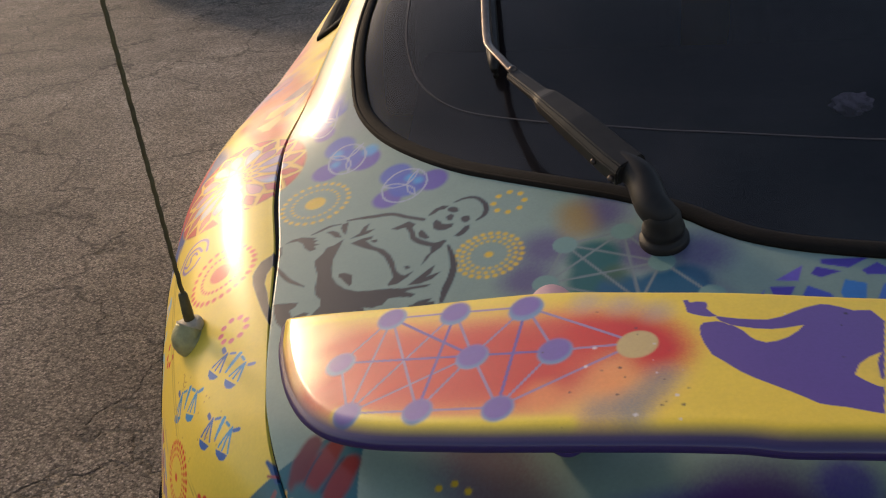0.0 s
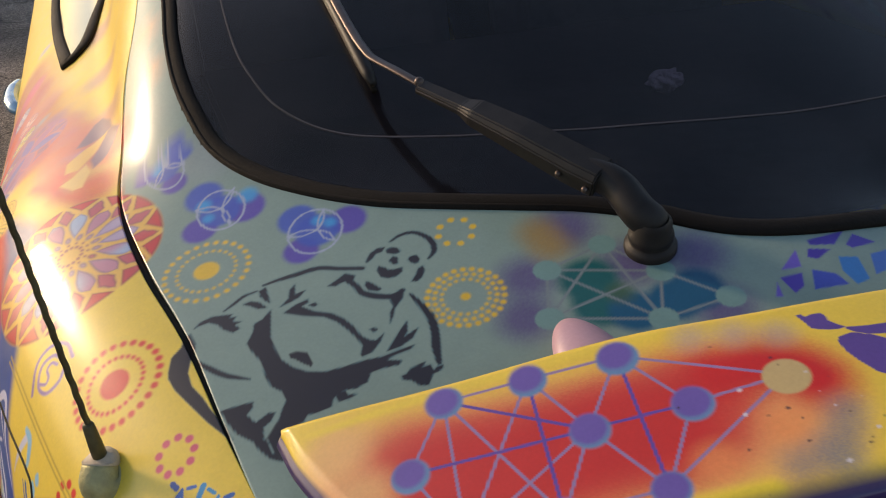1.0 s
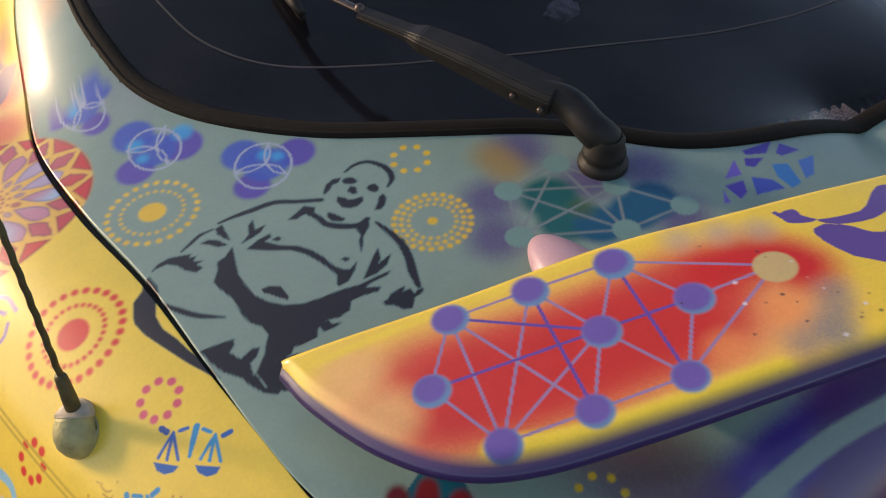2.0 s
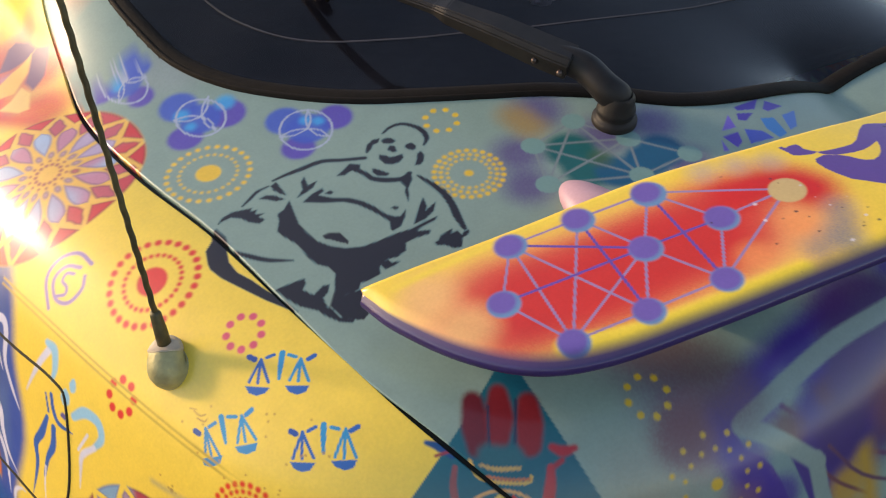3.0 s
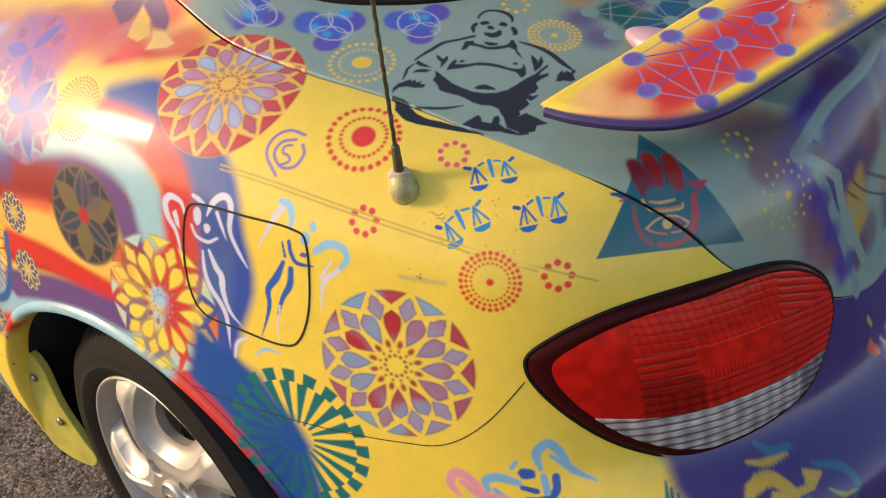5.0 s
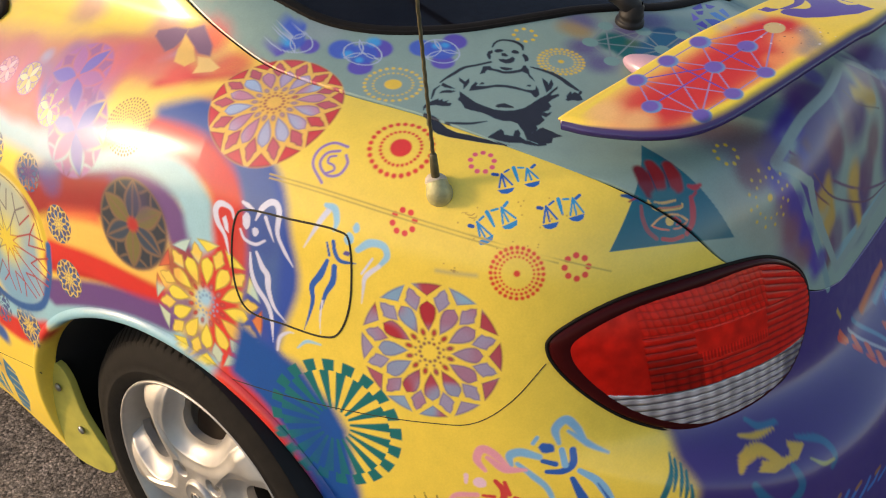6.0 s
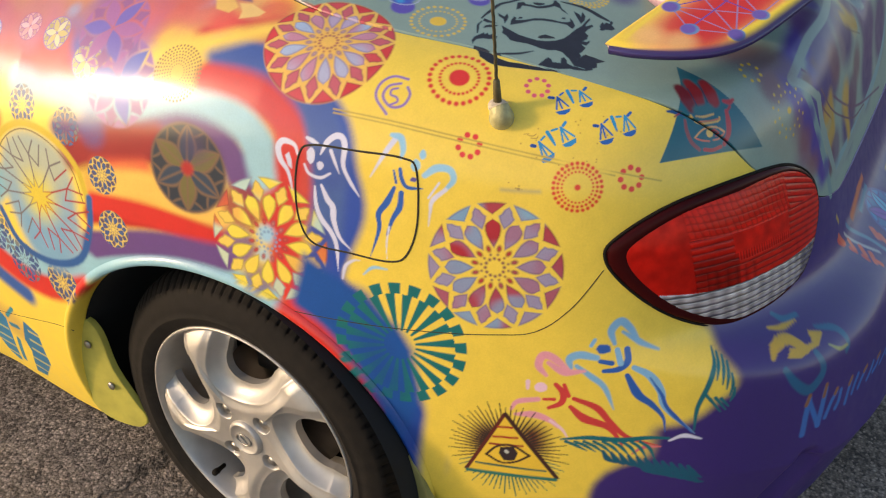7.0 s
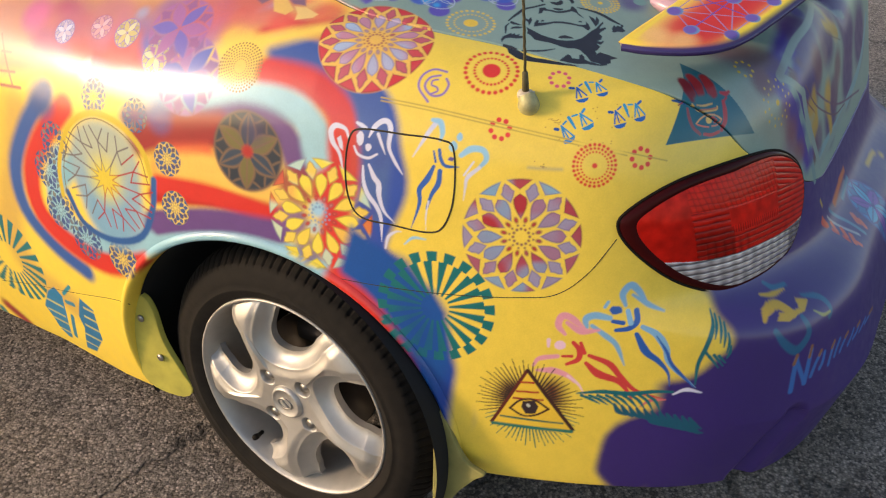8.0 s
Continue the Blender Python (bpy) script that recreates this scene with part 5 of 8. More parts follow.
strokes((-681, 367, 591), 152, 0,
    ((120, 172, 206), (0.034, 0.067, 0.074, 0.060, 0.027), 0.022, (-0.03, 0.27), (-0.03, 0.39), (0.06, 0.45), (0.12, 0.37), (0.17, 0.22)),
    ((120, 172, 206), (0.027, 0.054, 0.020), 0.022, (0.06, 0.35), (0.19, 0.20), (0.31, 0.10)),
    ((34, 88, 164), -1, 0.017, (-0.07, 0.23), (-0.08, 0.21), (-0.11, 0.21), (-0.14, 0.21), (-0.17, 0.22), (-0.18, 0.24), (-0.19, 0.27), (-0.17, 0.29), (-0.15, 0.30), (-0.12, 0.29), (-0.09, 0.28), (-0.07, 0.26)),
    ((120, 172, 206), 0.034, 0.017, (-0.22, 0.31), (-0.18, 0.35)),
    ((34, 88, 164), (0.040, 0.047), 0.011, (-0.18, 0.15), (-0.09, 0.11)),
    ((34, 88, 164), (0.054, 0.060, 0.054, 0.040), 0.011, (0.06, 0.19), (0.04, 0.09), (-0.05, 0.04), (-0.17, 0.05)),
    ((120, 172, 206), (0.047, 0.054), 0.011, (-0.02, 0.21), (-0.02, 0.09)),
    ((120, 172, 206), (0.034, 0.074, 0.074, 0.054), 0.022, (-0.43, 0.14), (-0.42, 0.23), (-0.33, 0.25), (-0.20, 0.19)),
    ((120, 172, 206), (0.040, 0.060, 0.047, 0.013), 0.022, (-0.38, 0.15), (-0.29, 0.03), (-0.20, -0.11), (-0.17, -0.35)),
    ((34, 88, 164), (0.047, 0.081, 0.060, 0.034, 0.010), 0.011, (0.01, -0.04), (0.06, -0.25), (0.15, -0.38), (0.22, -0.54), (0.21, -0.70)),
    ((120, 172, 206), (0.047, 0.081, 0.060, 0.040, 0.010), 0.011, (0.08, 0.02), (0.19, -0.09), (0.25, -0.26), (0.26, -0.45), (0.45, -0.79)),
    ((34, 88, 164), (0.013, 0.034, 0.040, 0.013), 0.011, (0.19, -0.11), (0.25, -0.30), (0.28, -0.47), (0.43, -0.77)),
    ((216, 214, 228), (0.020, 0.047, 0.017), 0.017, (0.23, -0.81), (0.36, -0.79), (0.50, -0.87)))
strokes((-721, 430, 539), 148, 0,
    ((226, 150, 164), (0.035, 0.070, 0.077, 0.070, 0.035), 0.023, (-0.08, 0.31), (-0.12, 0.42), (-0.06, 0.51), (0.02, 0.47), (0.12, 0.32)),
    ((226, 150, 164), (0.042, 0.077, 0.028), 0.023, (-0.03, 0.43), (0.08, 0.31), (0.25, 0.28)),
    ((232, 190, 206), -1, 0.017, (-0.10, 0.19), (-0.11, 0.16), (-0.14, 0.15), (-0.17, 0.15), (-0.19, 0.16), (-0.21, 0.18), (-0.21, 0.21), (-0.20, 0.23), (-0.17, 0.25), (-0.14, 0.25), (-0.12, 0.24), (-0.10, 0.21)),
    ((232, 190, 206), (0.028, 0.042), 0.017, (-0.27, 0.21), (-0.25, 0.28)),
    ((226, 150, 164), (0.028, 0.056, 0.049), 0.023, (-0.47, 0.02), (-0.39, 0.09), (-0.21, 0.08)),
    ((206, 62, 58), (0.028, 0.035), 0.011, (-0.16, 0.07), (-0.07, 0.05)),
    ((206, 62, 58), (0.042, 0.063, 0.056, 0.035), 0.011, (-0.02, 0.20), (0.02, 0.10), (-0.02, -0.00), (-0.14, -0.03)),
    ((206, 62, 58), (0.035, 0.042), 0.011, (0.05, 0.18), (0.06, 0.06)),
    ((226, 150, 164), (0.028, 0.077, 0.063, 0.035), 0.023, (-0.45, -0.04), (-0.28, -0.08), (-0.16, -0.17), (-0.11, -0.25)),
    ((232, 190, 206), (0.028, 0.028, 0.010), 0.017, (-0.16, -0.17), (-0.08, -0.29), (-0.05, -0.42)),
    ((206, 62, 58), (0.042, 0.091, 0.070, 0.042, 0.010), 0.011, (0.05, -0.06), (0.14, -0.21), (0.31, -0.34), (0.38, -0.49), (0.41, -0.64)),
    ((206, 62, 58), (0.042, 0.070, 0.056, 0.042, 0.010), 0.011, (0.10, 0.02), (0.27, -0.12), (0.35, -0.30), (0.47, -0.51), (0.72, -0.68)),
    ((216, 110, 112), (0.017, 0.042, 0.014), 0.017, (0.47, -0.71), (0.58, -0.66), (0.73, -0.69)))

# green wings
strokes((-694, 364, 471), 74, 0,
    ((0, 100, 108), (0.043, 0.101, 0.116, 0.101, 0.058), 0.024, (-0.87, 0.37), (-0.38, 0.30), (0.15, 0.12), (0.62, 0.05), (0.99, -0.06)),
    ((0, 100, 108), (0.065, 0.072, 0.022), 0.024, (-0.80, 0.30), (-0.65, 0.18), (-0.48, 0.01)),
    ((0, 100, 108), (0.065, 0.072, 0.022), 0.024, (-0.64, 0.26), (-0.49, 0.14), (-0.33, -0.05)),
    ((0, 100, 108), (0.065, 0.072, 0.022), 0.024, (-0.48, 0.23), (-0.33, 0.09), (-0.19, -0.11)),
    ((0, 100, 108), (0.065, 0.072, 0.022), 0.024, (-0.31, 0.19), (-0.17, 0.04), (-0.05, -0.17)),
    ((0, 100, 108), (0.065, 0.072, 0.022), 0.024, (-0.15, 0.15), (-0.02, -0.00), (0.10, -0.23)),
    ((0, 100, 108), (0.065, 0.072, 0.022), 0.024, (0.01, 0.12), (0.14, -0.05), (0.24, -0.29)),
    ((0, 100, 108), (0.065, 0.072, 0.022), 0.024, (0.17, 0.08), (0.30, -0.10), (0.38, -0.36)),
    ((0, 100, 108), (0.065, 0.072, 0.022), 0.024, (0.33, 0.04), (0.46, -0.15), (0.53, -0.43)),
    ((0, 100, 108), (0.065, 0.072, 0.022), 0.024, (0.49, -0.01), (0.62, -0.20), (0.67, -0.49)))
strokes((-664, 305, 434), 84, 0,
    ((8, 84, 106), (0.052, 0.111, 0.033), 0.032, (-0.80, 0.59), (-0.76, 0.42), (-0.65, 0.30)),
    ((8, 84, 106), (0.052, 0.111, 0.033), 0.032, (-0.68, 0.53), (-0.63, 0.36), (-0.53, 0.23)),
    ((8, 84, 106), (0.052, 0.111, 0.033), 0.032, (-0.55, 0.47), (-0.50, 0.29), (-0.40, 0.17)),
    ((8, 84, 106), (0.052, 0.111, 0.033), 0.032, (-0.43, 0.40), (-0.38, 0.23), (-0.28, 0.10)),
    ((8, 84, 106), (0.052, 0.111, 0.033), 0.032, (-0.30, 0.34), (-0.25, 0.16), (-0.15, 0.04)),
    ((8, 84, 106), (0.052, 0.111, 0.033), 0.032, (-0.18, 0.27), (-0.13, 0.10), (-0.02, -0.03)),
    ((8, 84, 106), (0.052, 0.111, 0.033), 0.032, (-0.05, 0.21), (-0.00, 0.03), (0.10, -0.10)),
    ((8, 84, 106), (0.052, 0.111, 0.033), 0.032, (0.07, 0.14), (0.13, -0.04), (0.23, -0.17)),
    ((8, 84, 106), (0.052, 0.111, 0.033), 0.032, (0.20, 0.07), (0.25, -0.11), (0.36, -0.24)),
    ((8, 84, 106), (0.052, 0.111, 0.033), 0.032, (0.33, 0.00), (0.38, -0.18), (0.49, -0.32)),
    ((8, 84, 106), (0.052, 0.111, 0.033), 0.032, (0.45, -0.07), (0.51, -0.25), (0.62, -0.39)),
    ((8, 84, 106), (0.052, 0.105, 0.033), 0.032, (-0.28, 0.20), (-0.22, 0.04), (-0.10, -0.08)),
    ((8, 84, 106), (0.052, 0.105, 0.033), 0.032, (-0.16, 0.13), (-0.10, -0.04), (0.02, -0.14)),
    ((8, 84, 106), (0.052, 0.105, 0.033), 0.032, (-0.03, 0.05), (0.03, -0.11), (0.14, -0.21)),
    ((8, 84, 106), (0.052, 0.105, 0.033), 0.032, (0.09, -0.02), (0.15, -0.19), (0.26, -0.28)),
    ((8, 84, 106), (0.052, 0.105, 0.033), 0.032, (0.22, -0.10), (0.28, -0.27), (0.38, -0.35)),
    ((8, 84, 106), (0.052, 0.105, 0.033), 0.032, (0.34, -0.18), (0.41, -0.35), (0.50, -0.43)),
    ((8, 84, 106), (0.052, 0.105, 0.033), 0.032, (0.47, -0.26), (0.53, -0.44), (0.63, -0.50)))
strokes((-616, 253, 544), 79, 0,
    ((0, 100, 108), (0.033, 0.078, 0.100, 0.100, 0.033), 0.028, (-0.55, -0.41), (-0.43, 0.02), (-0.21, 0.36), (0.00, 0.69), (0.05, 0.92)),
    ((0, 100, 108), (0.045, 0.072, 0.028), 0.028, (0.10, 0.83), (0.07, 0.67), (-0.03, 0.44)),
    ((0, 100, 108), (0.045, 0.072, 0.028), 0.028, (0.17, 0.75), (0.13, 0.57), (0.05, 0.33)),
    ((0, 100, 108), (0.045, 0.072, 0.028), 0.028, (0.22, 0.65), (0.18, 0.45), (0.10, 0.22)),
    ((0, 100, 108), (0.045, 0.072, 0.028), 0.028, (0.24, 0.45), (0.22, 0.26), (0.13, 0.08)),
    ((0, 100, 108), (0.045, 0.072, 0.028), 0.028, (0.24, 0.19), (0.19, 0.06), (0.12, -0.03)),
    ((0, 100, 108), (0.067, 0.028), 0.028, (-0.25, 0.22), (-0.13, -0.04)),
    ((0, 100, 108), (0.067, 0.028), 0.028, (-0.20, 0.12), (-0.07, -0.18)),
    ((0, 100, 108), (0.067, 0.028), 0.028, (-0.11, 0.12), (0.02, -0.17)),
    ((0, 100, 108), (0.067, 0.028), 0.028, (-0.02, 0.07), (0.08, -0.12)))

# pyramid with an eye and rays
rays = []
for i in range(64):
    a, long = 2 * np.pi * i / 64, 0.88 + 0.10 * (i % 2) + 0.03 * math.sin(i * 2.3)
    hue = (24, 104, 92) if 3.3 < a < 5.9 else (52, 40, 34)
    lean = (0.95 * math.cos(a) + 0.04 * math.sin(a), 1.02 * math.sin(a) - 0.14 * math.cos(a) - 0.04)
    rays.append((hue, (0.040, 0.020), 0.02, (0.42 * lean[0], 0.42 * lean[1]), (long * lean[0], long * lean[1])))
strokes((-754, 491, 449), 84, 0, ((92, 34, 28), 0.379, 0.42, (-0.23, 0.36), (-0.31, 0.25)), ((92, 34, 28), 0.379, 0.42, (0.48, 0.24), (0.46, 0.05)), *rays)
strokes((-754, 491, 449), 84, 0,
    ((232, 190, 60), -1, 0.02, (0.16, 0.77), (-0.81, -0.33), (0.66, -0.85)),
    ((96, 36, 28), 0.063, 0.02, (0.15, 0.72), (-0.78, -0.29)),
    ((60, 30, 26), 0.074, 0.02, (0.17, 0.72), (0.64, -0.73)),
    ((30, 110, 100), 0.074, 0.03, (-0.77, -0.33), (0.61, -0.78)),
    ((30, 90, 84), 0.042, 0.02, (-0.58, -0.18), (0.50, -0.56)),
    ((170, 50, 36), 0.042, 0.02, (-0.01, 0.50), (0.20, 0.44)),
    ((170, 50, 36), 0.042, 0.02, (-0.14, 0.32), (0.23, 0.22)),
    ((150, 46, 36), 0.042, 0.02, (-0.24, 0.18), (0.27, 0.04)),
    ((60, 34, 30), 0.042, 0.02, (-0.36, -0.03), (-0.13, 0.11), (0.12, 0.07), (0.33, -0.18)),
    ((60, 34, 30), 0.042, 0.02, (-0.36, -0.03), (-0.17, -0.24), (0.07, -0.27), (0.33, -0.18)),
    ((50, 36, 40), -1, 0.02, (-0.09, 0.08), (0.12, 0.06), (0.16, -0.09), (0.06, -0.24), (-0.11, -0.21), (-0.15, -0.04)),
    ((190, 190, 180), 0.063, 0.02, (-0.02, -0.02), (-0.01, -0.04)))

# curled letter and writing on the bumper
strokes((-498, 180, 585), 77, 0,
    ((14, 92, 128), (0.072, 0.144, 0.096), 0.060, (-0.22, 0.79), (-0.05, 0.58), (0.25, 0.51)),
    ((196, 158, 50), (0.060, 0.120, 0.036), 0.048, (-0.48, 0.64), (-0.23, 0.51), (0.14, 0.45)),
    ((196, 158, 50), (0.084, 0.204, 0.228, 0.204, 0.156), 0.048, (-0.82, 0.20), (-0.64, 0.33), (-0.34, 0.32), (-0.19, 0.12), (-0.13, -0.03)),
    ((196, 158, 50), -1, 0.036, (-0.57, 0.05), (-0.40, 0.15), (-0.14, 0.03), (0.10, -0.01), (0.20, 0.18), (0.47, 0.01), (0.19, -0.13), (-0.03, -0.10), (-0.32, -0.10)),
    ((14, 92, 128), (0.108, 0.144, 0.156, 0.156, 0.144, 0.108), 0.060, (-0.71, -0.09), (-0.59, -0.38), (-0.35, -0.65), (-0.08, -0.62), (0.07, -0.48), (0.03, -0.18)),
    ((14, 92, 128), (0.084, 0.144, 0.132, 0.084), 0.060, (0.43, 0.13), (0.80, -0.11), (0.90, -0.42), (0.76, -0.55)),
    ((150, 150, 90), (0.036, 0.072, 0.048), 0.048, (0.41, -0.24), (0.61, -0.43), (0.84, -0.47)))
strokes((-433, 114, 502), 172, 0,
    ((44, 104, 172), 0.052, 0.023, (-0.65, -0.13), (-0.61, 0.04), (-0.57, 0.18)),
    ((44, 104, 172), 0.046, 0.023, (-0.57, 0.16), (-0.53, 0.01), (-0.50, -0.11)),
    ((44, 104, 172), 0.052, 0.023, (-0.50, -0.11), (-0.44, 0.06), (-0.39, 0.19)),
    ((44, 104, 172), 0.040, 0.023, (-0.42, -0.08), (-0.34, 0.03), (-0.27, 0.09)),
    ((44, 104, 172), 0.040, 0.023, (-0.30, -0.06), (-0.25, -0.01), (-0.21, 0.07)),
    ((44, 104, 172), 0.040, 0.023, (-0.17, -0.09), (-0.11, 0.00), (-0.05, 0.08)),
    ((44, 104, 172), 0.037, 0.023, (-0.06, -0.06), (-0.01, 0.00), (0.06, 0.06)),
    ((44, 104, 172), 0.037, 0.023, (0.04, -0.07), (0.11, -0.02), (0.20, 0.03)),
    ((44, 104, 172), 0.035, 0.023, (0.20, -0.09), (0.28, -0.05), (0.35, -0.00)),
    ((44, 104, 172), 0.032, 0.023, (0.32, -0.09), (0.42, -0.07), (0.50, -0.02)),
    ((44, 104, 172), 0.029, 0.023, (0.48, -0.11), (0.58, -0.09), (0.69, -0.07)),
    ((44, 104, 172), 0.026, 0.023, (0.65, -0.12), (0.77, -0.12), (0.93, -0.14)),
    ((140, 92, 62), 0.037, 0.023, (-0.60, 0.14), (-0.56, 0.21)),
    ((140, 92, 62), 0.037, 0.023, (-0.42, 0.13), (-0.38, 0.22)),
    ((140, 92, 62), 0.037, 0.023, (-0.29, 0.08), (-0.26, 0.11)),
    ((140, 92, 62), 0.037, 0.023, (-0.09, 0.05), (-0.04, 0.09)),
    ((140, 92, 62), 0.037, 0.023, (0.16, 0.02), (0.22, 0.04)),
    ((140, 92, 62), 0.037, 0.023, (0.44, -0.02), (0.51, -0.01)),
    ((140, 92, 62), 0.037, 0.023, (0.82, -0.11), (0.99, -0.14)))

# little fort, ball and leaf curls beside the lamp
strokes((-194, 154, 607), 87, 0,
    ((196, 60, 50), 0.100, 0.04, (-1.06, 0.48), (-0.94, 0.37)),
    ((196, 60, 50), 0.100, 0.04, (-0.79, 0.19), (-0.74, 0.09)),
    ((196, 60, 50), 0.100, 0.04, (-0.69, -0.07), (-0.68, -0.17)),
    ((206, 80, 60), 0.100, 0.04, (-0.52, -0.35), (-0.49, -0.43)),
    ((206, 80, 60), 0.100, 0.04, (0.38, -0.06), (0.26, -0.26)),
    ((150, 150, 160), 0.075, 0.05, (-0.65, 0.42), (-0.19, -0.31)),
    ((120, 110, 130), 0.125, 0.10, (-0.29, 0.44), (0.78, 0.36), (1.79, 0.46)),
    ((190, 90, 60), 0.100, 0.07, (0.87, 0.55), (1.97, 0.57)),
    ((180, 150, 60), 0.062, 0.05, (-1.03, 0.87), (-0.85, 0.69)))
flower((-76, 124, 590), 63, -80, [(60, 150, 190), (40, 110, 170), (110, 70, 160)], ground=(50, 100, 170), line=(60, 40, 110))
strokes((-175, 169, 616), 88, 0,
    ((206, 84, 60), 0.113, 0.04, (-1.17, 0.32), (-1.07, 0.16)),
    ((206, 84, 60), 0.113, 0.04, (-0.85, 0.08), (-0.91, -0.07)),
    ((206, 84, 60), 0.113, 0.04, (-0.70, -0.16), (-0.81, -0.29)),
    ((206, 84, 60), 0.113, 0.04, (-0.65, -0.37), (-0.80, -0.50)),
    ((200, 90, 70), 0.113, 0.04, (0.13, -0.24), (-0.00, -0.40)),
    ((200, 90, 70), 0.113, 0.04, (0.15, -0.43), (0.07, -0.58)),
    ((70, 120, 150), 0.100, 0.07, (-0.60, 0.26), (-0.26, -0.21), (-0.17, -0.60)),
    ((196, 110, 70), 0.125, 0.10, (-0.18, 0.23), (0.50, 0.31), (1.48, 0.41)),
    ((60, 120, 150), 0.100, 0.10, (0.38, 0.10), (1.39, 0.20)))
band((190, 150, 60), 10, 8, (71, 158, 609), (139, 156, 608), (156, 140, 599))

# teal stencils of the skirt
strokes((-844, 1452, 309), 87, 0,
    ((40, 120, 160), -1, 0.04, (-0.49, 0.69), (-0.08, 0.81), (0.06, 0.56), (-0.27, 0.06), (-0.95, -0.77), (-1.32, -0.77), (-1.15, -0.11), (-1.16, 0.23)),
    ((30, 130, 150), 0.100, 0.04, (0.20, 0.64), (0.65, 0.84)),
    ((40, 120, 150), 0.129, 0.04, (0.11, 0.41), (0.37, 0.35)),
    ((40, 110, 150), -1, 0.04, (0.83, 0.55), (1.15, 0.24), (0.71, -0.62), (-0.10, -1.09), (-0.52, -1.02), (0.20, -0.31), (0.30, 0.03)),
    ((40, 120, 150), 0.129, 0.04, (-0.06, -0.01), (-0.67, -0.68)),
    ((228, 200, 80), 0.043, 0.03, (-0.83, 0.46), (-0.23, 0.24)),
    ((228, 200, 80), 0.043, 0.03, (-1.08, 0.15), (-0.46, -0.06)),
    ((228, 200, 80), 0.043, 0.03, (-1.15, -0.11), (-0.52, -0.32)),
    ((228, 200, 80), 0.043, 0.03, (-1.38, -0.41), (-0.74, -0.62)),
    ((228, 200, 80), 0.043, 0.03, (0.78, 0.30), (1.32, 0.09)),
    ((228, 200, 80), 0.043, 0.03, (0.58, 0.05), (1.14, -0.16)),
    ((228, 200, 80), 0.043, 0.03, (0.36, -0.21), (0.93, -0.42)),
    ((228, 200, 80), 0.043, 0.03, (0.04, -0.50), (0.63, -0.70)),
    ((228, 200, 80), 0.043, 0.03, (-0.28, -0.77), (0.33, -0.97)))
band((150, 50, 50), 36, 28, (-820, 1718, 226), (-810, 1679, 189), (-799, 1665, 156))
band((40, 120, 120), 23, 14, (-813, 1758, 200), (-787, 1751, 124), (-786, 1674, 121))

# second ring of cut-outs on the tailgate
strokes((-311, 526, 983), 76, 0,
    ((120, 132, 134), 0.028, 0.02, (-0.07, 0.57), (-0.67, 0.32)),
    ((120, 132, 134), 0.028, 0.02, (-0.07, 0.57), (0.40, 0.10)),
    ((120, 132, 134), 0.028, 0.02, (-0.07, 0.57), (-0.75, -0.32)),
    ((120, 132, 134), 0.028, 0.02, (-0.07, 0.57), (0.27, -0.50)),
    ((120, 132, 134), 0.028, 0.02, (-0.67, 0.32), (0.40, 0.10)),
    ((120, 132, 134), 0.028, 0.02, (-0.67, 0.32), (-0.75, -0.32)),
    ((120, 132, 134), 0.028, 0.02, (-0.67, 0.32), (0.27, -0.50)),
    ((120, 132, 134), 0.028, 0.02, (0.40, 0.10), (0.94, -0.34)),
    ((120, 132, 134), 0.028, 0.02, (0.40, 0.10), (-0.75, -0.32)),
    ((120, 132, 134), 0.028, 0.02, (0.40, 0.10), (0.27, -0.50)),
    ((120, 132, 134), 0.028, 0.02, (-0.75, -0.32), (0.27, -0.50)),
    ((120, 132, 134), 0.028, 0.02, (0.94, -0.34), (0.27, -0.50)),
    ((112, 148, 142), 0.267, 0.02, (-0.07, 0.57), (-0.06, 0.57)),
    ((112, 148, 142), 0.267, 0.02, (-0.67, 0.32), (-0.66, 0.31)),
    ((112, 148, 142), 0.267, 0.02, (0.40, 0.10), (0.41, 0.10)),
    ((112, 148, 142), 0.267, 0.02, (0.94, -0.34), (0.95, -0.34)),
    ((112, 148, 142), 0.267, 0.02, (-0.75, -0.32), (-0.74, -0.32)),
    ((112, 148, 142), 0.267, 0.02, (0.27, -0.50), (0.28, -0.50)))

# violet wheel of cut-outs
strokes((-159, 479, 992), 52, 0,
    ((70, 50, 160), -1, 0.03, (-0.12, 0.53), (0.58, 0.56), (0.23, 0.34), (-0.13, 0.43)),
    ((74, 56, 164), -1, 0.03, (0.68, 0.47), (0.92, 0.23), (0.45, 0.20), (0.40, 0.29)),
    ((70, 50, 160), -1, 0.03, (-0.22, 0.38), (0.10, 0.27), (-0.22, 0.15), (-0.34, 0.23)),
    ((110, 90, 190), -1, 0.03, (-0.86, 0.14), (-0.40, 0.42), (-0.55, 0.10)),
    ((80, 60, 170), -1, 0.03, (-0.97, 0.02), (-0.62, -0.00), (-0.76, -0.23), (-0.95, -0.30)),
    ((60, 80, 180), -1, 0.03, (-0.45, 0.00), (-0.18, -0.18), (-0.14, -0.41), (-0.67, -0.34)),
    ((40, 120, 190), -1, 0.03, (0.10, 0.10), (0.38, 0.02), (0.22, -0.41), (-0.03, -0.45), (-0.04, -0.15)),
    ((60, 110, 190), -1, 0.03, (0.62, 0.02), (1.06, 0.06), (0.62, -0.32), (0.38, -0.36)),
    ((110, 90, 190), -1, 0.03, (-1.05, -0.03), (-1.14, -0.28), (-1.24, -0.26)))

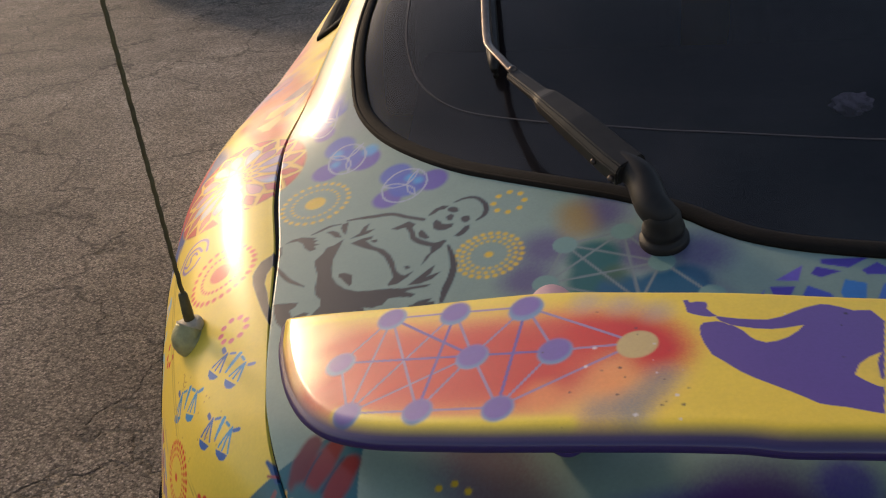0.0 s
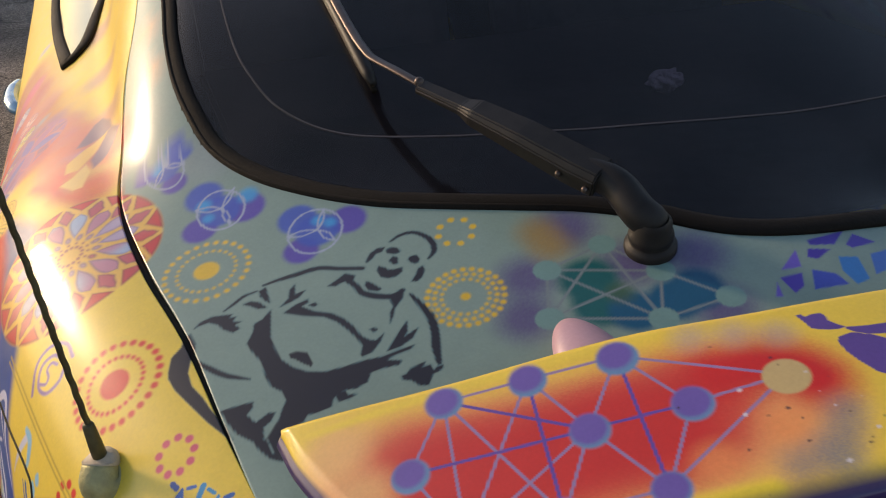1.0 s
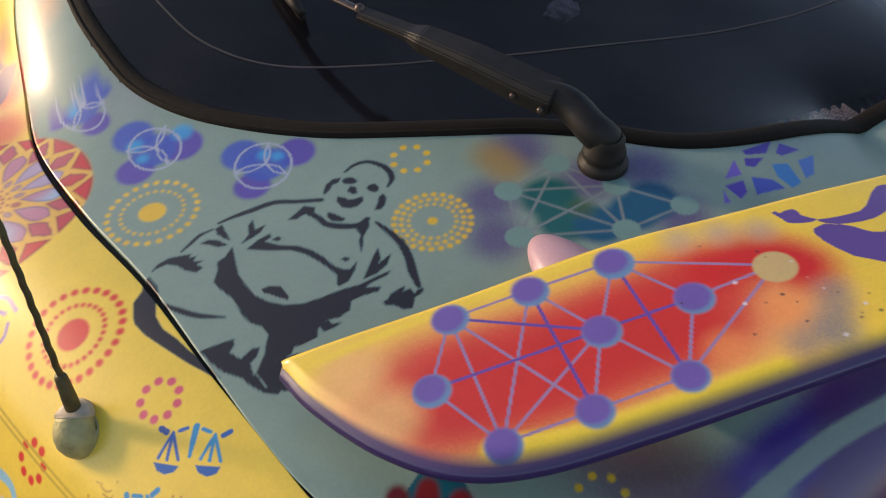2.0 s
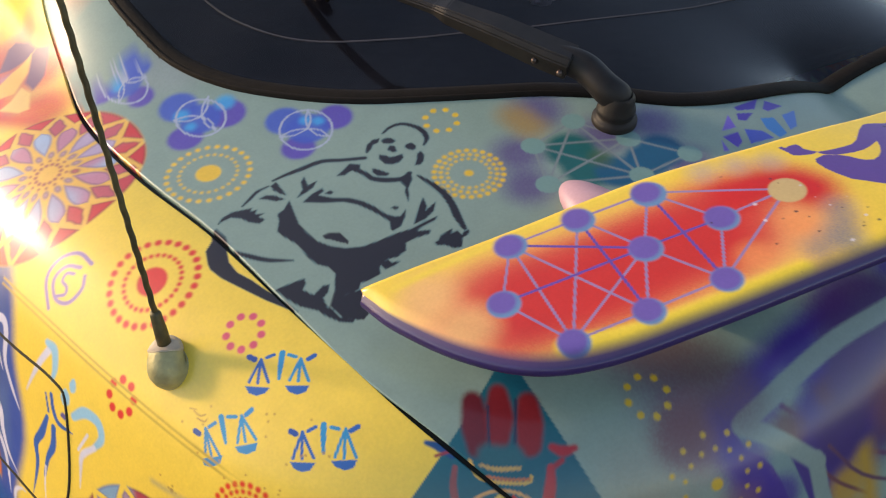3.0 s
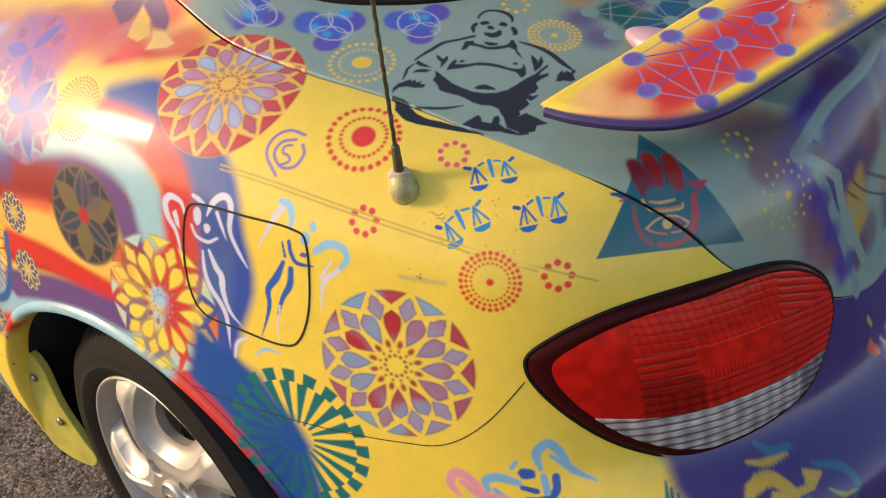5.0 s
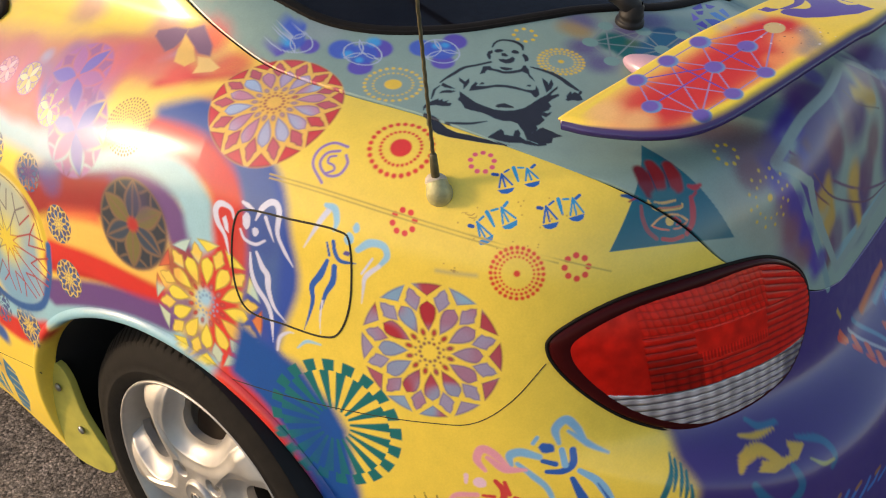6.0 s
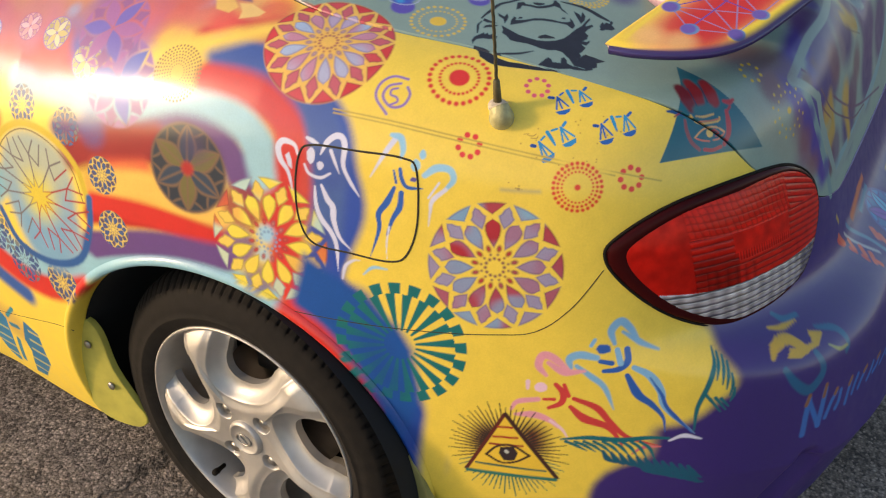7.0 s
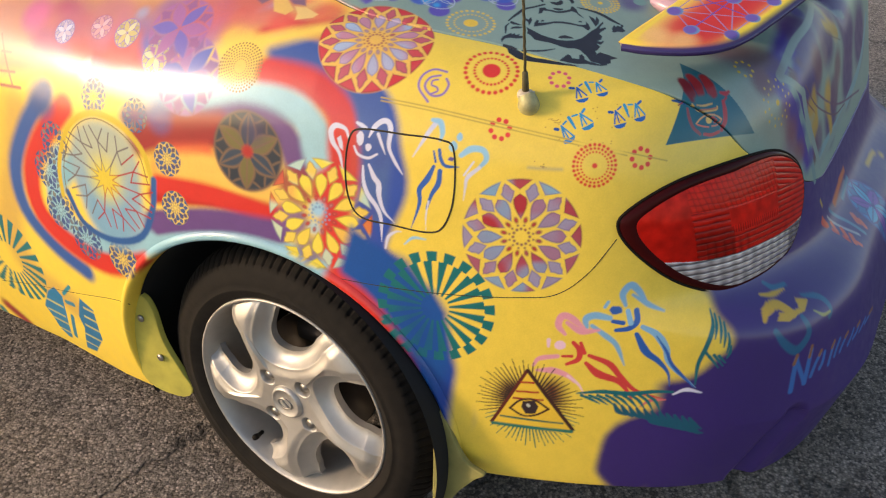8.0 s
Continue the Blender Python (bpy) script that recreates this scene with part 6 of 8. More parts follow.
# moulding line on the shoulder
band((188, 158, 62), 2, 2, (-755, 750, 890), (-739, 681, 885), (-715, 588, 874), (-686, 499, 861), (-646, 416, 844), (-617, 376, 832))
band((188, 158, 62), 2, 2, (-757, 749, 886), (-741, 680, 881), (-717, 587, 870), (-688, 498, 857), (-652, 422, 842))

# rust and scuffs
blob((120, 72, 34), 2, 2, (-709, 518, 823), 0.90)
blob((120, 72, 34), 1, 2, (-710, 521, 824), 0.80)
blob((120, 72, 34), 1, 2, (-708, 514, 823), 0.70)
blob((120, 72, 34), 1, 2, (-708, 518, 827), 0.60)
band((190, 168, 110), 4, 7, (-717, 536, 821), (-709, 517, 821), (-700, 495, 822))
band((176, 128, 56), 1, 1, (-683, 523, 882), (-681, 517, 881), (-678, 514, 883))
band((176, 128, 56), 1, 1, (-683, 518, 879), (-680, 512, 879), (-678, 511, 882))
band((176, 128, 56), 1, 1, (-684, 527, 882), (-681, 522, 883))
blob((180, 128, 56), 1, 1, (-690, 506, 860), 0.70)
blob((180, 128, 56), 1, 1, (-681, 489, 862), 0.70)
blob((180, 128, 56), 1, 1, (-648, 478, 896), 0.70)
blob((180, 128, 56), 1, 1, (-712, 530, 830), 0.70)
blob((180, 128, 56), 1, 1, (-681, 512, 877), 0.70)
blob((180, 128, 56), 1, 1, (-628, 429, 887), 0.70)
blob((180, 128, 56), 1, 1, (-641, 443, 883), 0.70)
blob((180, 128, 56), 1, 1, (-649, 474, 893), 0.70)
blob((180, 128, 56), 1, 1, (-665, 453, 858), 0.70)
blob((180, 128, 56), 1, 1, (-671, 468, 861), 0.70)
blob((180, 128, 56), 1, 1, (-644, 474, 897), 0.70)
blob((180, 128, 56), 1, 1, (-650, 448, 876), 0.70)
blob((180, 128, 56), 1, 1, (-673, 514, 888), 0.70)
blob((180, 128, 56), 1, 1, (-639, 441, 884), 0.70)
blob((180, 128, 56), 1, 1, (-658, 444, 860), 0.70)
blob((180, 128, 56), 1, 1, (-659, 444, 857), 0.70)
blob((180, 128, 56), 1, 1, (-682, 481, 853), 0.70)
blob((180, 128, 56), 1, 1, (-681, 472, 847), 0.70)
blob((180, 128, 56), 1, 1, (-628, 452, 901), 0.70)
blob((180, 128, 56), 1, 1, (-691, 527, 873), 0.70)
blob((180, 128, 56), 1, 1, (-630, 433, 888), 0.70)
blob((180, 128, 56), 1, 1, (-654, 469, 886), 0.70)

target = WING

# spoiler
band((222, 158, 96), 90, 40, (-535, 402, 979), (-477, 378, 995), (-405, 351, 1016), (-353, 332, 1031))
band((206, 84, 58), 79, 32, (-514, 393, 985), (-462, 372, 1000), (-405, 354, 1016), (-384, 350, 1023))
band((196, 44, 34), 63, 32, (-505, 387, 987), (-462, 369, 1000), (-418, 359, 1012), (-395, 349, 1019))
band((196, 34, 26), 37, 27, (-357, 360, 1032), (-338, 352, 1037), (-324, 340, 1041), (-321, 331, 1041))
blob((226, 176, 112), 19, 25, (-548, 438, 977), 0.80)
blob((226, 176, 112), 18, 24, (-543, 399, 976), 0.80)
blob((228, 140, 80), 11, 16, (-349, 315, 1031), 0.70)
blob((228, 140, 80), 11, 16, (-387, 316, 1019), 0.70)
band((228, 198, 70), 6, 6, (-558, 460, 976), (-483, 441, 998), (-403, 417, 1021), (-367, 406, 1032))
blob((170, 150, 146), 9, 18, (-354, 390, 1035), 0.60)
blob((170, 150, 146), 9, 18, (-334, 379, 1040), 0.60)
blob((170, 150, 146), 9, 17, (-316, 366, 1045), 0.60)
band((228, 200, 62), 13, 7, (-511, 346, 982), (-473, 324, 993), (-438, 310, 1003), (-376, 289, 1021))
blob((100, 112, 124), 9, 19, (-358, 293, 1027), 0.60)
blob((100, 112, 124), 9, 19, (-343, 293, 1031), 0.60)
blob((100, 112, 124), 9, 19, (-331, 297, 1036), 0.60)
blob((100, 112, 124), 9, 19, (-322, 307, 1039), 0.60)
blob((100, 112, 124), 9, 19, (-341, 284, 1031), 0.60)
band((70, 46, 130), 3, 3, (-537, 355, 975), (-509, 331, 982), (-472, 315, 992), (-406, 291, 1011), (-322, 263, 1036), (-249, 245, 1052))
strokes((-436, 371, 1008), 114, 0,
    ((140, 118, 160), 0.016, 0.006, (-0.67, 0.19), (-0.26, 0.33)),
    ((140, 118, 160), 0.016, 0.006, (-0.26, 0.33), (0.17, 0.47)),
    ((140, 118, 160), 0.016, 0.006, (-0.67, 0.19), (-0.74, -0.24)),
    ((140, 118, 160), 0.016, 0.006, (-0.67, 0.19), (-0.39, -0.56)),
    ((140, 118, 160), 0.016, 0.006, (-0.67, 0.19), (0.02, -0.42)),
    ((140, 118, 160), 0.016, 0.006, (-0.26, 0.33), (0.08, 0.03)),
    ((140, 118, 160), 0.016, 0.006, (-0.26, 0.33), (-0.39, -0.56)),
    ((140, 118, 160), 0.016, 0.006, (0.17, 0.47), (0.08, 0.03)),
    ((140, 118, 160), 0.016, 0.006, (0.17, 0.47), (0.53, 0.18)),
    ((140, 118, 160), 0.016, 0.006, (0.17, 0.47), (0.94, 0.34)),
    ((140, 118, 160), 0.016, 0.006, (-0.74, -0.24), (-0.39, -0.56)),
    ((140, 118, 160), 0.016, 0.006, (0.08, 0.03), (-0.39, -0.56)),
    ((140, 118, 160), 0.016, 0.006, (0.08, 0.03), (0.02, -0.42)),
    ((140, 118, 160), 0.016, 0.006, (0.08, 0.03), (0.45, -0.27)),
    ((140, 118, 160), 0.016, 0.006, (0.53, 0.18), (0.94, 0.34)),
    ((140, 118, 160), 0.016, 0.006, (0.53, 0.18), (0.45, -0.27)),
    ((140, 118, 160), 0.016, 0.006, (0.94, 0.34), (0.45, -0.27)),
    ((140, 118, 160), 0.016, 0.006, (-0.39, -0.56), (0.02, -0.42)),
    ((140, 118, 160), 0.016, 0.006, (0.02, -0.42), (0.45, -0.27)),
    ((92, 66, 152), 0.018, 0.006, (-0.67, 0.19), (0.08, 0.03)),
    ((92, 66, 152), 0.018, 0.006, (-0.26, 0.33), (0.02, -0.42)),
    ((92, 66, 152), 0.018, 0.006, (0.17, 0.47), (0.45, -0.27)),
    ((92, 66, 152), 0.018, 0.006, (-0.74, -0.24), (0.08, 0.03)),
    ((92, 66, 152), 0.018, 0.006, (0.08, 0.03), (0.53, 0.18)))
blob((92, 132, 172), 11, 3, (-484, 432, 997))
blob((104, 80, 160), 10, 5, (-485, 434, 997), 0.95)
blob((92, 132, 172), 11, 3, (-439, 417, 1010))
blob((104, 80, 160), 10, 5, (-439, 420, 1010), 0.95)
blob((92, 132, 172), 12, 3, (-392, 401, 1024))
blob((104, 80, 160), 10, 5, (-392, 404, 1024), 0.95)
blob((92, 132, 172), 11, 3, (-517, 397, 984))
blob((104, 80, 160), 9, 4, (-517, 399, 984), 0.95)
blob((92, 132, 172), 11, 3, (-427, 367, 1010))
blob((104, 80, 160), 10, 4, (-427, 369, 1010), 0.95)
blob((92, 132, 172), 11, 3, (-377, 351, 1025))
blob((104, 80, 160), 10, 4, (-377, 353, 1025), 0.95)
blob((188, 164, 112), 12, 2, (-331, 339, 1038))
blob((92, 132, 172), 10, 3, (-506, 344, 984))
blob((104, 80, 160), 9, 4, (-506, 346, 984), 0.95)
blob((92, 132, 172), 10, 3, (-460, 330, 997))
blob((104, 80, 160), 9, 4, (-460, 332, 997), 0.95)
blob((92, 132, 172), 10, 3, (-412, 315, 1011))
blob((104, 80, 160), 9, 4, (-412, 316, 1011), 0.95)
strokes((-260, 328, 1049), 77, 0,
    ((88, 64, 138), -1, 0.009, (-0.49, -0.08), (-0.48, -0.03), (-0.43, 0.00), (-0.40, 0.02), (-0.34, 0.02), (-0.27, 0.01), (-0.19, -0.02), (-0.12, -0.07), (-0.07, -0.09), (-0.00, -0.09), (0.06, -0.04), (0.11, 0.04), (0.14, 0.14), (0.15, 0.23), (0.11, 0.19), (0.05, 0.13), (-0.02, 0.08), (-0.12, 0.04), (-0.22, 0.02), (-0.31, 0.01), (-0.38, 0.03), (-0.43, 0.06), (-0.42, 0.08), (-0.35, 0.09), (-0.27, 0.11), (-0.18, 0.14), (-0.09, 0.18), (-0.02, 0.26), (0.03, 0.36), (0.08, 0.46), (0.15, 0.56), (0.21, 0.59), (0.29, 0.60), (0.37, 0.60), (0.47, 0.67), (0.59, 0.57), (0.87, -0.49), (0.78, -0.51), (0.67, -0.53), (0.57, -0.56), (0.51, -0.57), (0.42, -0.55), (0.32, -0.53), (0.19, -0.51), (0.07, -0.49), (-0.04, -0.46), (-0.18, -0.40), (-0.28, -0.36), (-0.38, -0.26), (-0.45, -0.17)),
    ((88, 64, 138), -1, 0.009, (-0.74, 0.18), (-0.71, 0.20), (-0.68, 0.17), (-0.64, 0.20), (-0.57, 0.22), (-0.54, 0.18), (-0.53, 0.14), (-0.47, 0.10), (-0.42, 0.08), (-0.47, 0.05), (-0.53, 0.04), (-0.60, 0.04), (-0.65, 0.05), (-0.68, 0.10)),
    ((228, 194, 76), -1, 0.009, (0.61, -0.18), (0.60, -0.05), (0.63, 0.07), (0.68, 0.17), (0.68, 0.08), (0.71, -0.03), (0.75, -0.13), (0.78, -0.15), (0.80, -0.22), (0.76, -0.23), (0.68, -0.21)))
specks = random.Random(5)
for i in range(90):
    a, b = specks.gauss(-300, 34), specks.gauss(318, 30)
    blob(specks.choice([(44, 38, 52), (60, 44, 50), (206, 200, 206)]), specks.choice([0.6, 0.8, 1.2]), 1, (a, b, min(1004 + 0.315 * (a + 450) + 0.072 * (b - 380), 1052)), 0.85)
target = SHELL


def SKIRT_Z(y):
    return np.interp(y, [1.236, 1.288, 1.475, 1.68, 2.7], [0.426, 0.417, 0.370, 0.314, 0.30])


def paint_shell(p, gate=False):
    y, z = p[:, 1], p[:, 2]
    if gate:
        c = np.tile(srgb(130, 153, 142), (len(p), 1))
    else:
        c = np.tile(srgb(234, 201, 76), (len(p), 1))
        tail = (smooth((0.335 - y) / 0.03) * smooth((0.775 - z) / 0.02))[:, None]
        c = c * (1 - tail) + srgb(54, 35, 106) * tail
    return spray_on(p, c, SHELL)


def paint_wing(p, under):
    c = np.tile(srgb(226, 194, 66), (len(p), 1))
    c = spray_on(p, c, WING)
    u = under[:, None]
    return c * (1 - u) + srgb(46, 32, 92) * u




def tinted(name, tint, ior):
    """Thin tinted glass: what lies behind shows through the tint, and the surface mirrors what is round it."""
    m = bpy.data.materials.new(name)
    m.use_nodes = True
    n, ln = m.node_tree.nodes, m.node_tree.links
    n.remove(n["Principled BSDF"])
    clear, gloss, mix, bend = n.new("ShaderNodeBsdfTransparent"), n.new("ShaderNodeBsdfGlossy"), n.new("ShaderNodeMixShader"), n.new("ShaderNodeFresnel")
    dust, at, span, film, grey = n.new("ShaderNodeTexNoise"), n.new("ShaderNodeTexCoord"), n.new("ShaderNodeMapRange"), n.new("ShaderNodeMixShader"), n.new("ShaderNodeBsdfDiffuse")
    haze, both = n.new("ShaderNodeBsdfGlossy"), n.new("ShaderNodeMixShader")
    clear.inputs[0].default_value, gloss.inputs["Roughness"].default_value, bend.inputs[0].default_value = (*tint, 1), 0.035, ior
    grey.inputs[0].default_value = (0.30, 0.26, 0.25, 1)
    haze.inputs[0].default_value, haze.inputs["Roughness"].default_value, both.inputs[0].default_value = (0.75, 0.70, 0.68, 1), 0.42, 0.6
    dust.inputs["Scale"].default_value, dust.inputs["Detail"].default_value, dust.inputs["Roughness"].default_value = 9, 8, 0.65
    span.inputs["From Min"].default_value, span.inputs["From Max"].default_value = 0.4, 0.75
    span.inputs["To Min"].default_value, span.inputs["To Max"].default_value = 0.012, 0.045
    ln.new(at.outputs["Object"], dust.inputs["Vector"]), ln.new(dust.outputs["Fac"], span.inputs["Value"])
    ln.new(bend.outputs[0], mix.inputs[0]), ln.new(clear.outputs[0], mix.inputs[1]), ln.new(gloss.outputs[0], mix.inputs[2])
    ln.new(span.outputs[0], film.inputs[0]), ln.new(mix.outputs[0], film.inputs[1]), ln.new(grey.outputs[0], both.inputs[1]), ln.new(haze.outputs[0], both.inputs[2]), ln.new(both.outputs[0], film.inputs[2])
    ln.new(film.outputs[0], n["Material Output"].inputs["Surface"])
    return m


GLASS = tinted("tinted_glass", (0.42, 0.375, 0.42), 1.365)
SIDE_GLASS = material("side_glass", (0.011, 0.009, 0.0095), 0.06, vary=0.25, rough_vary=0.03, specular=0.5)
LINE = material("heater_print", (0.075, 0.068, 0.075), 0.8, specular=0.1)
LAMP_FRAME = material("lamp_frame", (0.040, 0.0035, 0.0035), 0.22, vary=0.2, scale=40, specular=0.09)
RED_LENS = material("red_lens", (1, 1, 1), 0.2, coat=0.05, coat_rough=0.03, vary=0.25, scale=90, specular=0.12, attribute=True)
CLEAR_LENS = material("clear_lens", (1, 1, 1), 0.16, metal=0.45, coat=0.5, coat_rough=0.05, vary=0.3, scale=80, attribute=True)
MAST = material("aerial_mast", (0.085, 0.070, 0.030), 0.5, metal=0.3, vary=0.5, scale=200)
ROD = material("bare_rod", (0.10, 0.075, 0.065), 0.38, metal=0.7, vary=0.4, scale=120)
HANDLE = material("blue_handle", (0.10, 0.25, 0.42), 0.12, metal=0.4, coat=0.8, coat_rough=0.04)
LEAF = material("dry_leaf", (0.16, 0.085, 0.035), 0.8, vary=0.4)

# ---- ground ----
g = np.unique(np.r_[np.linspace(-1, 1, 41) ** 3 * 300, np.linspace(-4, 6, 160)])
gx, gy = np.meshgrid(g, g, indexing="ij")
gz = np.array([0.006 * noise.noise(Vector((a * 1.3, b * 1.3, 0))) if abs(a) < 6 and abs(b) < 7 else 0.0 for a, b in zip(gx.ravel(), gy.ravel())]) - 0.004
tagged(mesh_object("ground", np.stack([gx.ravel(), gy.ravel(), gz], 1), quads(len(g), len(g)), ASPHALT), "rough grey asphalt car park with worn patches", "ground", kind="structure")

# ---- the car ----
car = thing("car", "small coupe covered in bright stencilled spray paint, parked", "car")

# outline of the tailgate gap, from the roof down to the lamp and along the tail
GAP = [(-0.46, 2.7, 1.28), (-0.48, 1.9, 1.26), (-0.545, 1.45, 1.18), (-0.594, 1.161, 1.084), (-0.625, 1.04, 1.021), (-0.641, 0.925, 0.983), (-0.648, 0.84, 0.966),
       (-0.635, 0.734, 0.954), (-0.615, 0.632, 0.945), (-0.603, 0.534, 0.934), (-0.59, 0.446, 0.922), (-0.568, 0.382, 0.9), (-0.541, 0.336, 0.869),
       (-0.503, 0.292, 0.821), (-0.44, 0.255, 0.78), (-0.38, 0.235, 0.745), (-0.30, 0.21, 0.715), (-0.15, 0.20, 0.70), (0.42, 0.195, 0.70)]
gap = curve(GAP, 400)
CX, CY, CZ, TURN = -0.42, 0.62, 0.78, 0.4


def columns(ys, az, xs):
    """Origins and level ways of the rays that meet flank, corner and tail."""
    o = np.vstack([np.c_[np.full(len(ys), CX), ys], np.tile((CX, CY), (len(az), 1)), np.c_[xs, np.full(len(xs), CY)]])
    a = np.r_[np.zeros(len(ys)), az, np.full(len(xs), np.pi / 2)]
    return np.c_[o, np.full(len(o), CZ)], np.c_[-np.cos(a), -np.sin(a), np.zeros(len(a))], np.r_[2.7 - ys, 2.7 - CY + az * TURN, 2.7 - CY + np.pi / 2 * TURN + xs - CX]


def along(p):
    """The column and the slope at which points of the shell lie."""
    x, y, z = p.T
    az = np.clip(np.arctan2(CY - y, CX - x), 0, np.pi / 2)
    u = np.where(y > CY, 2.7 - y, np.where(x > CX, 2.7 - CY + np.pi / 2 * TURN + x - CX, 2.7 - CY + az * TURN))
    level = np.where(y > CY, CX - x, np.where(x > CX, CY - y, np.hypot(x - CX, y - CY)))
    return u, np.arctan2(z - CZ, level)


def flank_grid(ys, az, xs, rows):
    o, h, u = columns(ys, az, xs)
    gu, gp = along(gap)
    order = np.argsort(gu)
    top = np.interp(u, gu[order], gp[order]) - 0.0011 / 0.3
    foot = np.interp(u, [0, 1.35, 1.42, 1.95, 2.1, 3.0, 3.6], [0.18, 0.19, 0.20, 0.27, 0.285, 0.29, 0.29])
    lo, hi = np.full(len(u), -1.3), np.zeros(len(u))
    up = np.array([0, 0, 1.0])
    for _ in range(18):
        mid = (lo + hi) / 2
        z = onto(o, h * np.cos(mid)[:, None] + up * np.sin(mid)[:, None])[:, 2]
        lo, hi = np.where(z < foot, mid, lo), np.where(z < foot, hi, mid)
    t = np.linspace(0, 1, rows)[:, None]
    phi = (lo * (1 - t) + top * t).ravel()
    oo, hh = np.tile(o, (rows, 1)), np.tile(h, (rows, 1))
    p = onto(oo, hh * np.cos(phi)[:, None] + up * np.sin(phi)[:, None])
    # both rims turn inwards
    n = normal(p.reshape(rows, -1, 3)[[0, -1]].reshape(-1, 3)).reshape(2, -1, 3)
    g = p.reshape(rows, -1, 3)
    g = np.concatenate([(g[0] - n[0] * 0.02)[None], g, (g[-1] - n[1] * 0.012)[None]])
    return g.reshape(-1, 3), quads(rows + 2, len(u))


def inside(px, py, line):
    x0, y0 = line.T
    x1, y1 = np.roll(x0, -1), np.roll(y0, -1)
    hit = np.zeros(len(px), bool)
    for a, b, c2, d in zip(x0, y0, x1, y1):
        if b != d:
            hit ^= ((b > py) != (d > py)) & (px < (c2 - a) * (py - b) / (d - b) + a)
    return hit


ARCH_Y, ARCH_Z, ARCH_R = 0.935, 0.300, 0.337
fine = 0.0014
ys = np.r_[np.linspace(2.7, 1.62, 150, endpoint=False), np.arange(1.62, CY, -fine)]
az = np.linspace(0, np.pi / 2, 440)
xs = np.r_[np.arange(CX + fine, 0.0, fine), np.linspace(0.0, 0.42, 25)]
v, f = flank_grid(ys, az, xs, 580)
for line, wide, deep in (([(-0.524, 0.136, 0.414), (-0.545, 0.161, 0.362), (-0.566, 0.190, 0.290)], 0.030, 0.016),):
    dist = to_line(v, np.array(line))
    v = v - normal(v) * (deep * smooth(1 - dist / wide))[:, None]
c = v[f].mean(1)
open_arch = ((c[:, 1] - ARCH_Y) ** 2 + (c[:, 2] - ARCH_Z) ** 2 < ARCH_R ** 2) & (c[:, 0] < -0.5)
f, c = f[~open_arch], c[~open_arch]
bumper_top = np.interp(c[:, 1], [0.38, 0.411, 0.439, 0.475, 0.522, 0.616, 0.80], [0.80, 0.728, 0.676, 0.642, 0.631, 0.622, 0.613])
is_bumper = (c[:, 1] < 0.80) & (c[:, 2] < bumper_top) | (c[:, 1] < 0.38)
door = curve([(0.785, 0.834), (0.768, 0.847), (0.655, 0.846), (0.636, 0.833), (0.628, 0.768), (0.637, 0.725), (0.658, 0.713), (0.758, 0.720), (0.779, 0.745), (0.788, 0.79)], 80, True)
is_door = inside(c[:, 1], c[:, 2], door) & (c[:, 0] < -0.6)
is_skirt = (c[:, 1] > 1.1) & (c[:, 2] < SKIRT_Z(c[:, 1]))
tone = paint_shell(v)
for name, mask, label in (("quarter_panel", ~is_bumper & ~is_skirt & ~is_door, "rear side panel with yellow, red and blue sprayed stencils"),
                          ("bumper", is_bumper, "yellow and purple sprayed rear bumper"), ("side_skirt", is_skirt, "yellow side skirt with teal stencils"), ("fuel_door", is_door, "fuel door sprayed with a white and blue stencil")):
    pv, pf, pc = used(v, f[mask], tone)
    mesh_object(name, pv, pf, PAINT, car, label, colours=pc)

# ---- tailgate ----
WINDOW = [(-0.49, 1.78), (-0.540, 1.40), (-0.566, 1.12), (-0.576, 1.03), (-0.578, 0.96), (-0.572, 0.90), (-0.560, 0.845), (-0.531, 0.79), (-0.490, 0.741), (-0.445, 0.70), (-0.396, 0.667), (-0.347, 0.637), (-0.298, 0.607), (-0.253, 0.570), (-0.232, 0.548), (-0.205, 0.528), (-0.165, 0.514), (-0.11, 0.509), (0.0, 0.512)]
pane_line = curve(WINDOW + [(-a, b) for a, b in WINDOW[-2::-1]] + [(0.25, 1.84), (-0.25, 1.84)], 400, True)


yy = np.r_[np.linspace(1.95, 0.86, 60, endpoint=False), np.arange(0.86, 0.50, -fine)]
th = np.linspace(np.pi / 2, radians(-3), 300)
PIVOT = np.array([0.50, 0.72])
w = np.r_[-yy, -0.50 + (np.pi / 2 - th) * 0.3]
gw = np.where(gap[:, 1] > 0.5, -gap[:, 1], -0.50 + (np.pi / 2 - np.arctan2(gap[:, 2] - PIVOT[1], PIVOT[0] - gap[:, 1])) * 0.3)
left = np.interp(w, gw, gap[:, 0]) + 0.0013
s = np.r_[np.linspace(0, 1, 400, endpoint=False), np.linspace(1, 2, 60)]
tx = np.where(s[None] < 1, left[:, None] * (1 - s[None]), -left[:, None] * (s[None] - 1))
oy = np.repeat(np.r_[yy, np.full(len(th), PIVOT[0])], len(s))
oz = np.repeat(np.r_[np.full(len(yy), 0.5), np.full(len(th), PIVOT[1])], len(s))
ang = np.repeat(np.r_[np.full(len(yy), np.pi / 2), th], len(s))
p = onto(np.c_[tx.ravel(), oy, oz], np.c_[np.zeros(len(ang)), -np.cos(ang), np.sin(ang)])
grid = p.reshape(len(w), len(s), 3)
n = normal(grid[:, 0])
grid = np.concatenate([(grid[:, 0] - n * 0.012)[:, None], grid], 1)
n = normal(grid[-1])
grid = np.concatenate([grid, (grid[-1] - n * 0.012)[None]], 0)
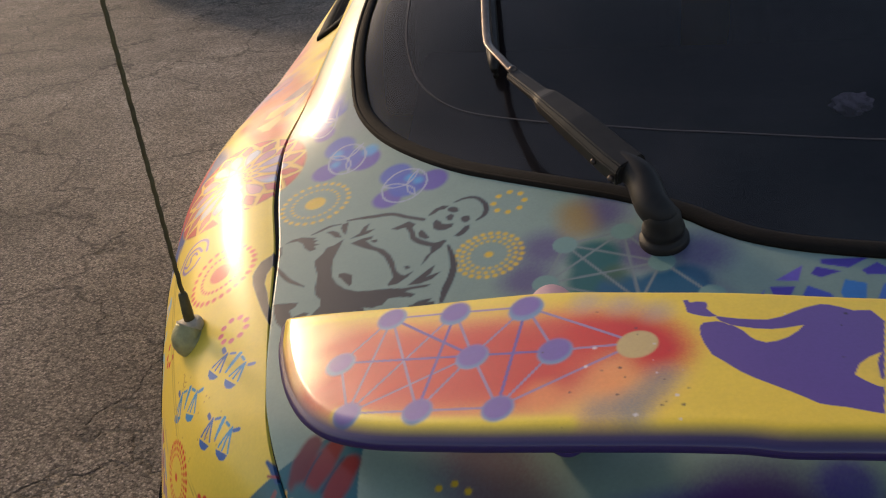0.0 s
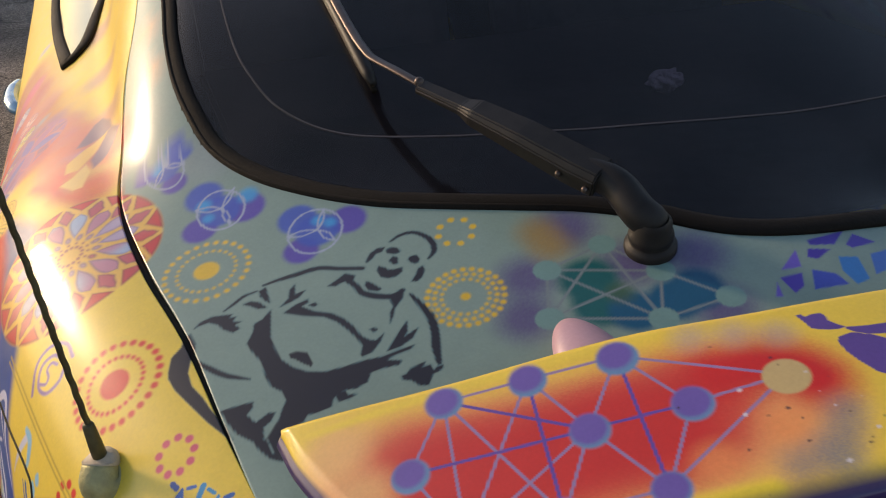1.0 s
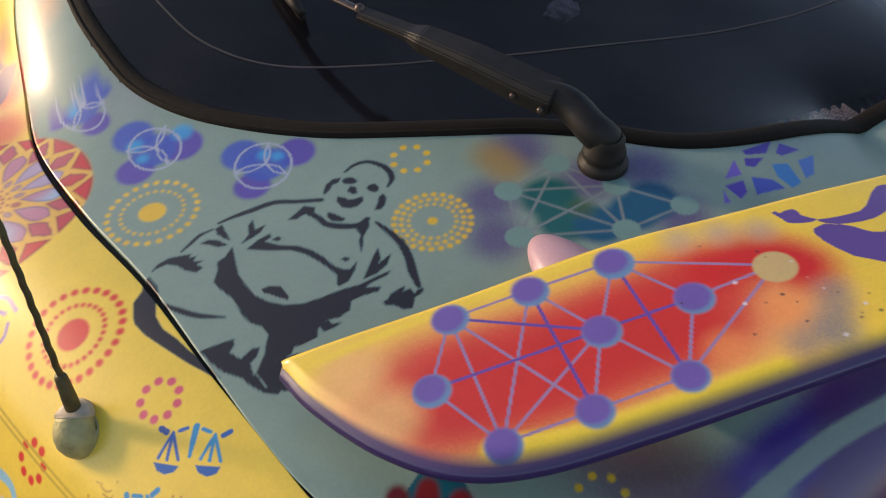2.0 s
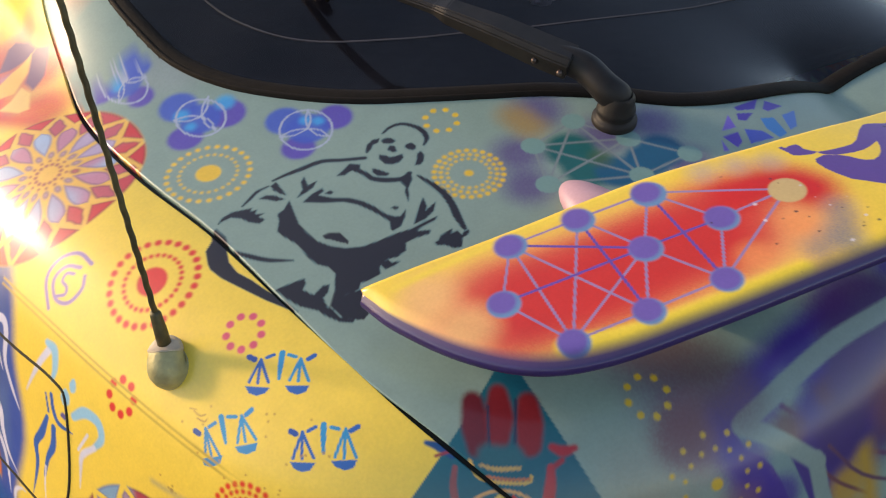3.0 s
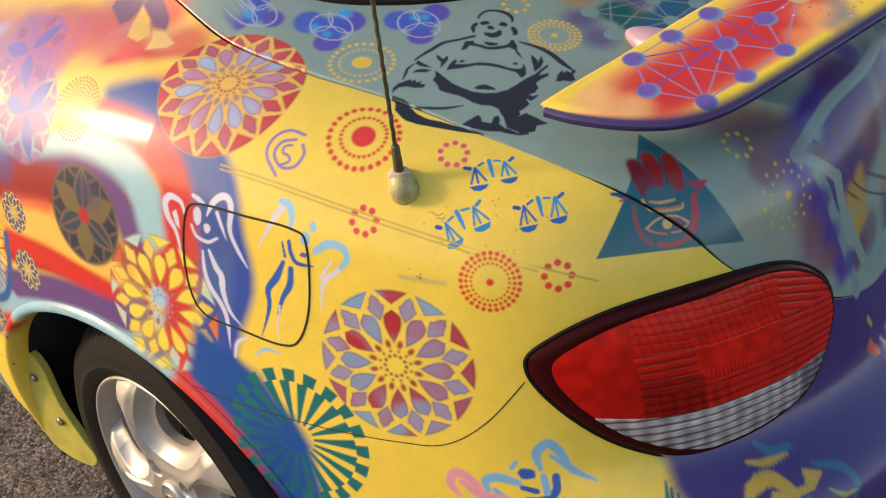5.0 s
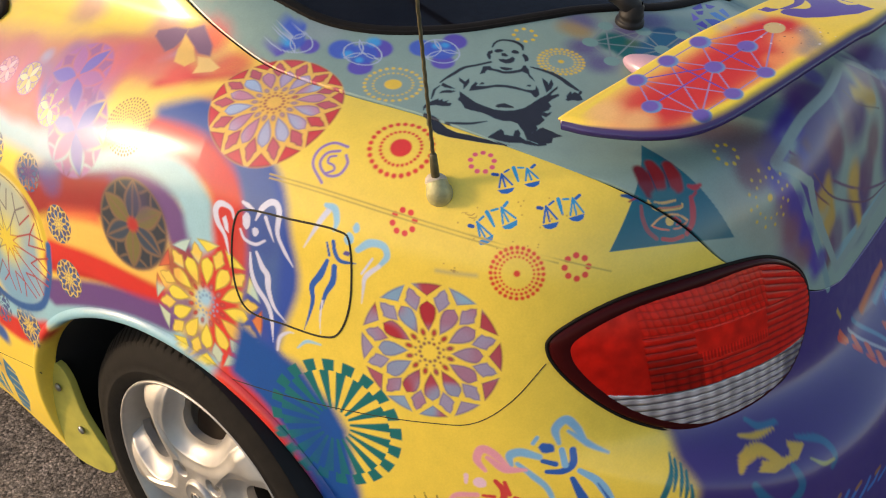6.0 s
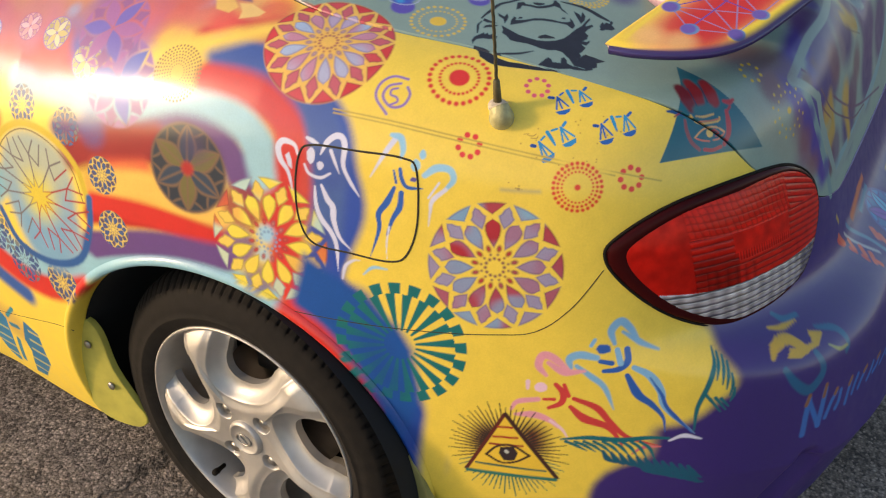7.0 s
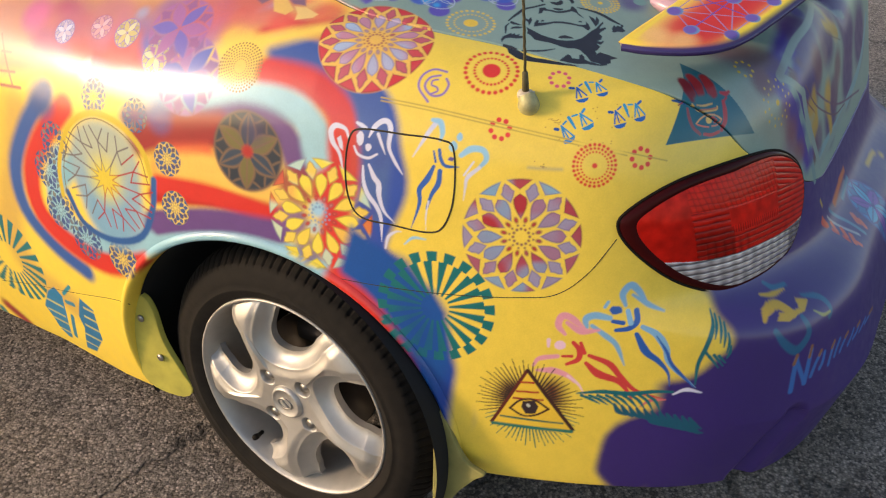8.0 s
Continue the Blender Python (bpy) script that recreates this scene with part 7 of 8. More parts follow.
v, f = grid.reshape(-1, 3), quads(*grid.shape[:2])[:, ::-1]
c = v[f].mean(1)
glazed = inside(c[:, 0], c[:, 1], pane_line) & (c[:, 2] > 0.9)
pv, pf = used(v, f[~glazed])
gate = mesh_object("tailgate", pv, pf, PAINT, car, "grey-green tailgate with stencilled figures and rings", colours=paint_shell(pv, True))


def settle(px, py):
    """Height of the shell over points of the plan."""
    return onto(np.c_[px, py, np.full(len(px), 0.5)], np.tile((0, 0, 1.0), (len(px), 1)))


window = new("rear_window")
window.parent = car
tagged(window, "dark tinted rear window in a black rubber seal")
ring = settle(*pane_line.T)
gx, gy = np.meshgrid(np.linspace(-0.6, 0.6, 90), np.linspace(0.5, 1.86, 90), indexing="ij")
gv = settle(gx.ravel(), gy.ravel()) - (0, 0, 0.004)
gf = quads(90, 90)
gc = gv[gf].mean(1)
gv, gf = used(gv, gf[inside(gc[:, 0], gc[:, 1], pane_line)])
mesh_object("pane", gv, gf[:, ::-1] if np.cross(gv[gf[0, 1]] - gv[gf[0, 0]], gv[gf[0, 2]] - gv[gf[0, 0]])[2] < 0 else gf, GLASS, window, "dark tinted glass")
toward = ring.mean(0) - ring
toward /= np.linalg.norm(toward, axis=1)[:, None]
sweep("seal", ring + toward * 0.0075 + normal(ring) * 0.001, 0.0095, RUBBER, window, "black rubber window seal", sides=10, closed=True, up=normal(ring), flat=0.40)
sweep("seal_lip", ring + toward * 0.002 + normal(ring) * 0.001, 0.0028, RUBBER, window, sides=6, closed=True, up=normal(ring))
HALF = [(-0.46, 1.78), (-0.495, 1.25), (-0.511, 1.0), (-0.503, 0.905), (-0.482, 0.845), (-0.44, 0.793), (-0.367, 0.748), (-0.306, 0.720), (-0.225, 0.686), (-0.125, 0.661), (0.0, 0.652)]
inner = curve(HALF + [(-a, b) for a, b in HALF[-2::-1]], 260)
ip = settle(*inner.T)
sweep("heater_line", ip + (0, 0, -0.0036), 0.0012, LINE, window, "faint grey border line on the glass", sides=6, up=normal(ip), flat=0.3)

# dark gap under the tailgate edge
core = np.c_[np.maximum(gap[:, 0], CX), np.maximum(gap[:, 1], CY), np.full(len(gap), CZ)]
way = gap - core
on = onto(core, way / np.linalg.norm(way, axis=1)[:, None])
seat_line = np.where(gap[:, 1:2] < 1.2, on, gap)
sweep("gap_seal", seat_line - normal(seat_line) * 0.0066, 0.0038, DARK, car, "dark gap round the tailgate", sides=6, up=normal(seat_line))

# ---- cabin behind the glass ----
bm = bmesh.new()
bmesh.ops.create_cube(bm, size=1, matrix=Matrix.LocRotScale((0, 1.02, 0.915), None, (1.04, 0.72, 0.02)))
bmesh.ops.bevel(bm, geom=bm.edges[:], offset=0.006, segments=2, affect="EDGES")
part("luggage_cover", bm, FABRIC, car, "dark luggage cover behind the seats")
lat, lon = np.meshgrid(np.linspace(0, np.pi, 22), np.linspace(0, 2 * np.pi, 34, endpoint=False), indexing="ij")
ball = np.stack([np.sin(lat) * np.cos(lon), np.sin(lat) * np.sin(lon), np.cos(lat)], -1).reshape(-1, 3)
rough = np.array([1 + 0.40 * noise.noise(Vector(p) * 2.2) + 0.12 * noise.noise(Vector(p) * 5.0) for p in ball])
mesh_object("crumpled_tissue", ball * rough[:, None] * (0.024, 0.018, 0.014) + (0.059, 1.022, 0.938), quads(22, 34, True), TISSUE, car, "crumpled white tissue on the luggage cover", smooth=False)

# ---- joints in the panels ----
def lay(points, n=80, closed=False, out=0.0):
    """A smooth line laid on the shell through points near it."""
    q = curve(points, n, closed)
    core = np.stack([np.full(len(q), CX), np.maximum(q[:, 1], CY), np.full(len(q), CZ)], 1)
    d = q - core
    p = onto(core, d / np.linalg.norm(d, axis=1)[:, None])
    return p + normal(p) * out


FUEL = [(-0.785, 0.785, 0.834), (-0.779, 0.768, 0.847), (-0.765, 0.71, 0.8475), (-0.750, 0.655, 0.846), (-0.748, 0.636, 0.833), (-0.760, 0.628, 0.768), (-0.772, 0.637, 0.725), (-0.780, 0.658, 0.713), (-0.792, 0.71, 0.716), (-0.803, 0.758, 0.720), (-0.805, 0.779, 0.745), (-0.797, 0.788, 0.79)]
door_line = lay(FUEL, 120, True, -0.0003)
sweep("fuel_door_gap", door_line, 0.0015, GAP_DARK, car, "dark gap round the fuel door", sides=6, closed=True, up=normal(door_line))
BUMPER_LINE = [(-0.828, 0.799, 0.615), (-0.783, 0.616, 0.622), (-0.749, 0.522, 0.631), (-0.728, 0.475, 0.641), (-0.706, 0.439, 0.675), (-0.678, 0.412, 0.727)]
line = lay(BUMPER_LINE, 80, False, -0.0004)
sweep("bumper_gap", line, 0.0009, GAP_DARK, car, "thin gap between bumper and side panel", sides=6, up=normal(line))
line = lay([(-0.865, 1.24, 0.426), (-0.863, 1.30, 0.417), (-0.85, 1.475, 0.37), (-0.839, 1.68, 0.314)], 60, False, -0.0006)
sweep("skirt_gap", line, 0.0009, GAP_DARK, car, "thin gap above the side skirt", sides=6, up=normal(line))

# ---- wheel arch ----
a = np.radians(np.linspace(-14, 202, 300))
section = [(0.0135, 0.0006, 0.0), (0.011, 0.0035, 0.0), (0.006, 0.0058, 0.0), (0.001, 0.0052, 0.0), (-0.002, 0.002, 0.0), (-0.003, -0.006, 0.0), (-0.003, -0.030, 0.0)]
rows = []
for dr, outward, _ in section:
    r = ARCH_R + dr
    y, z = ARCH_Y - r * np.cos(a), ARCH_Z + r * np.sin(a)
    base = onto(np.c_[np.full(len(a), -0.3), y, z], np.tile((-1.0, 0, 0), (len(a), 1)))
    rows.append(base - np.c_[np.full(len(a), outward), np.zeros(len(a)), np.zeros(len(a))])
v = np.concatenate(rows)
keep = np.array(rows)[0][:, 2] > 0.24
f = quads(len(section), len(a))
f = f[keep[f % len(a)].all(1)]
v, f = used(v, f)
mesh_object("arch_lip", v, f, PAINT, car, "rolled wheel-arch lip, sprayed like the side", colours=paint_shell(v))
t = np.radians(np.linspace(-22, 202, 90))
house = [(-0.838, 0.3325), (-0.50, 0.345), (-0.495, 0.335), (-0.495, 0.0)]
v = np.array([(x, ARCH_Y - r * np.cos(b), max(ARCH_Z + r * np.sin(b), 0.20)) for x, r in house for b in t])
mesh_object("wheel_housing", v, quads(4, 90), DARK, car, "black wheel housing")


def slab(name, outline, depth, mat, parent, label="", out=(0, 0, 1.0), bevel=0.002):
    """A plate with the given outline (3D points), pushed back by depth and bevelled."""
    bm = bmesh.new()
    vs = [bm.verts.new(p) for p in outline]
    face = bm.faces.new(vs)
    ex = bmesh.ops.extrude_face_region(bm, geom=[face])
    bmesh.ops.translate(bm, verts=[g for g in ex["geom"] if isinstance(g, bmesh.types.BMVert)], vec=Vector(out) * -depth)
    if bevel:
        bmesh.ops.bevel(bm, geom=bm.edges[:], offset=bevel, segments=2, affect="EDGES", profile=0.6)
    return part(name, bm, mat, parent, label, smooth=False)


q = curve([(1.262, 0.425), (1.279, 0.352), (1.276, 0.265), (1.25, 0.215), (1.19, 0.20), (1.168, 0.225), (1.185, 0.262), (1.212, 0.33), (1.222, 0.40), (1.238, 0.43)], 48, True)
liner = slab("front_liner", [(-0.850 + 0.30 * (1.28 - y), y, z) for y, z in q], 0.012, YELLOW, car, "dull yellow plastic liner in front of the wheel", out=(-1, 0, 0))
for y, z in ((1.247, 0.379), (1.222, 0.292)):
    bm = bmesh.new()
    bmesh.ops.create_uvsphere(bm, u_segments=20, v_segments=10, radius=0.008, matrix=Matrix.LocRotScale((-0.852 + 0.30 * (1.28 - y), y, z), None, (0.5, 1, 1)))
    part("screw", bm, STEEL, liner, "dull steel screw")
q = curve([(0.630, 0.411), (0.611, 0.399), (0.596, 0.368), (0.583, 0.344), (0.564, 0.323), (0.535, 0.316), (0.551, 0.299), (0.578, 0.261), (0.590, 0.239), (0.612, 0.200), (0.630, 0.200), (0.631, 0.300)], 56, True)
slab("mud_flap", [(-0.803, y, z) for y, z in q], 0.010, FLAP, car, "dull olive mud flap behind the wheel", out=(-1, 0, 0), bevel=0.003)

# ---- tail lamp ----
LAMP = np.array([-0.568, 0.308, 0.744])
lr, lu, ln_ = axes(LAMP, 0)
lamp_line = curve([(-0.155, 0.030), (-0.136, 0.056), (-0.047, 0.074), (0.09, 0.061), (0.17, 0.036), (0.227, -0.013), (0.233, -0.071), (0.174, -0.133), (0.059, -0.138), (-0.006, -0.123), (-0.078, -0.077), (-0.130, -0.020)], 560, True)
lamp_mid = np.array([0.045, -0.025])


def on_lamp(uv, lift):
    """Points of the shell under lamp coordinates, lifted along the lamp's way out."""
    q = LAMP + uv[:, :1] * lr + uv[:, 1:] * lu
    core = LAMP - ln_ * 0.30 + (q - LAMP) * 0.25
    d = q - core
    SHELF[0] = 0.56
    p = onto(core, d / np.linalg.norm(d, axis=1)[:, None])
    p = p + normal(p) * np.asarray(lift)[:, None]
    SHELF[0] = 0.60
    return p


def lamp_ring(steps, lo, hi):
    s = np.asarray(steps)[:, None]
    return (lamp_mid + (lamp_line - lamp_mid)[None] * (lo * (1 - s) + hi * s * np.ones(len(lamp_line)))[..., None]).reshape(-1, 2)


tail = new("tail_light")
tail.parent = car
tagged(tail, "red and clear tail lamp in a dark frame")
out_way = lamp_line - lamp_mid
turn_at = np.arctan2(out_way[:, 1], out_way[:, 0])
INNER = 0.89 - 0.012 * np.clip(-np.cos(turn_at), 0, 1) + 0.065 * np.clip(np.cos(turn_at), 0, 1) + 0.01 * np.clip(-np.sin(turn_at), 0, 1) - 0.05 * np.clip(np.sin(turn_at), 0, 1)
k = np.repeat(np.array([0.0052, 0.0054, 0.0055, 0.0054, 0.0052, 0.0048, 0.0043, 0.0036, 0.0024, 0.0]), len(lamp_line))
mesh_object("lamp_frame", on_lamp(lamp_ring(np.linspace(0, 1, 10), INNER, 1.0), k), quads(10, len(lamp_line), True)[:, ::-1], LAMP_FRAME, tail, "dark maroon lamp border")
gasket = on_lamp(lamp_line * 1.004, np.full(len(lamp_line), 0.001))
sweep("gasket", gasket, 0.0020, RUBBER, tail, "black lamp gasket", sides=8, closed=True, up=normal(gasket))
radii = np.linspace(0.0, 1.0, 150)
uv = lamp_ring(radii, 0.0, INNER + 0.003)
split = np.interp(uv[:, 0], [-0.102, -0.046, 0.032, 0.12, 0.22], [-0.036, -0.052, -0.070, -0.084, -0.098])
u_, v_ = uv.T
tilt = v_ - split
wave = lambda x: np.abs(np.sin(x))
mottle = np.array([noise.noise(Vector((a * 60, b * 60, 0))) for a, b in uv])
# prisms of the lens, zone by zone: height from 0 in the grooves to 1
sag = tilt + 0.35 * (u_ - 0.05) ** 2
flutes = wave(sag * 330 + 0.25 * mottle) ** 0.6
chips = np.clip(1.7 * wave(u_ * 330 + 70 * tilt + 0.9 * mottle) * wave(tilt * 330 + 0.6 * mottle), 0, 1)
prism = flutes
top_zone = (tilt > 0.074) & (u_ > -0.045) & (u_ < 0.13)
prism = np.where(top_zone, 0.45 + 0.55 * chips ** 0.5, prism)
prism = np.where((tilt > 0.074) & (u_ >= 0.13), wave(sag * 330 + 60 * (u_ - 0.13)) ** 0.6, prism)
prism = np.where((u_ > 0.015) & (u_ < 0.125) & (tilt > 0.040) & (tilt < 0.074), 0.8 + 0.12 * mottle, prism)
prism = np.where((u_ > 0.02) & (u_ < 0.125) & (tilt > 0.034) & (tilt <= 0.046), 0.75 + 0.25 * np.sin(u_ * 1300), prism)
prism = np.where((tilt > 0.0) & (tilt < 0.026) & (u_ > -0.03) & (u_ < 0.05), flutes * (0.55 + 0.45 * wave(u_ * 210)), prism)
prism = np.where((u_ < -0.045) & (tilt > 0.0), 0.72 + 0.22 * mottle, prism)
prism = np.where(tilt < 0, flutes * (0.9 + 0.1 * np.sin(u_ * 300)), prism)
tall = np.where(tilt < 0, 0.0016, np.where(u_ < -0.045, 0.0004, np.where(top_zone, 0.0005, 0.0009)))
dome = 0.0048 + 0.008 * (1 - np.repeat(radii, len(lamp_line)) ** 2)
v = on_lamp(uv, dome + tall * prism)
# groove shade from refraction, and the housing's dim zones, painted into the lens colour
groove_red, crest_red = np.array((0.06, 0.002, 0.002)), np.array((0.66, 0.013, 0.006))
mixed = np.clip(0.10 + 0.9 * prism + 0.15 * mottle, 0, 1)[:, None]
zone_shade = np.where((u_ > -0.045) & (u_ < 0.02) & (tilt < 0.045), 0.62, 1.0) * np.where((u_ > 0.015) & (u_ < 0.125) & (tilt > 0.040) & (tilt < 0.082), 1.25, 1.0)
red_tone = (groove_red + (crest_red - groove_red) * mixed) * zone_shade[:, None]
# clear lens: the same groove shade in its colour, dimmer at the right end
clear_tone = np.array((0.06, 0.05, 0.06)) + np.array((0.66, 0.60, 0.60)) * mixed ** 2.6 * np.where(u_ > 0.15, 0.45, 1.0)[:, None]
f = quads(150, len(lamp_line), True)[:, ::-1]
clear = (tilt[f].mean(1) < 0)
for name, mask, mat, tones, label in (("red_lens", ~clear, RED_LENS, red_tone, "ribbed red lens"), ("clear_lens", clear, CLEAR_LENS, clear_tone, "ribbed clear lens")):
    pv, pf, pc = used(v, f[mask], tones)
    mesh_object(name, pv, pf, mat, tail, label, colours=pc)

# ---- spoiler ----
FRONT = curve([(-0.572, 0.480), (-0.48, 0.448), (-0.39, 0.42), (-0.30, 0.385), (-0.19, 0.366), (0.0, 0.36)], 640)
BACK = curve([(-0.573, 0.474), (-0.568, 0.44), (-0.552, 0.391), (-0.528, 0.352), (-0.494, 0.327), (-0.438, 0.305), (-0.376, 0.284), (-0.297, 0.258), (-0.235, 0.243), (0.0, 0.22)], 640)


def wing_top(x, y):
    x = -np.abs(x)
    rise = 1.004 + 0.315 * (x + 0.45) + 0.072 * (y - 0.38) - 0.6 * np.minimum(x + 0.52, 0) ** 2
    return -smax(-rise, np.full_like(rise, -1.052), 0.02)


FRONT = np.vstack([FRONT, FRONT[-2::-2] * (-1, 1)])
BACK = np.vstack([BACK, BACK[-2::-2] * (-1, 1)])
k = np.linspace(0, 1, 170)
k = k + 0.10 * np.sin(4 * np.pi * k) / (2 * np.pi)
top = FRONT[:, None] * (1 - k[None, :, None]) + BACK[:, None] * k[None, :, None]
chord = np.linalg.norm(FRONT - BACK, axis=1)[:, None]
front_gap, back_gap = k[None] * chord, (1 - k[None]) * chord
lip = 0.003 * np.clip(1 - front_gap / 0.006, 0, 1) ** 2 + 0.004 * np.clip(1 - back_gap / 0.010, 0, 1) ** 2
upper = np.dstack([top, wing_top(top[..., 0], top[..., 1]) - lip])
way = np.gradient(BACK, axis=0)
way = np.stack([way[:, 1], -way[:, 0]], 1) / np.linalg.norm(way, axis=1)[:, None]
way *= np.sign(((BACK - FRONT.mean(0)) * way).sum(1))[:, None]
bz = upper[:, -1, 2]
side = [np.c_[BACK + way * o, bz - d] for o, d in ((0.0016, 0.0010), (0.0030, 0.0028), (0.0036, 0.0048), (0.0032, 0.0070), (0.0020, 0.0090), (0.0, 0.0105))]
deep = 0.005 + 0.006 * np.clip(back_gap / 0.004, 0, 1) ** 0 * np.clip(front_gap / 0.05, 0, 1) ** 0.7
lower = np.dstack([top, wing_top(top[..., 0], top[..., 1]) - deep])[:, -3::-3]
loop = np.concatenate([upper, np.stack(side, 1), lower], 1)
m, q = loop.shape[:2]
v, f = loop.reshape(-1, 3), quads(m, q, True)
under = np.tile(np.r_[np.clip((k - 0.945) / 0.055, 0, 1) ** 1.2 * 0.95, [0.97, 1.0], np.ones(q - len(k) - 2)], m)
spoiler = mesh_object("spoiler", v, f, PAINT, car, "yellow and red rear spoiler with a violet node stencil", colours=paint_wing(v, under))
for sx, i in ((-1, 0), (1, -1)):
    ends = loop[i]
    mesh_object("end_cap", np.vstack([ends, ends.mean(0)]), np.array([(j, (j + 1) % q, q) for j in range(q)]), PAINT, spoiler, colours=paint_wing(np.vstack([ends, ends.mean(0)]), np.r_[under[:q], 0.5]))
lat, lon = np.meshgrid(np.linspace(0, np.pi, 40), np.linspace(0, 2 * np.pi, 48, endpoint=False), indexing="ij")
for sx in (-1, 1):
    ball = np.stack([np.sin(lat) * np.cos(lon), np.cos(lat), np.sin(lat) * np.sin(lon)], -1).reshape(-1, 3)
    foot = ball * (0.029, 0.082, 0.019) + (0.368 * sx, 0.424, 0.964)
    foot[:, 2] += 0.15 * (foot[:, 1] - 0.42)
    fade = smooth((foot[:, 1] - 0.34) / 0.08)[:, None]
    mesh_object("spoiler_foot", foot, quads(40, 48, True), PAINT, spoiler, "lilac rounded spoiler foot, purple at the back", colours=srgb(54, 35, 106) * (1 - fade) + srgb(186, 150, 160) * fade)

# ---- wheel ----
WX, WY, WZ = -0.80, 0.93, 0.297
wheel = new("wheel")
wheel.parent, wheel.location = car, (WX, WY, WZ)
tagged(wheel, "silver five-spoke alloy wheel with a black tyre")
prof = np.array([(0.20, 0.203), (0.198, 0.25), (0.175, 0.284), (0.16, 0.2925), (0.13, 0.296), (0.125, 0.289), (0.118, 0.289), (0.113, 0.2965), (0.075, 0.2965), (0.070, 0.289), (0.063, 0.289), (0.058, 0.2955), (0.04, 0.2940), (0.028, 0.2920), (0.017, 0.2880), (0.008, 0.2810),
                 (-0.001, 0.2735), (-0.0035, 0.2725), (-0.008, 0.2640), (-0.0145, 0.2520), (-0.0165, 0.2400), (-0.0160, 0.2300), (-0.0172, 0.2290), (-0.0165, 0.2270), (-0.0125, 0.2185), (-0.0085, 0.2125), (-0.0080, 0.2115), (-0.006, 0.2085), (0.004, 0.204)])
n = 900
t = np.linspace(0, 2 * np.pi, n, endpoint=False)
r = np.repeat(prof[:, 1:], n, 1)
slot = ((t * 96 / (2 * np.pi)) % 1 < 0.22).astype(float)
for i in range(11, 17):
    r[i] -= slot * (0.0065 if i < 15 else 0.003)
v = np.stack([np.repeat(prof[:, 0], n), (r * np.cos(t)).ravel(), (r * np.sin(t)).ravel()], 1)
tyre = mesh_object("tyre", v, quads(len(prof), n, True), TYRE, wheel, "black tyre with a blocked tread edge")
rim = lathe("rim", [(0.004, 0.2035), (-0.0035, 0.2075), (-0.0075, 0.2068), (-0.0085, 0.2045), (-0.0065, 0.2020), (-0.001, 0.1995), (0.006, 0.1975), (0.030, 0.190), (0.12, 0.183), (0.17, 0.186)], ALLOY, wheel, "silver alloy rim barrel", 160)

FIRST = radians(87)


def hole(yy, zz):
    """Distance to the nearest of the five windows between the spokes (below zero inside)."""
    r, t = np.hypot(yy, zz), np.arctan2(zz, -yy)
    k = (t - FIRST + np.pi / 5 + 20 * np.pi) % (2 * np.pi / 5) - np.pi / 5
    along_r, across = r * np.cos(k + 2.2 * (r - 0.15)), r * np.sin(k + 2.2 * (r - 0.15))
    wide = np.interp(along_r, [0.08, 0.10, 0.12, 0.15, 0.18, 0.20], [0.012, 0.028, 0.040, 0.050, 0.057, 0.060])
    side = np.abs(across) - wide
    inner = np.hypot((along_r - 0.148) * 0.98, across) - 0.047
    return np.where(along_r < 0.148, inner, np.maximum(side + 0.003, -1)), k, r


rr = np.linspace(0.030, 0.1985, 100)
n = 720
t = np.linspace(0, 2 * np.pi, n, endpoint=False)
yy, zz = (-rr[:, None] * np.cos(t)).ravel(), (rr[:, None] * np.sin(t)).ravel()
d, k, r = hole(yy, zz)
first = d
for _ in range(4):
    e = 1e-4
    gy, gz = (hole(yy + e, zz)[0] - d) / e, (hole(yy, zz + e)[0] - d) / e
    g2 = np.maximum(gy ** 2 + gz ** 2, 0.2)
    near = (d < 0.0003) & (d > -0.0035)
    yy, zz = yy - np.where(near, d * gy / g2, 0), zz - np.where(near, d * gz / g2, 0)
    d, k, r = hole(yy, zz)
dish = np.clip(1 - np.clip(d, 0, 1) / 0.027, 0, 1)
dish = (1 - (1 - dish) ** 2.2) * 0.023 * np.clip((r - 0.050) / 0.03, 0, 1)
crown = -0.004 - 0.010 * np.exp(-((r - 0.12) / 0.05) ** 2) + 0.012 * np.clip((r - 0.17) / 0.03, 0, 1) ** 2
depth = crown + dish - 0.006 * smooth((d - 0.027) / 0.020)
lugs = np.radians(np.array([137, 50, -37, -130]))
for b in lugs:
    q = np.hypot(yy + 0.0572 * np.cos(b), zz - 0.0572 * np.sin(b))
    depth = depth + 0.020 * smooth((0.0165 - q) / 0.004)
v = np.stack([depth, yy, zz], 1)
f = quads(len(rr), n, True)
f = f[((d[f] > -0.0006).sum(1) >= 4) & ((first[f] > 0).sum(1) >= 1)]
v, f = used(v, f)
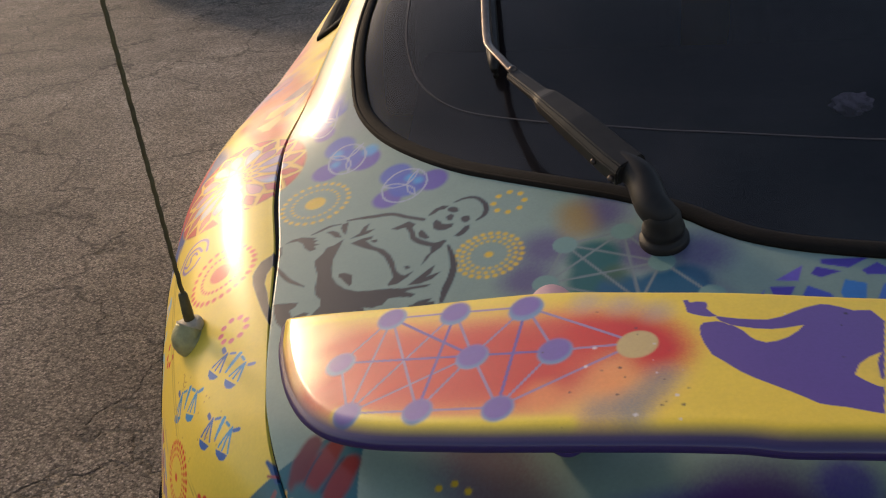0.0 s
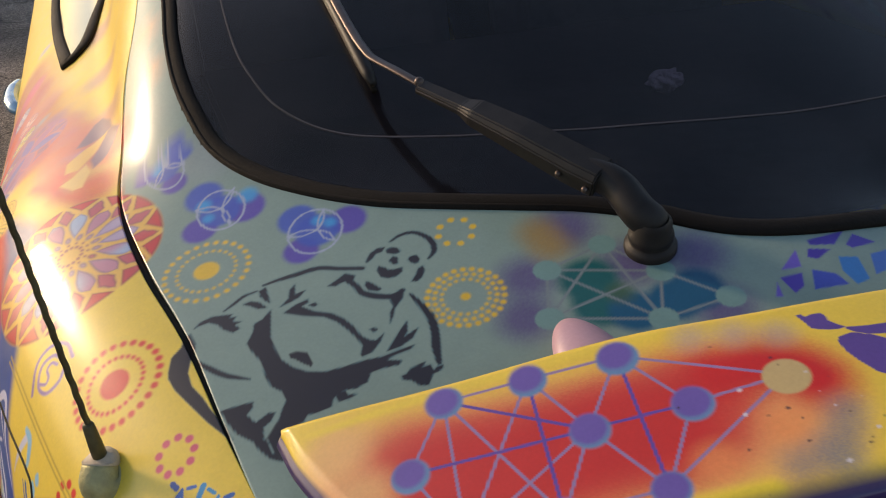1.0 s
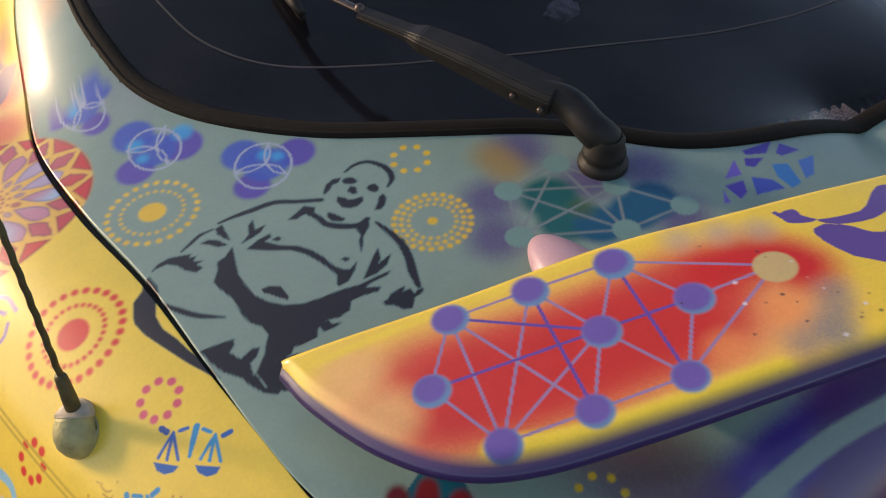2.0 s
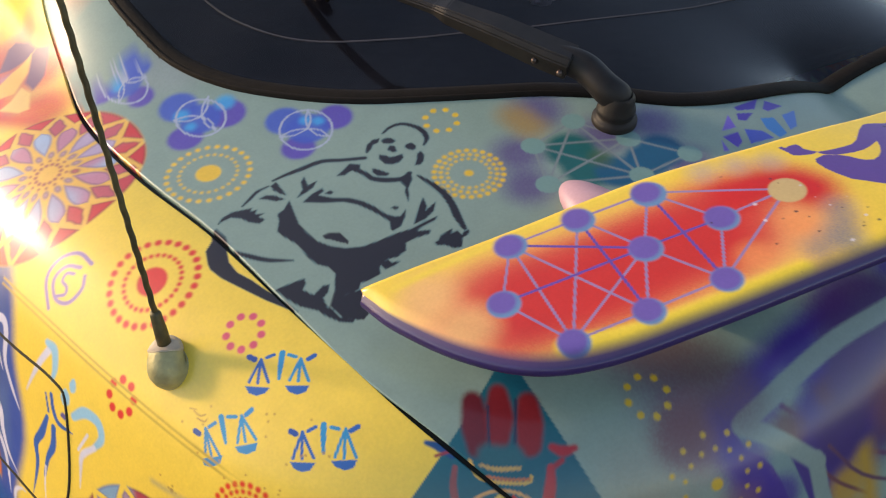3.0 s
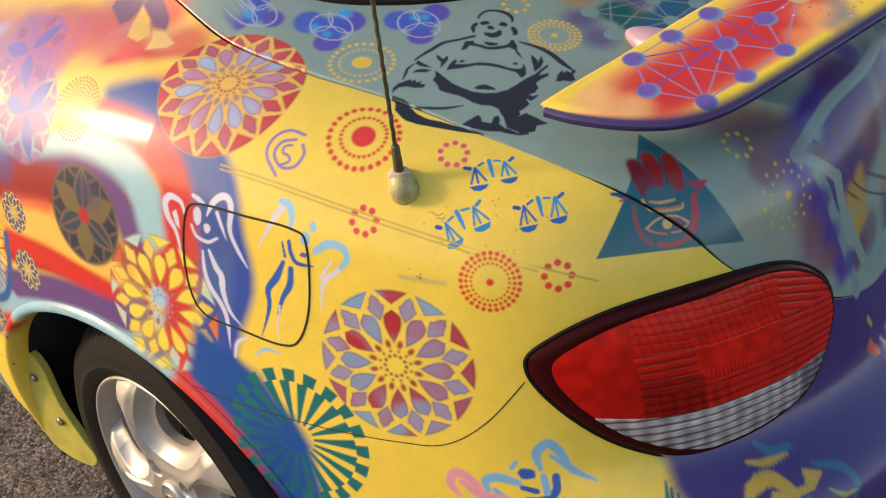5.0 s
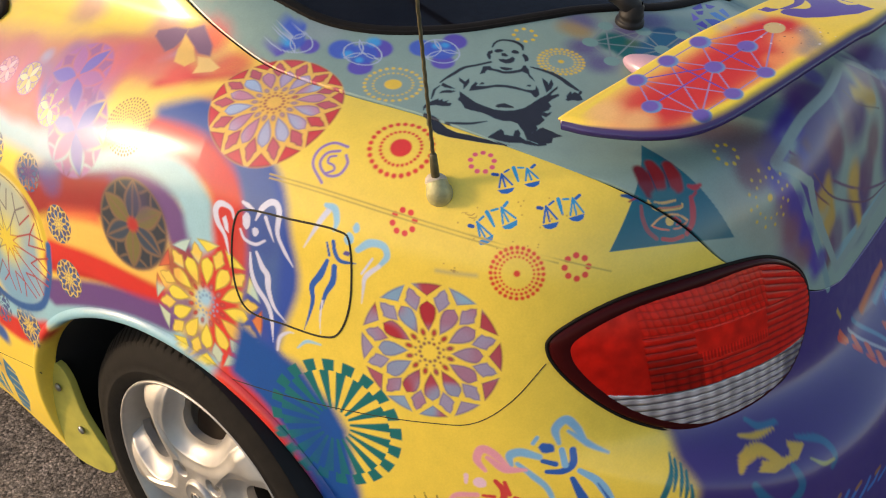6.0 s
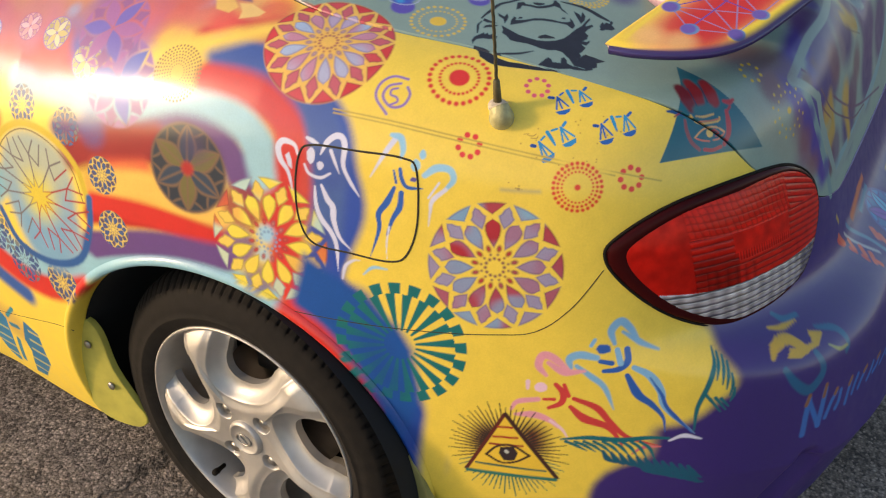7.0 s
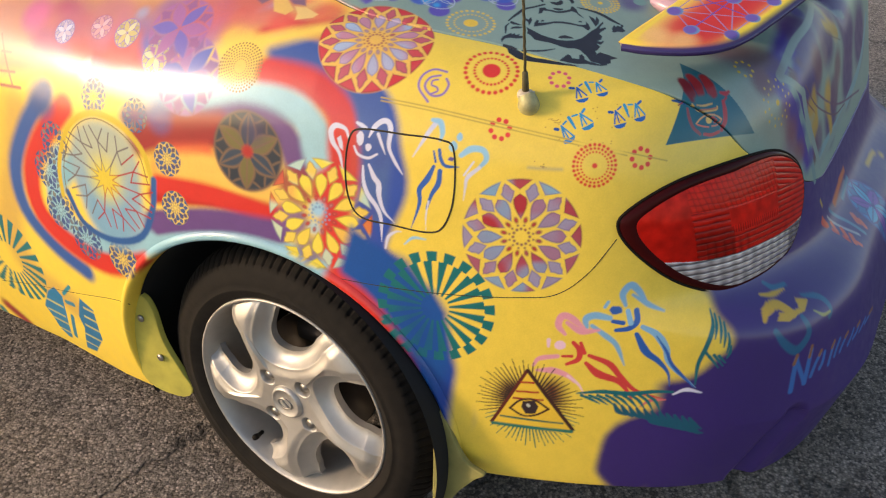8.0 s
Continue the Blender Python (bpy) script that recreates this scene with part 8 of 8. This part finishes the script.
for i in range(5):
    mid = FIRST + i * 2 * np.pi / 5
    t = np.linspace(0, 2 * np.pi, 240, endpoint=False)
    cy, cz = -0.160 * np.cos(mid), 0.160 * np.sin(mid)
    lo, hi = np.zeros(240), np.full(240, 0.09)
    for _ in range(24):
        step = (lo + hi) / 2
        y, z = cy + step * np.cos(t), cz + step * np.sin(t)
        in_hole = (hole(y, z)[0] < 0) & (np.hypot(y, z) < 0.1985)
        lo, hi = np.where(in_hole, step, lo), np.where(in_hole, hi, step)
    y, z = cy + lo * np.cos(t), cz + lo * np.sin(t)
    rad = np.hypot(y, z)
    top_x = -0.004 - 0.010 * np.exp(-((rad - 0.12) / 0.05) ** 2) + 0.012 * np.clip((rad - 0.17) / 0.03, 0, 1) ** 2 + 0.023 * np.clip((rad - 0.050) / 0.03, 0, 1)
    f = np.vstack([f, quads(2, 240, True) + len(v)])
    v = np.vstack([v, np.c_[top_x, y, z], np.c_[top_x + 0.014, y, z]])
mesh_object("spokes", v, f, ALLOY, rim, "five curved silver spokes")
cap = lathe("centre_cap", [(0.004, 0.034), (-0.012, 0.0335), (-0.0165, 0.031), (-0.0180, 0.029), (-0.0180, 0.027), (-0.0165, 0.026), (-0.0168, 0.014), (-0.017, 0.0)], ALLOY, wheel, "silver centre cap with an oval badge", 64)
ring = np.array([(-0.0178, 0.0150 * np.cos(s), 0.0105 * np.sin(s)) for s in np.linspace(0, 2 * np.pi, 48, endpoint=False)])
sweep("badge", ring, 0.0014, STEEL, cap, "oval badge ring", sides=6, closed=True, up=(1, 0, 0))
sweep("badge_bar", curve([(-0.0178, 0.008, 0.006), (-0.018, 0.001, 0.001), (-0.0178, -0.008, -0.006)], 12), 0.0016, STEEL, cap, sides=6, up=(1, 0, 0))
for b in lugs:
    bm = bmesh.new()
    m4 = Matrix.Translation((0.004, -0.0572 * np.cos(b), 0.0572 * np.sin(b))) @ Matrix.Rotation(radians(90), 4, "Y")
    bmesh.ops.create_cone(bm, cap_ends=True, segments=6, radius1=0.0105, radius2=0.0095, depth=0.022, matrix=m4)
    bmesh.ops.bevel(bm, geom=bm.edges[:], offset=0.0012, segments=2, affect="EDGES")
    part("lug_nut", bm, STEEL, rim, "steel lug nut")
b = radians(-125)
sweep("valve", curve([(0.02, -0.178 * np.cos(b), 0.178 * np.sin(b)), (-0.002, -0.166 * np.cos(b), 0.166 * np.sin(b)), (-0.016, -0.152 * np.cos(b), 0.152 * np.sin(b))], 14), [0.004] * 5 + [0.0045] * 3 + [0.0062] * 5 + [0.005], RUBBER, rim, "black valve cap", sides=10)
lathe("brake_disc", [(0.085, 0.03), (0.085, 0.125), (0.10, 0.125), (0.10, 0.03)], BRAKE, wheel, "rusty brake disc", 64)
bm = bmesh.new()
bmesh.ops.create_cube(bm, size=1, matrix=Matrix.Translation((0.09, -0.02, 0.105)) @ Matrix.Diagonal((0.06, 0.11, 0.05, 1)))
bmesh.ops.bevel(bm, geom=bm.edges[:], offset=0.012, segments=3, affect="EDGES")
part("brake_caliper", bm, BRAKE, wheel, "brown brake caliper")

# ---- aerial ----
mast_dir = np.array([-0.075, 0.058, 0.996])
foot = np.array([-0.684, 0.557, 0.896])
fn = normal(foot)[0]
aerial = new("aerial")
aerial.parent = car
tagged(aerial, "thin whip aerial on a weathered painted base")
root = np.array([-0.684, 0.563, 0.913])
base_path = np.array([foot - fn * 0.010, foot - fn * 0.002, foot + fn * 0.004 + mast_dir * 0.001, foot * 0.4 + root * 0.6 + fn * 0.002, root - mast_dir * 0.001, root + mast_dir * 0.003])
base_path = curve(base_path, 24)
sweep("aerial_base", base_path[:19], np.interp(np.linspace(0, 1, 24), [0, 0.12, 0.2, 0.3, 0.5, 0.8, 1], [0.0165, 0.0172, 0.0176, 0.0152, 0.0138, 0.0118, 0.0112])[:19], BRASS, aerial, "greenish-yellow worn plastic base", sides=28, up=(0, 1, 0))
sweep("collar", base_path[17:], [0.0110, 0.0120, 0.0124, 0.0121, 0.0114, 0.0096, 0.006], COLLAR, aerial, "worn beige collar round the mast's foot", sides=28, up=(0, 1, 0))
sweep("aerial_sleeve", np.array([root, root + mast_dir * 0.012, root + mast_dir * 0.028, root + mast_dir * 0.030]), [0.0050, 0.0048, 0.0040, 0.003], MAST, aerial, "tapered sleeve", sides=14, up=(0, 1, 0))
s = np.linspace(0.026, 0.42, 240)
twist = 0.00025 * np.stack([np.cos(s * 420), np.sin(s * 420), np.zeros(len(s))], 1)
sweep("aerial_mast", root + s[:, None] * mast_dir + twist, np.interp(s, [0.026, 0.42], [0.0021, 0.0019]), MAST, aerial, "dark wound mast with flecks of yellow overspray", sides=8, up=(0, 1, 0))

# ---- rear wiper ----
wiper = new("rear_wiper")
wiper.parent = car
tagged(wiper, "dusty black rear wiper on its pivot")
gn = normal(settle(np.array([-0.274]), np.array([0.548])))[0]
piv = settle(np.array([-0.274]), np.array([0.548]))[0]
lathe_p = [(-0.006, 0.0), (-0.006, 0.0200), (0.004, 0.0198), (0.0065, 0.0185), (0.007, 0.0162), (0.010, 0.0160), (0.0125, 0.0172), (0.016, 0.0165), (0.018, 0.0150), (0.026, 0.0148), (0.030, 0.012)]
pivot = lathe("pivot", lathe_p, BLACK, wiper, "round black pivot collar", 40, axis="z", at=piv)
pivot.rotation_euler = Vector(gn).to_track_quat("Z", "Y").to_euler()


def bar(name, stations, mat, parent, label=""):
    """A bevelled bar through stations of (centre, half width, half height, up)."""
    rings = []
    st = [(np.array(c, float), w, h) for c, w, h in stations]
    for i, (c, w, h) in enumerate(st):
        a, b = st[max(i - 1, 0)][0], st[min(i + 1, len(st) - 1)][0]
        t = (b - a) / np.linalg.norm(b - a)
        s = np.cross(t, gn)
        s /= np.linalg.norm(s)
        u = np.cross(s, t)
        rings.append([c + s * w * x + u * h * y for x, y in ((-1, -1), (-1, 0.45), (-0.72, 1), (0.72, 1), (1, 0.45), (1, -1))])
    bm = bmesh.new()
    vs = [[bm.verts.new(p) for p in r] for r in rings]
    for r0, r1 in zip(vs[:-1], vs[1:]):
        for i in range(6):
            bm.faces.new((r0[i], r0[(i + 1) % 6], r1[(i + 1) % 6], r1[i]))
    bm.faces.new(vs[0]), bm.faces.new(vs[-1])
    bmesh.ops.bevel(bm, geom=bm.edges[:], offset=0.0012, segments=2, affect="EDGES")
    return part(name, bm, mat, parent, label, smooth=False)


def up_from(x, y, h):
    p = settle(np.array([x]), np.array([y]))[0]
    return p + gn * h


head = curve(np.array([piv + gn * 0.012, piv + gn * 0.024, piv + gn * 0.031 + (-0.006, 0.009, 0.001), np.array((-0.292, 0.575, 1.0385)), np.array((-0.308, 0.598, 1.0445)), np.array((-0.318, 0.612, 1.048))]), 40)
sweep("wiper_head", head, np.interp(np.linspace(0, 1, 40), [0, 0.25, 0.45, 0.7, 0.95, 1], [0.0138, 0.0138, 0.0136, 0.0124, 0.0112, 0.009]), BLACK, wiper, "black moulded wiper head", sides=20, up=(0, 1, 0), flat=0.85)
arm = bar("wiper_arm", [((-0.298, 0.583, 1.042), 0.0155, 0.0100), ((-0.310, 0.601, 1.047), 0.0155, 0.0100), ((-0.336, 0.642, 1.060), 0.0145, 0.0090), ((-0.360, 0.681, 1.070), 0.0120, 0.0070), ((-0.366, 0.691, 1.072), 0.0085, 0.0045), ((-0.390, 0.733, 1.080), 0.0075, 0.0035)], BLACK, wiper, "dusty black channel-section arm")
for x, y, z in ((-0.3150, 0.5800, 1.036), (-0.327, 0.600, 1.043)):
    bm = bmesh.new()
    bmesh.ops.create_uvsphere(bm, u_segments=14, v_segments=8, radius=0.0028, matrix=Matrix.Translation((x, y, z)))
    part("rivet", bm, ROD, arm, "bare metal rivet")
bm = bmesh.new()
bmesh.ops.create_uvsphere(bm, u_segments=14, v_segments=8, radius=0.0045, matrix=Matrix.Translation((-0.390, 0.735, 1.083)))
part("rivet", bm, ROD, arm, "rusty rivet")
rod = curve([(-0.388, 0.730, 1.081), (-0.400, 0.762, 1.086), (-0.4105, 0.795, 1.089), (-0.4135, 0.812, 1.092), (-0.4150, 0.86, 1.103), (-0.4165, 1.00, 1.145), (-0.418, 1.12, 1.178)], 60)
sweep("wiper_rod", rod, 0.0048, ROD, wiper, "bare bent wiper rod", sides=8, flat=0.5)
blade = np.array([up_from(-0.405 - 0.012 * s, 0.822 + 0.42 * s, 0.010) for s in np.linspace(0, 1, 30)])
sweep("wiper_blade", blade, [0.004, 0.0065] + [0.0075] * 27 + [0.004], BLACK, wiper, "black wiper blade", sides=6)
blade2 = blade - gn * 0.008
sweep("wiper_rubber", blade2, 0.003, RUBBER, wiper, "rubber wiping lip", sides=6)

# ---- side window, door handle, far marker ----
low = curve([(-0.700, 1.41, 0.948), (-0.719, 1.67, 0.934), (-0.728, 1.975, 0.928), (-0.735, 2.6, 0.925)], 60)
high = curve([(-0.699, 1.412, 0.951), (-0.673, 1.461, 0.964), (-0.642, 1.674, 0.990), (-0.60, 2.0, 1.10), (-0.56, 2.6, 1.18)], 60)
k = np.linspace(0, 1, 24)[:, None, None]
q = (low * (1 - k) + high * k).reshape(-1, 3)
core = np.stack([np.full(len(q), -0.25), q[:, 1], np.full(len(q), 0.80)], 1)
d = q - core
p = onto(core, d / np.linalg.norm(d, axis=1)[:, None])
p = p + normal(p) * 0.002
side = new("side_window")
side.parent = car
tagged(side, "dark side window in a black seal")
mesh_object("pane", p, quads(24, 60), SIDE_GLASS, side, "dark side glass")
rim_line = np.vstack([p.reshape(24, 60, 3)[0, ::-1], p.reshape(24, 60, 3)[-1]])
sweep("seal", rim_line, 0.011, RUBBER, side, "black side window seal", sides=8, up=normal(rim_line), flat=0.5)
hy = np.linspace(1.97, 2.19, 40)
hp = onto(np.c_[np.full(40, -0.3), hy, np.full(40, 0.712)], np.tile((-1.0, 0, 0), (40, 1)))
bulge = 0.030 * np.sin(np.linspace(0, np.pi, 40)) ** 0.5
sweep("door_handle", hp - np.c_[bulge, np.zeros(40), np.zeros(40)], np.interp(np.linspace(0, 1, 40), [0, 0.12, 0.3, 0.7, 0.88, 1], [0.008, 0.015, 0.018, 0.018, 0.015, 0.008]), HANDLE, car, "glossy blue door handle", sides=16)

# ---- rest of the body, out of sight ----
rest_y = np.r_[np.linspace(2.7, 3.3, 10), np.linspace(3.35, 3.98, 16), 4.0]
ang = np.linspace(0, 2 * np.pi, 96, endpoint=False)
oo = np.repeat(np.c_[np.zeros(len(rest_y)), rest_y, np.full(len(rest_y), 0.55)], 96, 0)
ww = np.tile(np.c_[np.cos(ang), np.zeros(96), np.sin(ang)], (len(rest_y), 1))
p = onto(oo, ww, 1.4)
shrink = np.repeat(np.sqrt(np.clip(1 - np.clip((rest_y - 3.3) / 0.705, 0, 1) ** 2, 0, 1)), 96)
p[:, 0] *= 0.45 + 0.55 * shrink
p[:, 2] = np.maximum(0.55 + (p[:, 2] - 0.55) * (0.3 + 0.7 * shrink), 0.20)
tip = p[-96:].mean(0)
p = np.vstack([p, tip + (p[-96:] - tip) * (0.75, 1, 0.75) + (0, 0.03, 0), tip + (p[-96:] - tip) * 0.01 + (0, 0.04, 0)])
mesh_object("front_body", p, quads(len(rest_y) + 2, 96, True), PAINT, car, "sprayed front body", colours=paint_shell(p))
v, f = flank_grid(np.linspace(2.7, CY, 90, endpoint=False), np.linspace(0, np.pi / 2, 40), np.linspace(CX, -0.40, 3), 60)
c = v[f].mean(1)
f = f[((c[:, 1] - ARCH_Y) ** 2 + (c[:, 2] - ARCH_Z) ** 2 > ARCH_R ** 2)]
v, f = used(v, f)
mesh_object("far_side_panel", v * (-1, 1, 1), f[:, ::-1], PAINT, car, "sprayed far side", colours=paint_shell(v))
roof_x, roof_y = np.meshgrid(np.linspace(-0.5, 0.5, 24), np.linspace(1.93, 2.72, 14), indexing="ij")
p = settle(roof_x.ravel(), roof_y.ravel())
mesh_object("roof", p, quads(24, 14), PAINT, car, "sprayed roof", colours=paint_shell(p))
plain = new("wheel")
plain.parent = car
tagged(plain, "alloy wheel with a black tyre")
lathe("tyre", prof[::2], TYRE, plain, "", 72)
lathe("rim", [(0.006, 0.2035), (-0.0075, 0.2068), (-0.004, 0.198), (0.02, 0.185), (0.006, 0.12), (-0.012, 0.05), (-0.016, 0.0)], ALLOY, plain, "silver alloy rim", 60)
plain.matrix_basis = pose(-WX, WY, WZ, 0, 0, 180)
for x, y, turn in ((WX, WY + 2.475, 0), (-WX, WY + 2.475, 180)):
    copy_thing(plain, pose(x, y, WZ, 0, 0, turn))
bm = bmesh.new()
bmesh.ops.create_cube(bm, size=1, matrix=Matrix.LocRotScale((0, 2.0, 0.24), None, (1.2, 3.4, 0.06)))
bmesh.ops.bevel(bm, geom=bm.edges[:], offset=0.02, segments=2, affect="EDGES")
part("floor_pan", bm, DARK, car, "dark underbody")
for sx in (-0.30, 0.30):
    seat = new("rear_seat")
    seat.parent = car
    tagged(seat, "dark grey rear seat")
    bm = bmesh.new()
    bmesh.ops.create_cube(bm, size=1, matrix=Matrix.Translation((sx, 1.55, 0.80)) @ Matrix.Rotation(radians(-18), 4, "X") @ Matrix.Diagonal((0.50, 0.14, 0.50, 1)))
    bmesh.ops.bevel(bm, geom=bm.edges[:], offset=0.05, segments=4, affect="EDGES")
    part("backrest", bm, FABRIC, seat)
    bm = bmesh.new()
    bmesh.ops.create_cube(bm, size=1, matrix=Matrix.Translation((sx, 1.48, 1.08)) @ Matrix.Rotation(radians(-15), 4, "X") @ Matrix.Diagonal((0.26, 0.09, 0.15, 1)))
    bmesh.ops.bevel(bm, geom=bm.edges[:], offset=0.035, segments=4, affect="EDGES")
    part("headrest", bm, FABRIC, seat)

# ---- leaf and dark parked car beyond ----
leaf = curve([(0, 0), (0.02, 0.014), (0.05, 0.016), (0.085, 0), (0.05, -0.015), (0.02, -0.013)], 24, True)
bm = bmesh.new()
vs = [bm.verts.new((x, y, 0.006 + 0.01 * abs(y) / 0.016 + 0.006 * math.sin(x * 60))) for x, y in leaf]
bm.faces.new(vs)
ex = bmesh.ops.extrude_face_region(bm, geom=bm.faces[:])
bmesh.ops.translate(bm, verts=[g for g in ex["geom"] if isinstance(g, bmesh.types.BMVert)], vec=(0, 0, 0.001))
ob = tagged(part("dry_leaf", bm, LEAF), "dry brown leaf lying on the asphalt", "leaf")
ob.location, ob.scale = (-1.39, 3.51, 0.0), (0.8, 0.8, 0.8)
beyond = thing("parked_car", "dark parked car across the asphalt", "car", at=(-2.9, 7.0, 0))
py_ = np.r_[0.02, np.linspace(0.06, 0.5, 8), np.linspace(0.6, 3.4, 20), np.linspace(3.5, 4.0, 8)]
oo = np.repeat(np.c_[np.zeros(len(py_)), py_ + 0.12, np.full(len(py_), 0.55)], 72, 0)
ang = np.linspace(0, 2 * np.pi, 72, endpoint=False)
p = onto(oo + (0, 0.18, 0), np.tile(np.c_[np.cos(ang), np.zeros(72), np.sin(ang)], (len(py_), 1)), 1.4)
squeeze = np.repeat(np.interp(py_, [0.02, 0.06, 0.2, 0.5, 3.4, 4.0], [0.55, 0.72, 0.9, 1, 1, 0.6]), 72)
p = np.c_[p[:, 0] * squeeze, np.repeat(py_, 72), np.maximum(0.55 + (p[:, 2] - 0.55) * squeeze, 0.21)]
mesh_object("body", p, quads(len(py_), 72, True), BLACK, beyond, "dark car body")
for x, y, turn in ((-0.76, 0.8, 0), (0.76, 0.8, 180), (-0.76, 3.2, 0), (0.76, 3.2, 180)):
    mate = copy_thing(plain, pose(x, y, WZ, 0, 0, turn))
    mate.parent = beyond
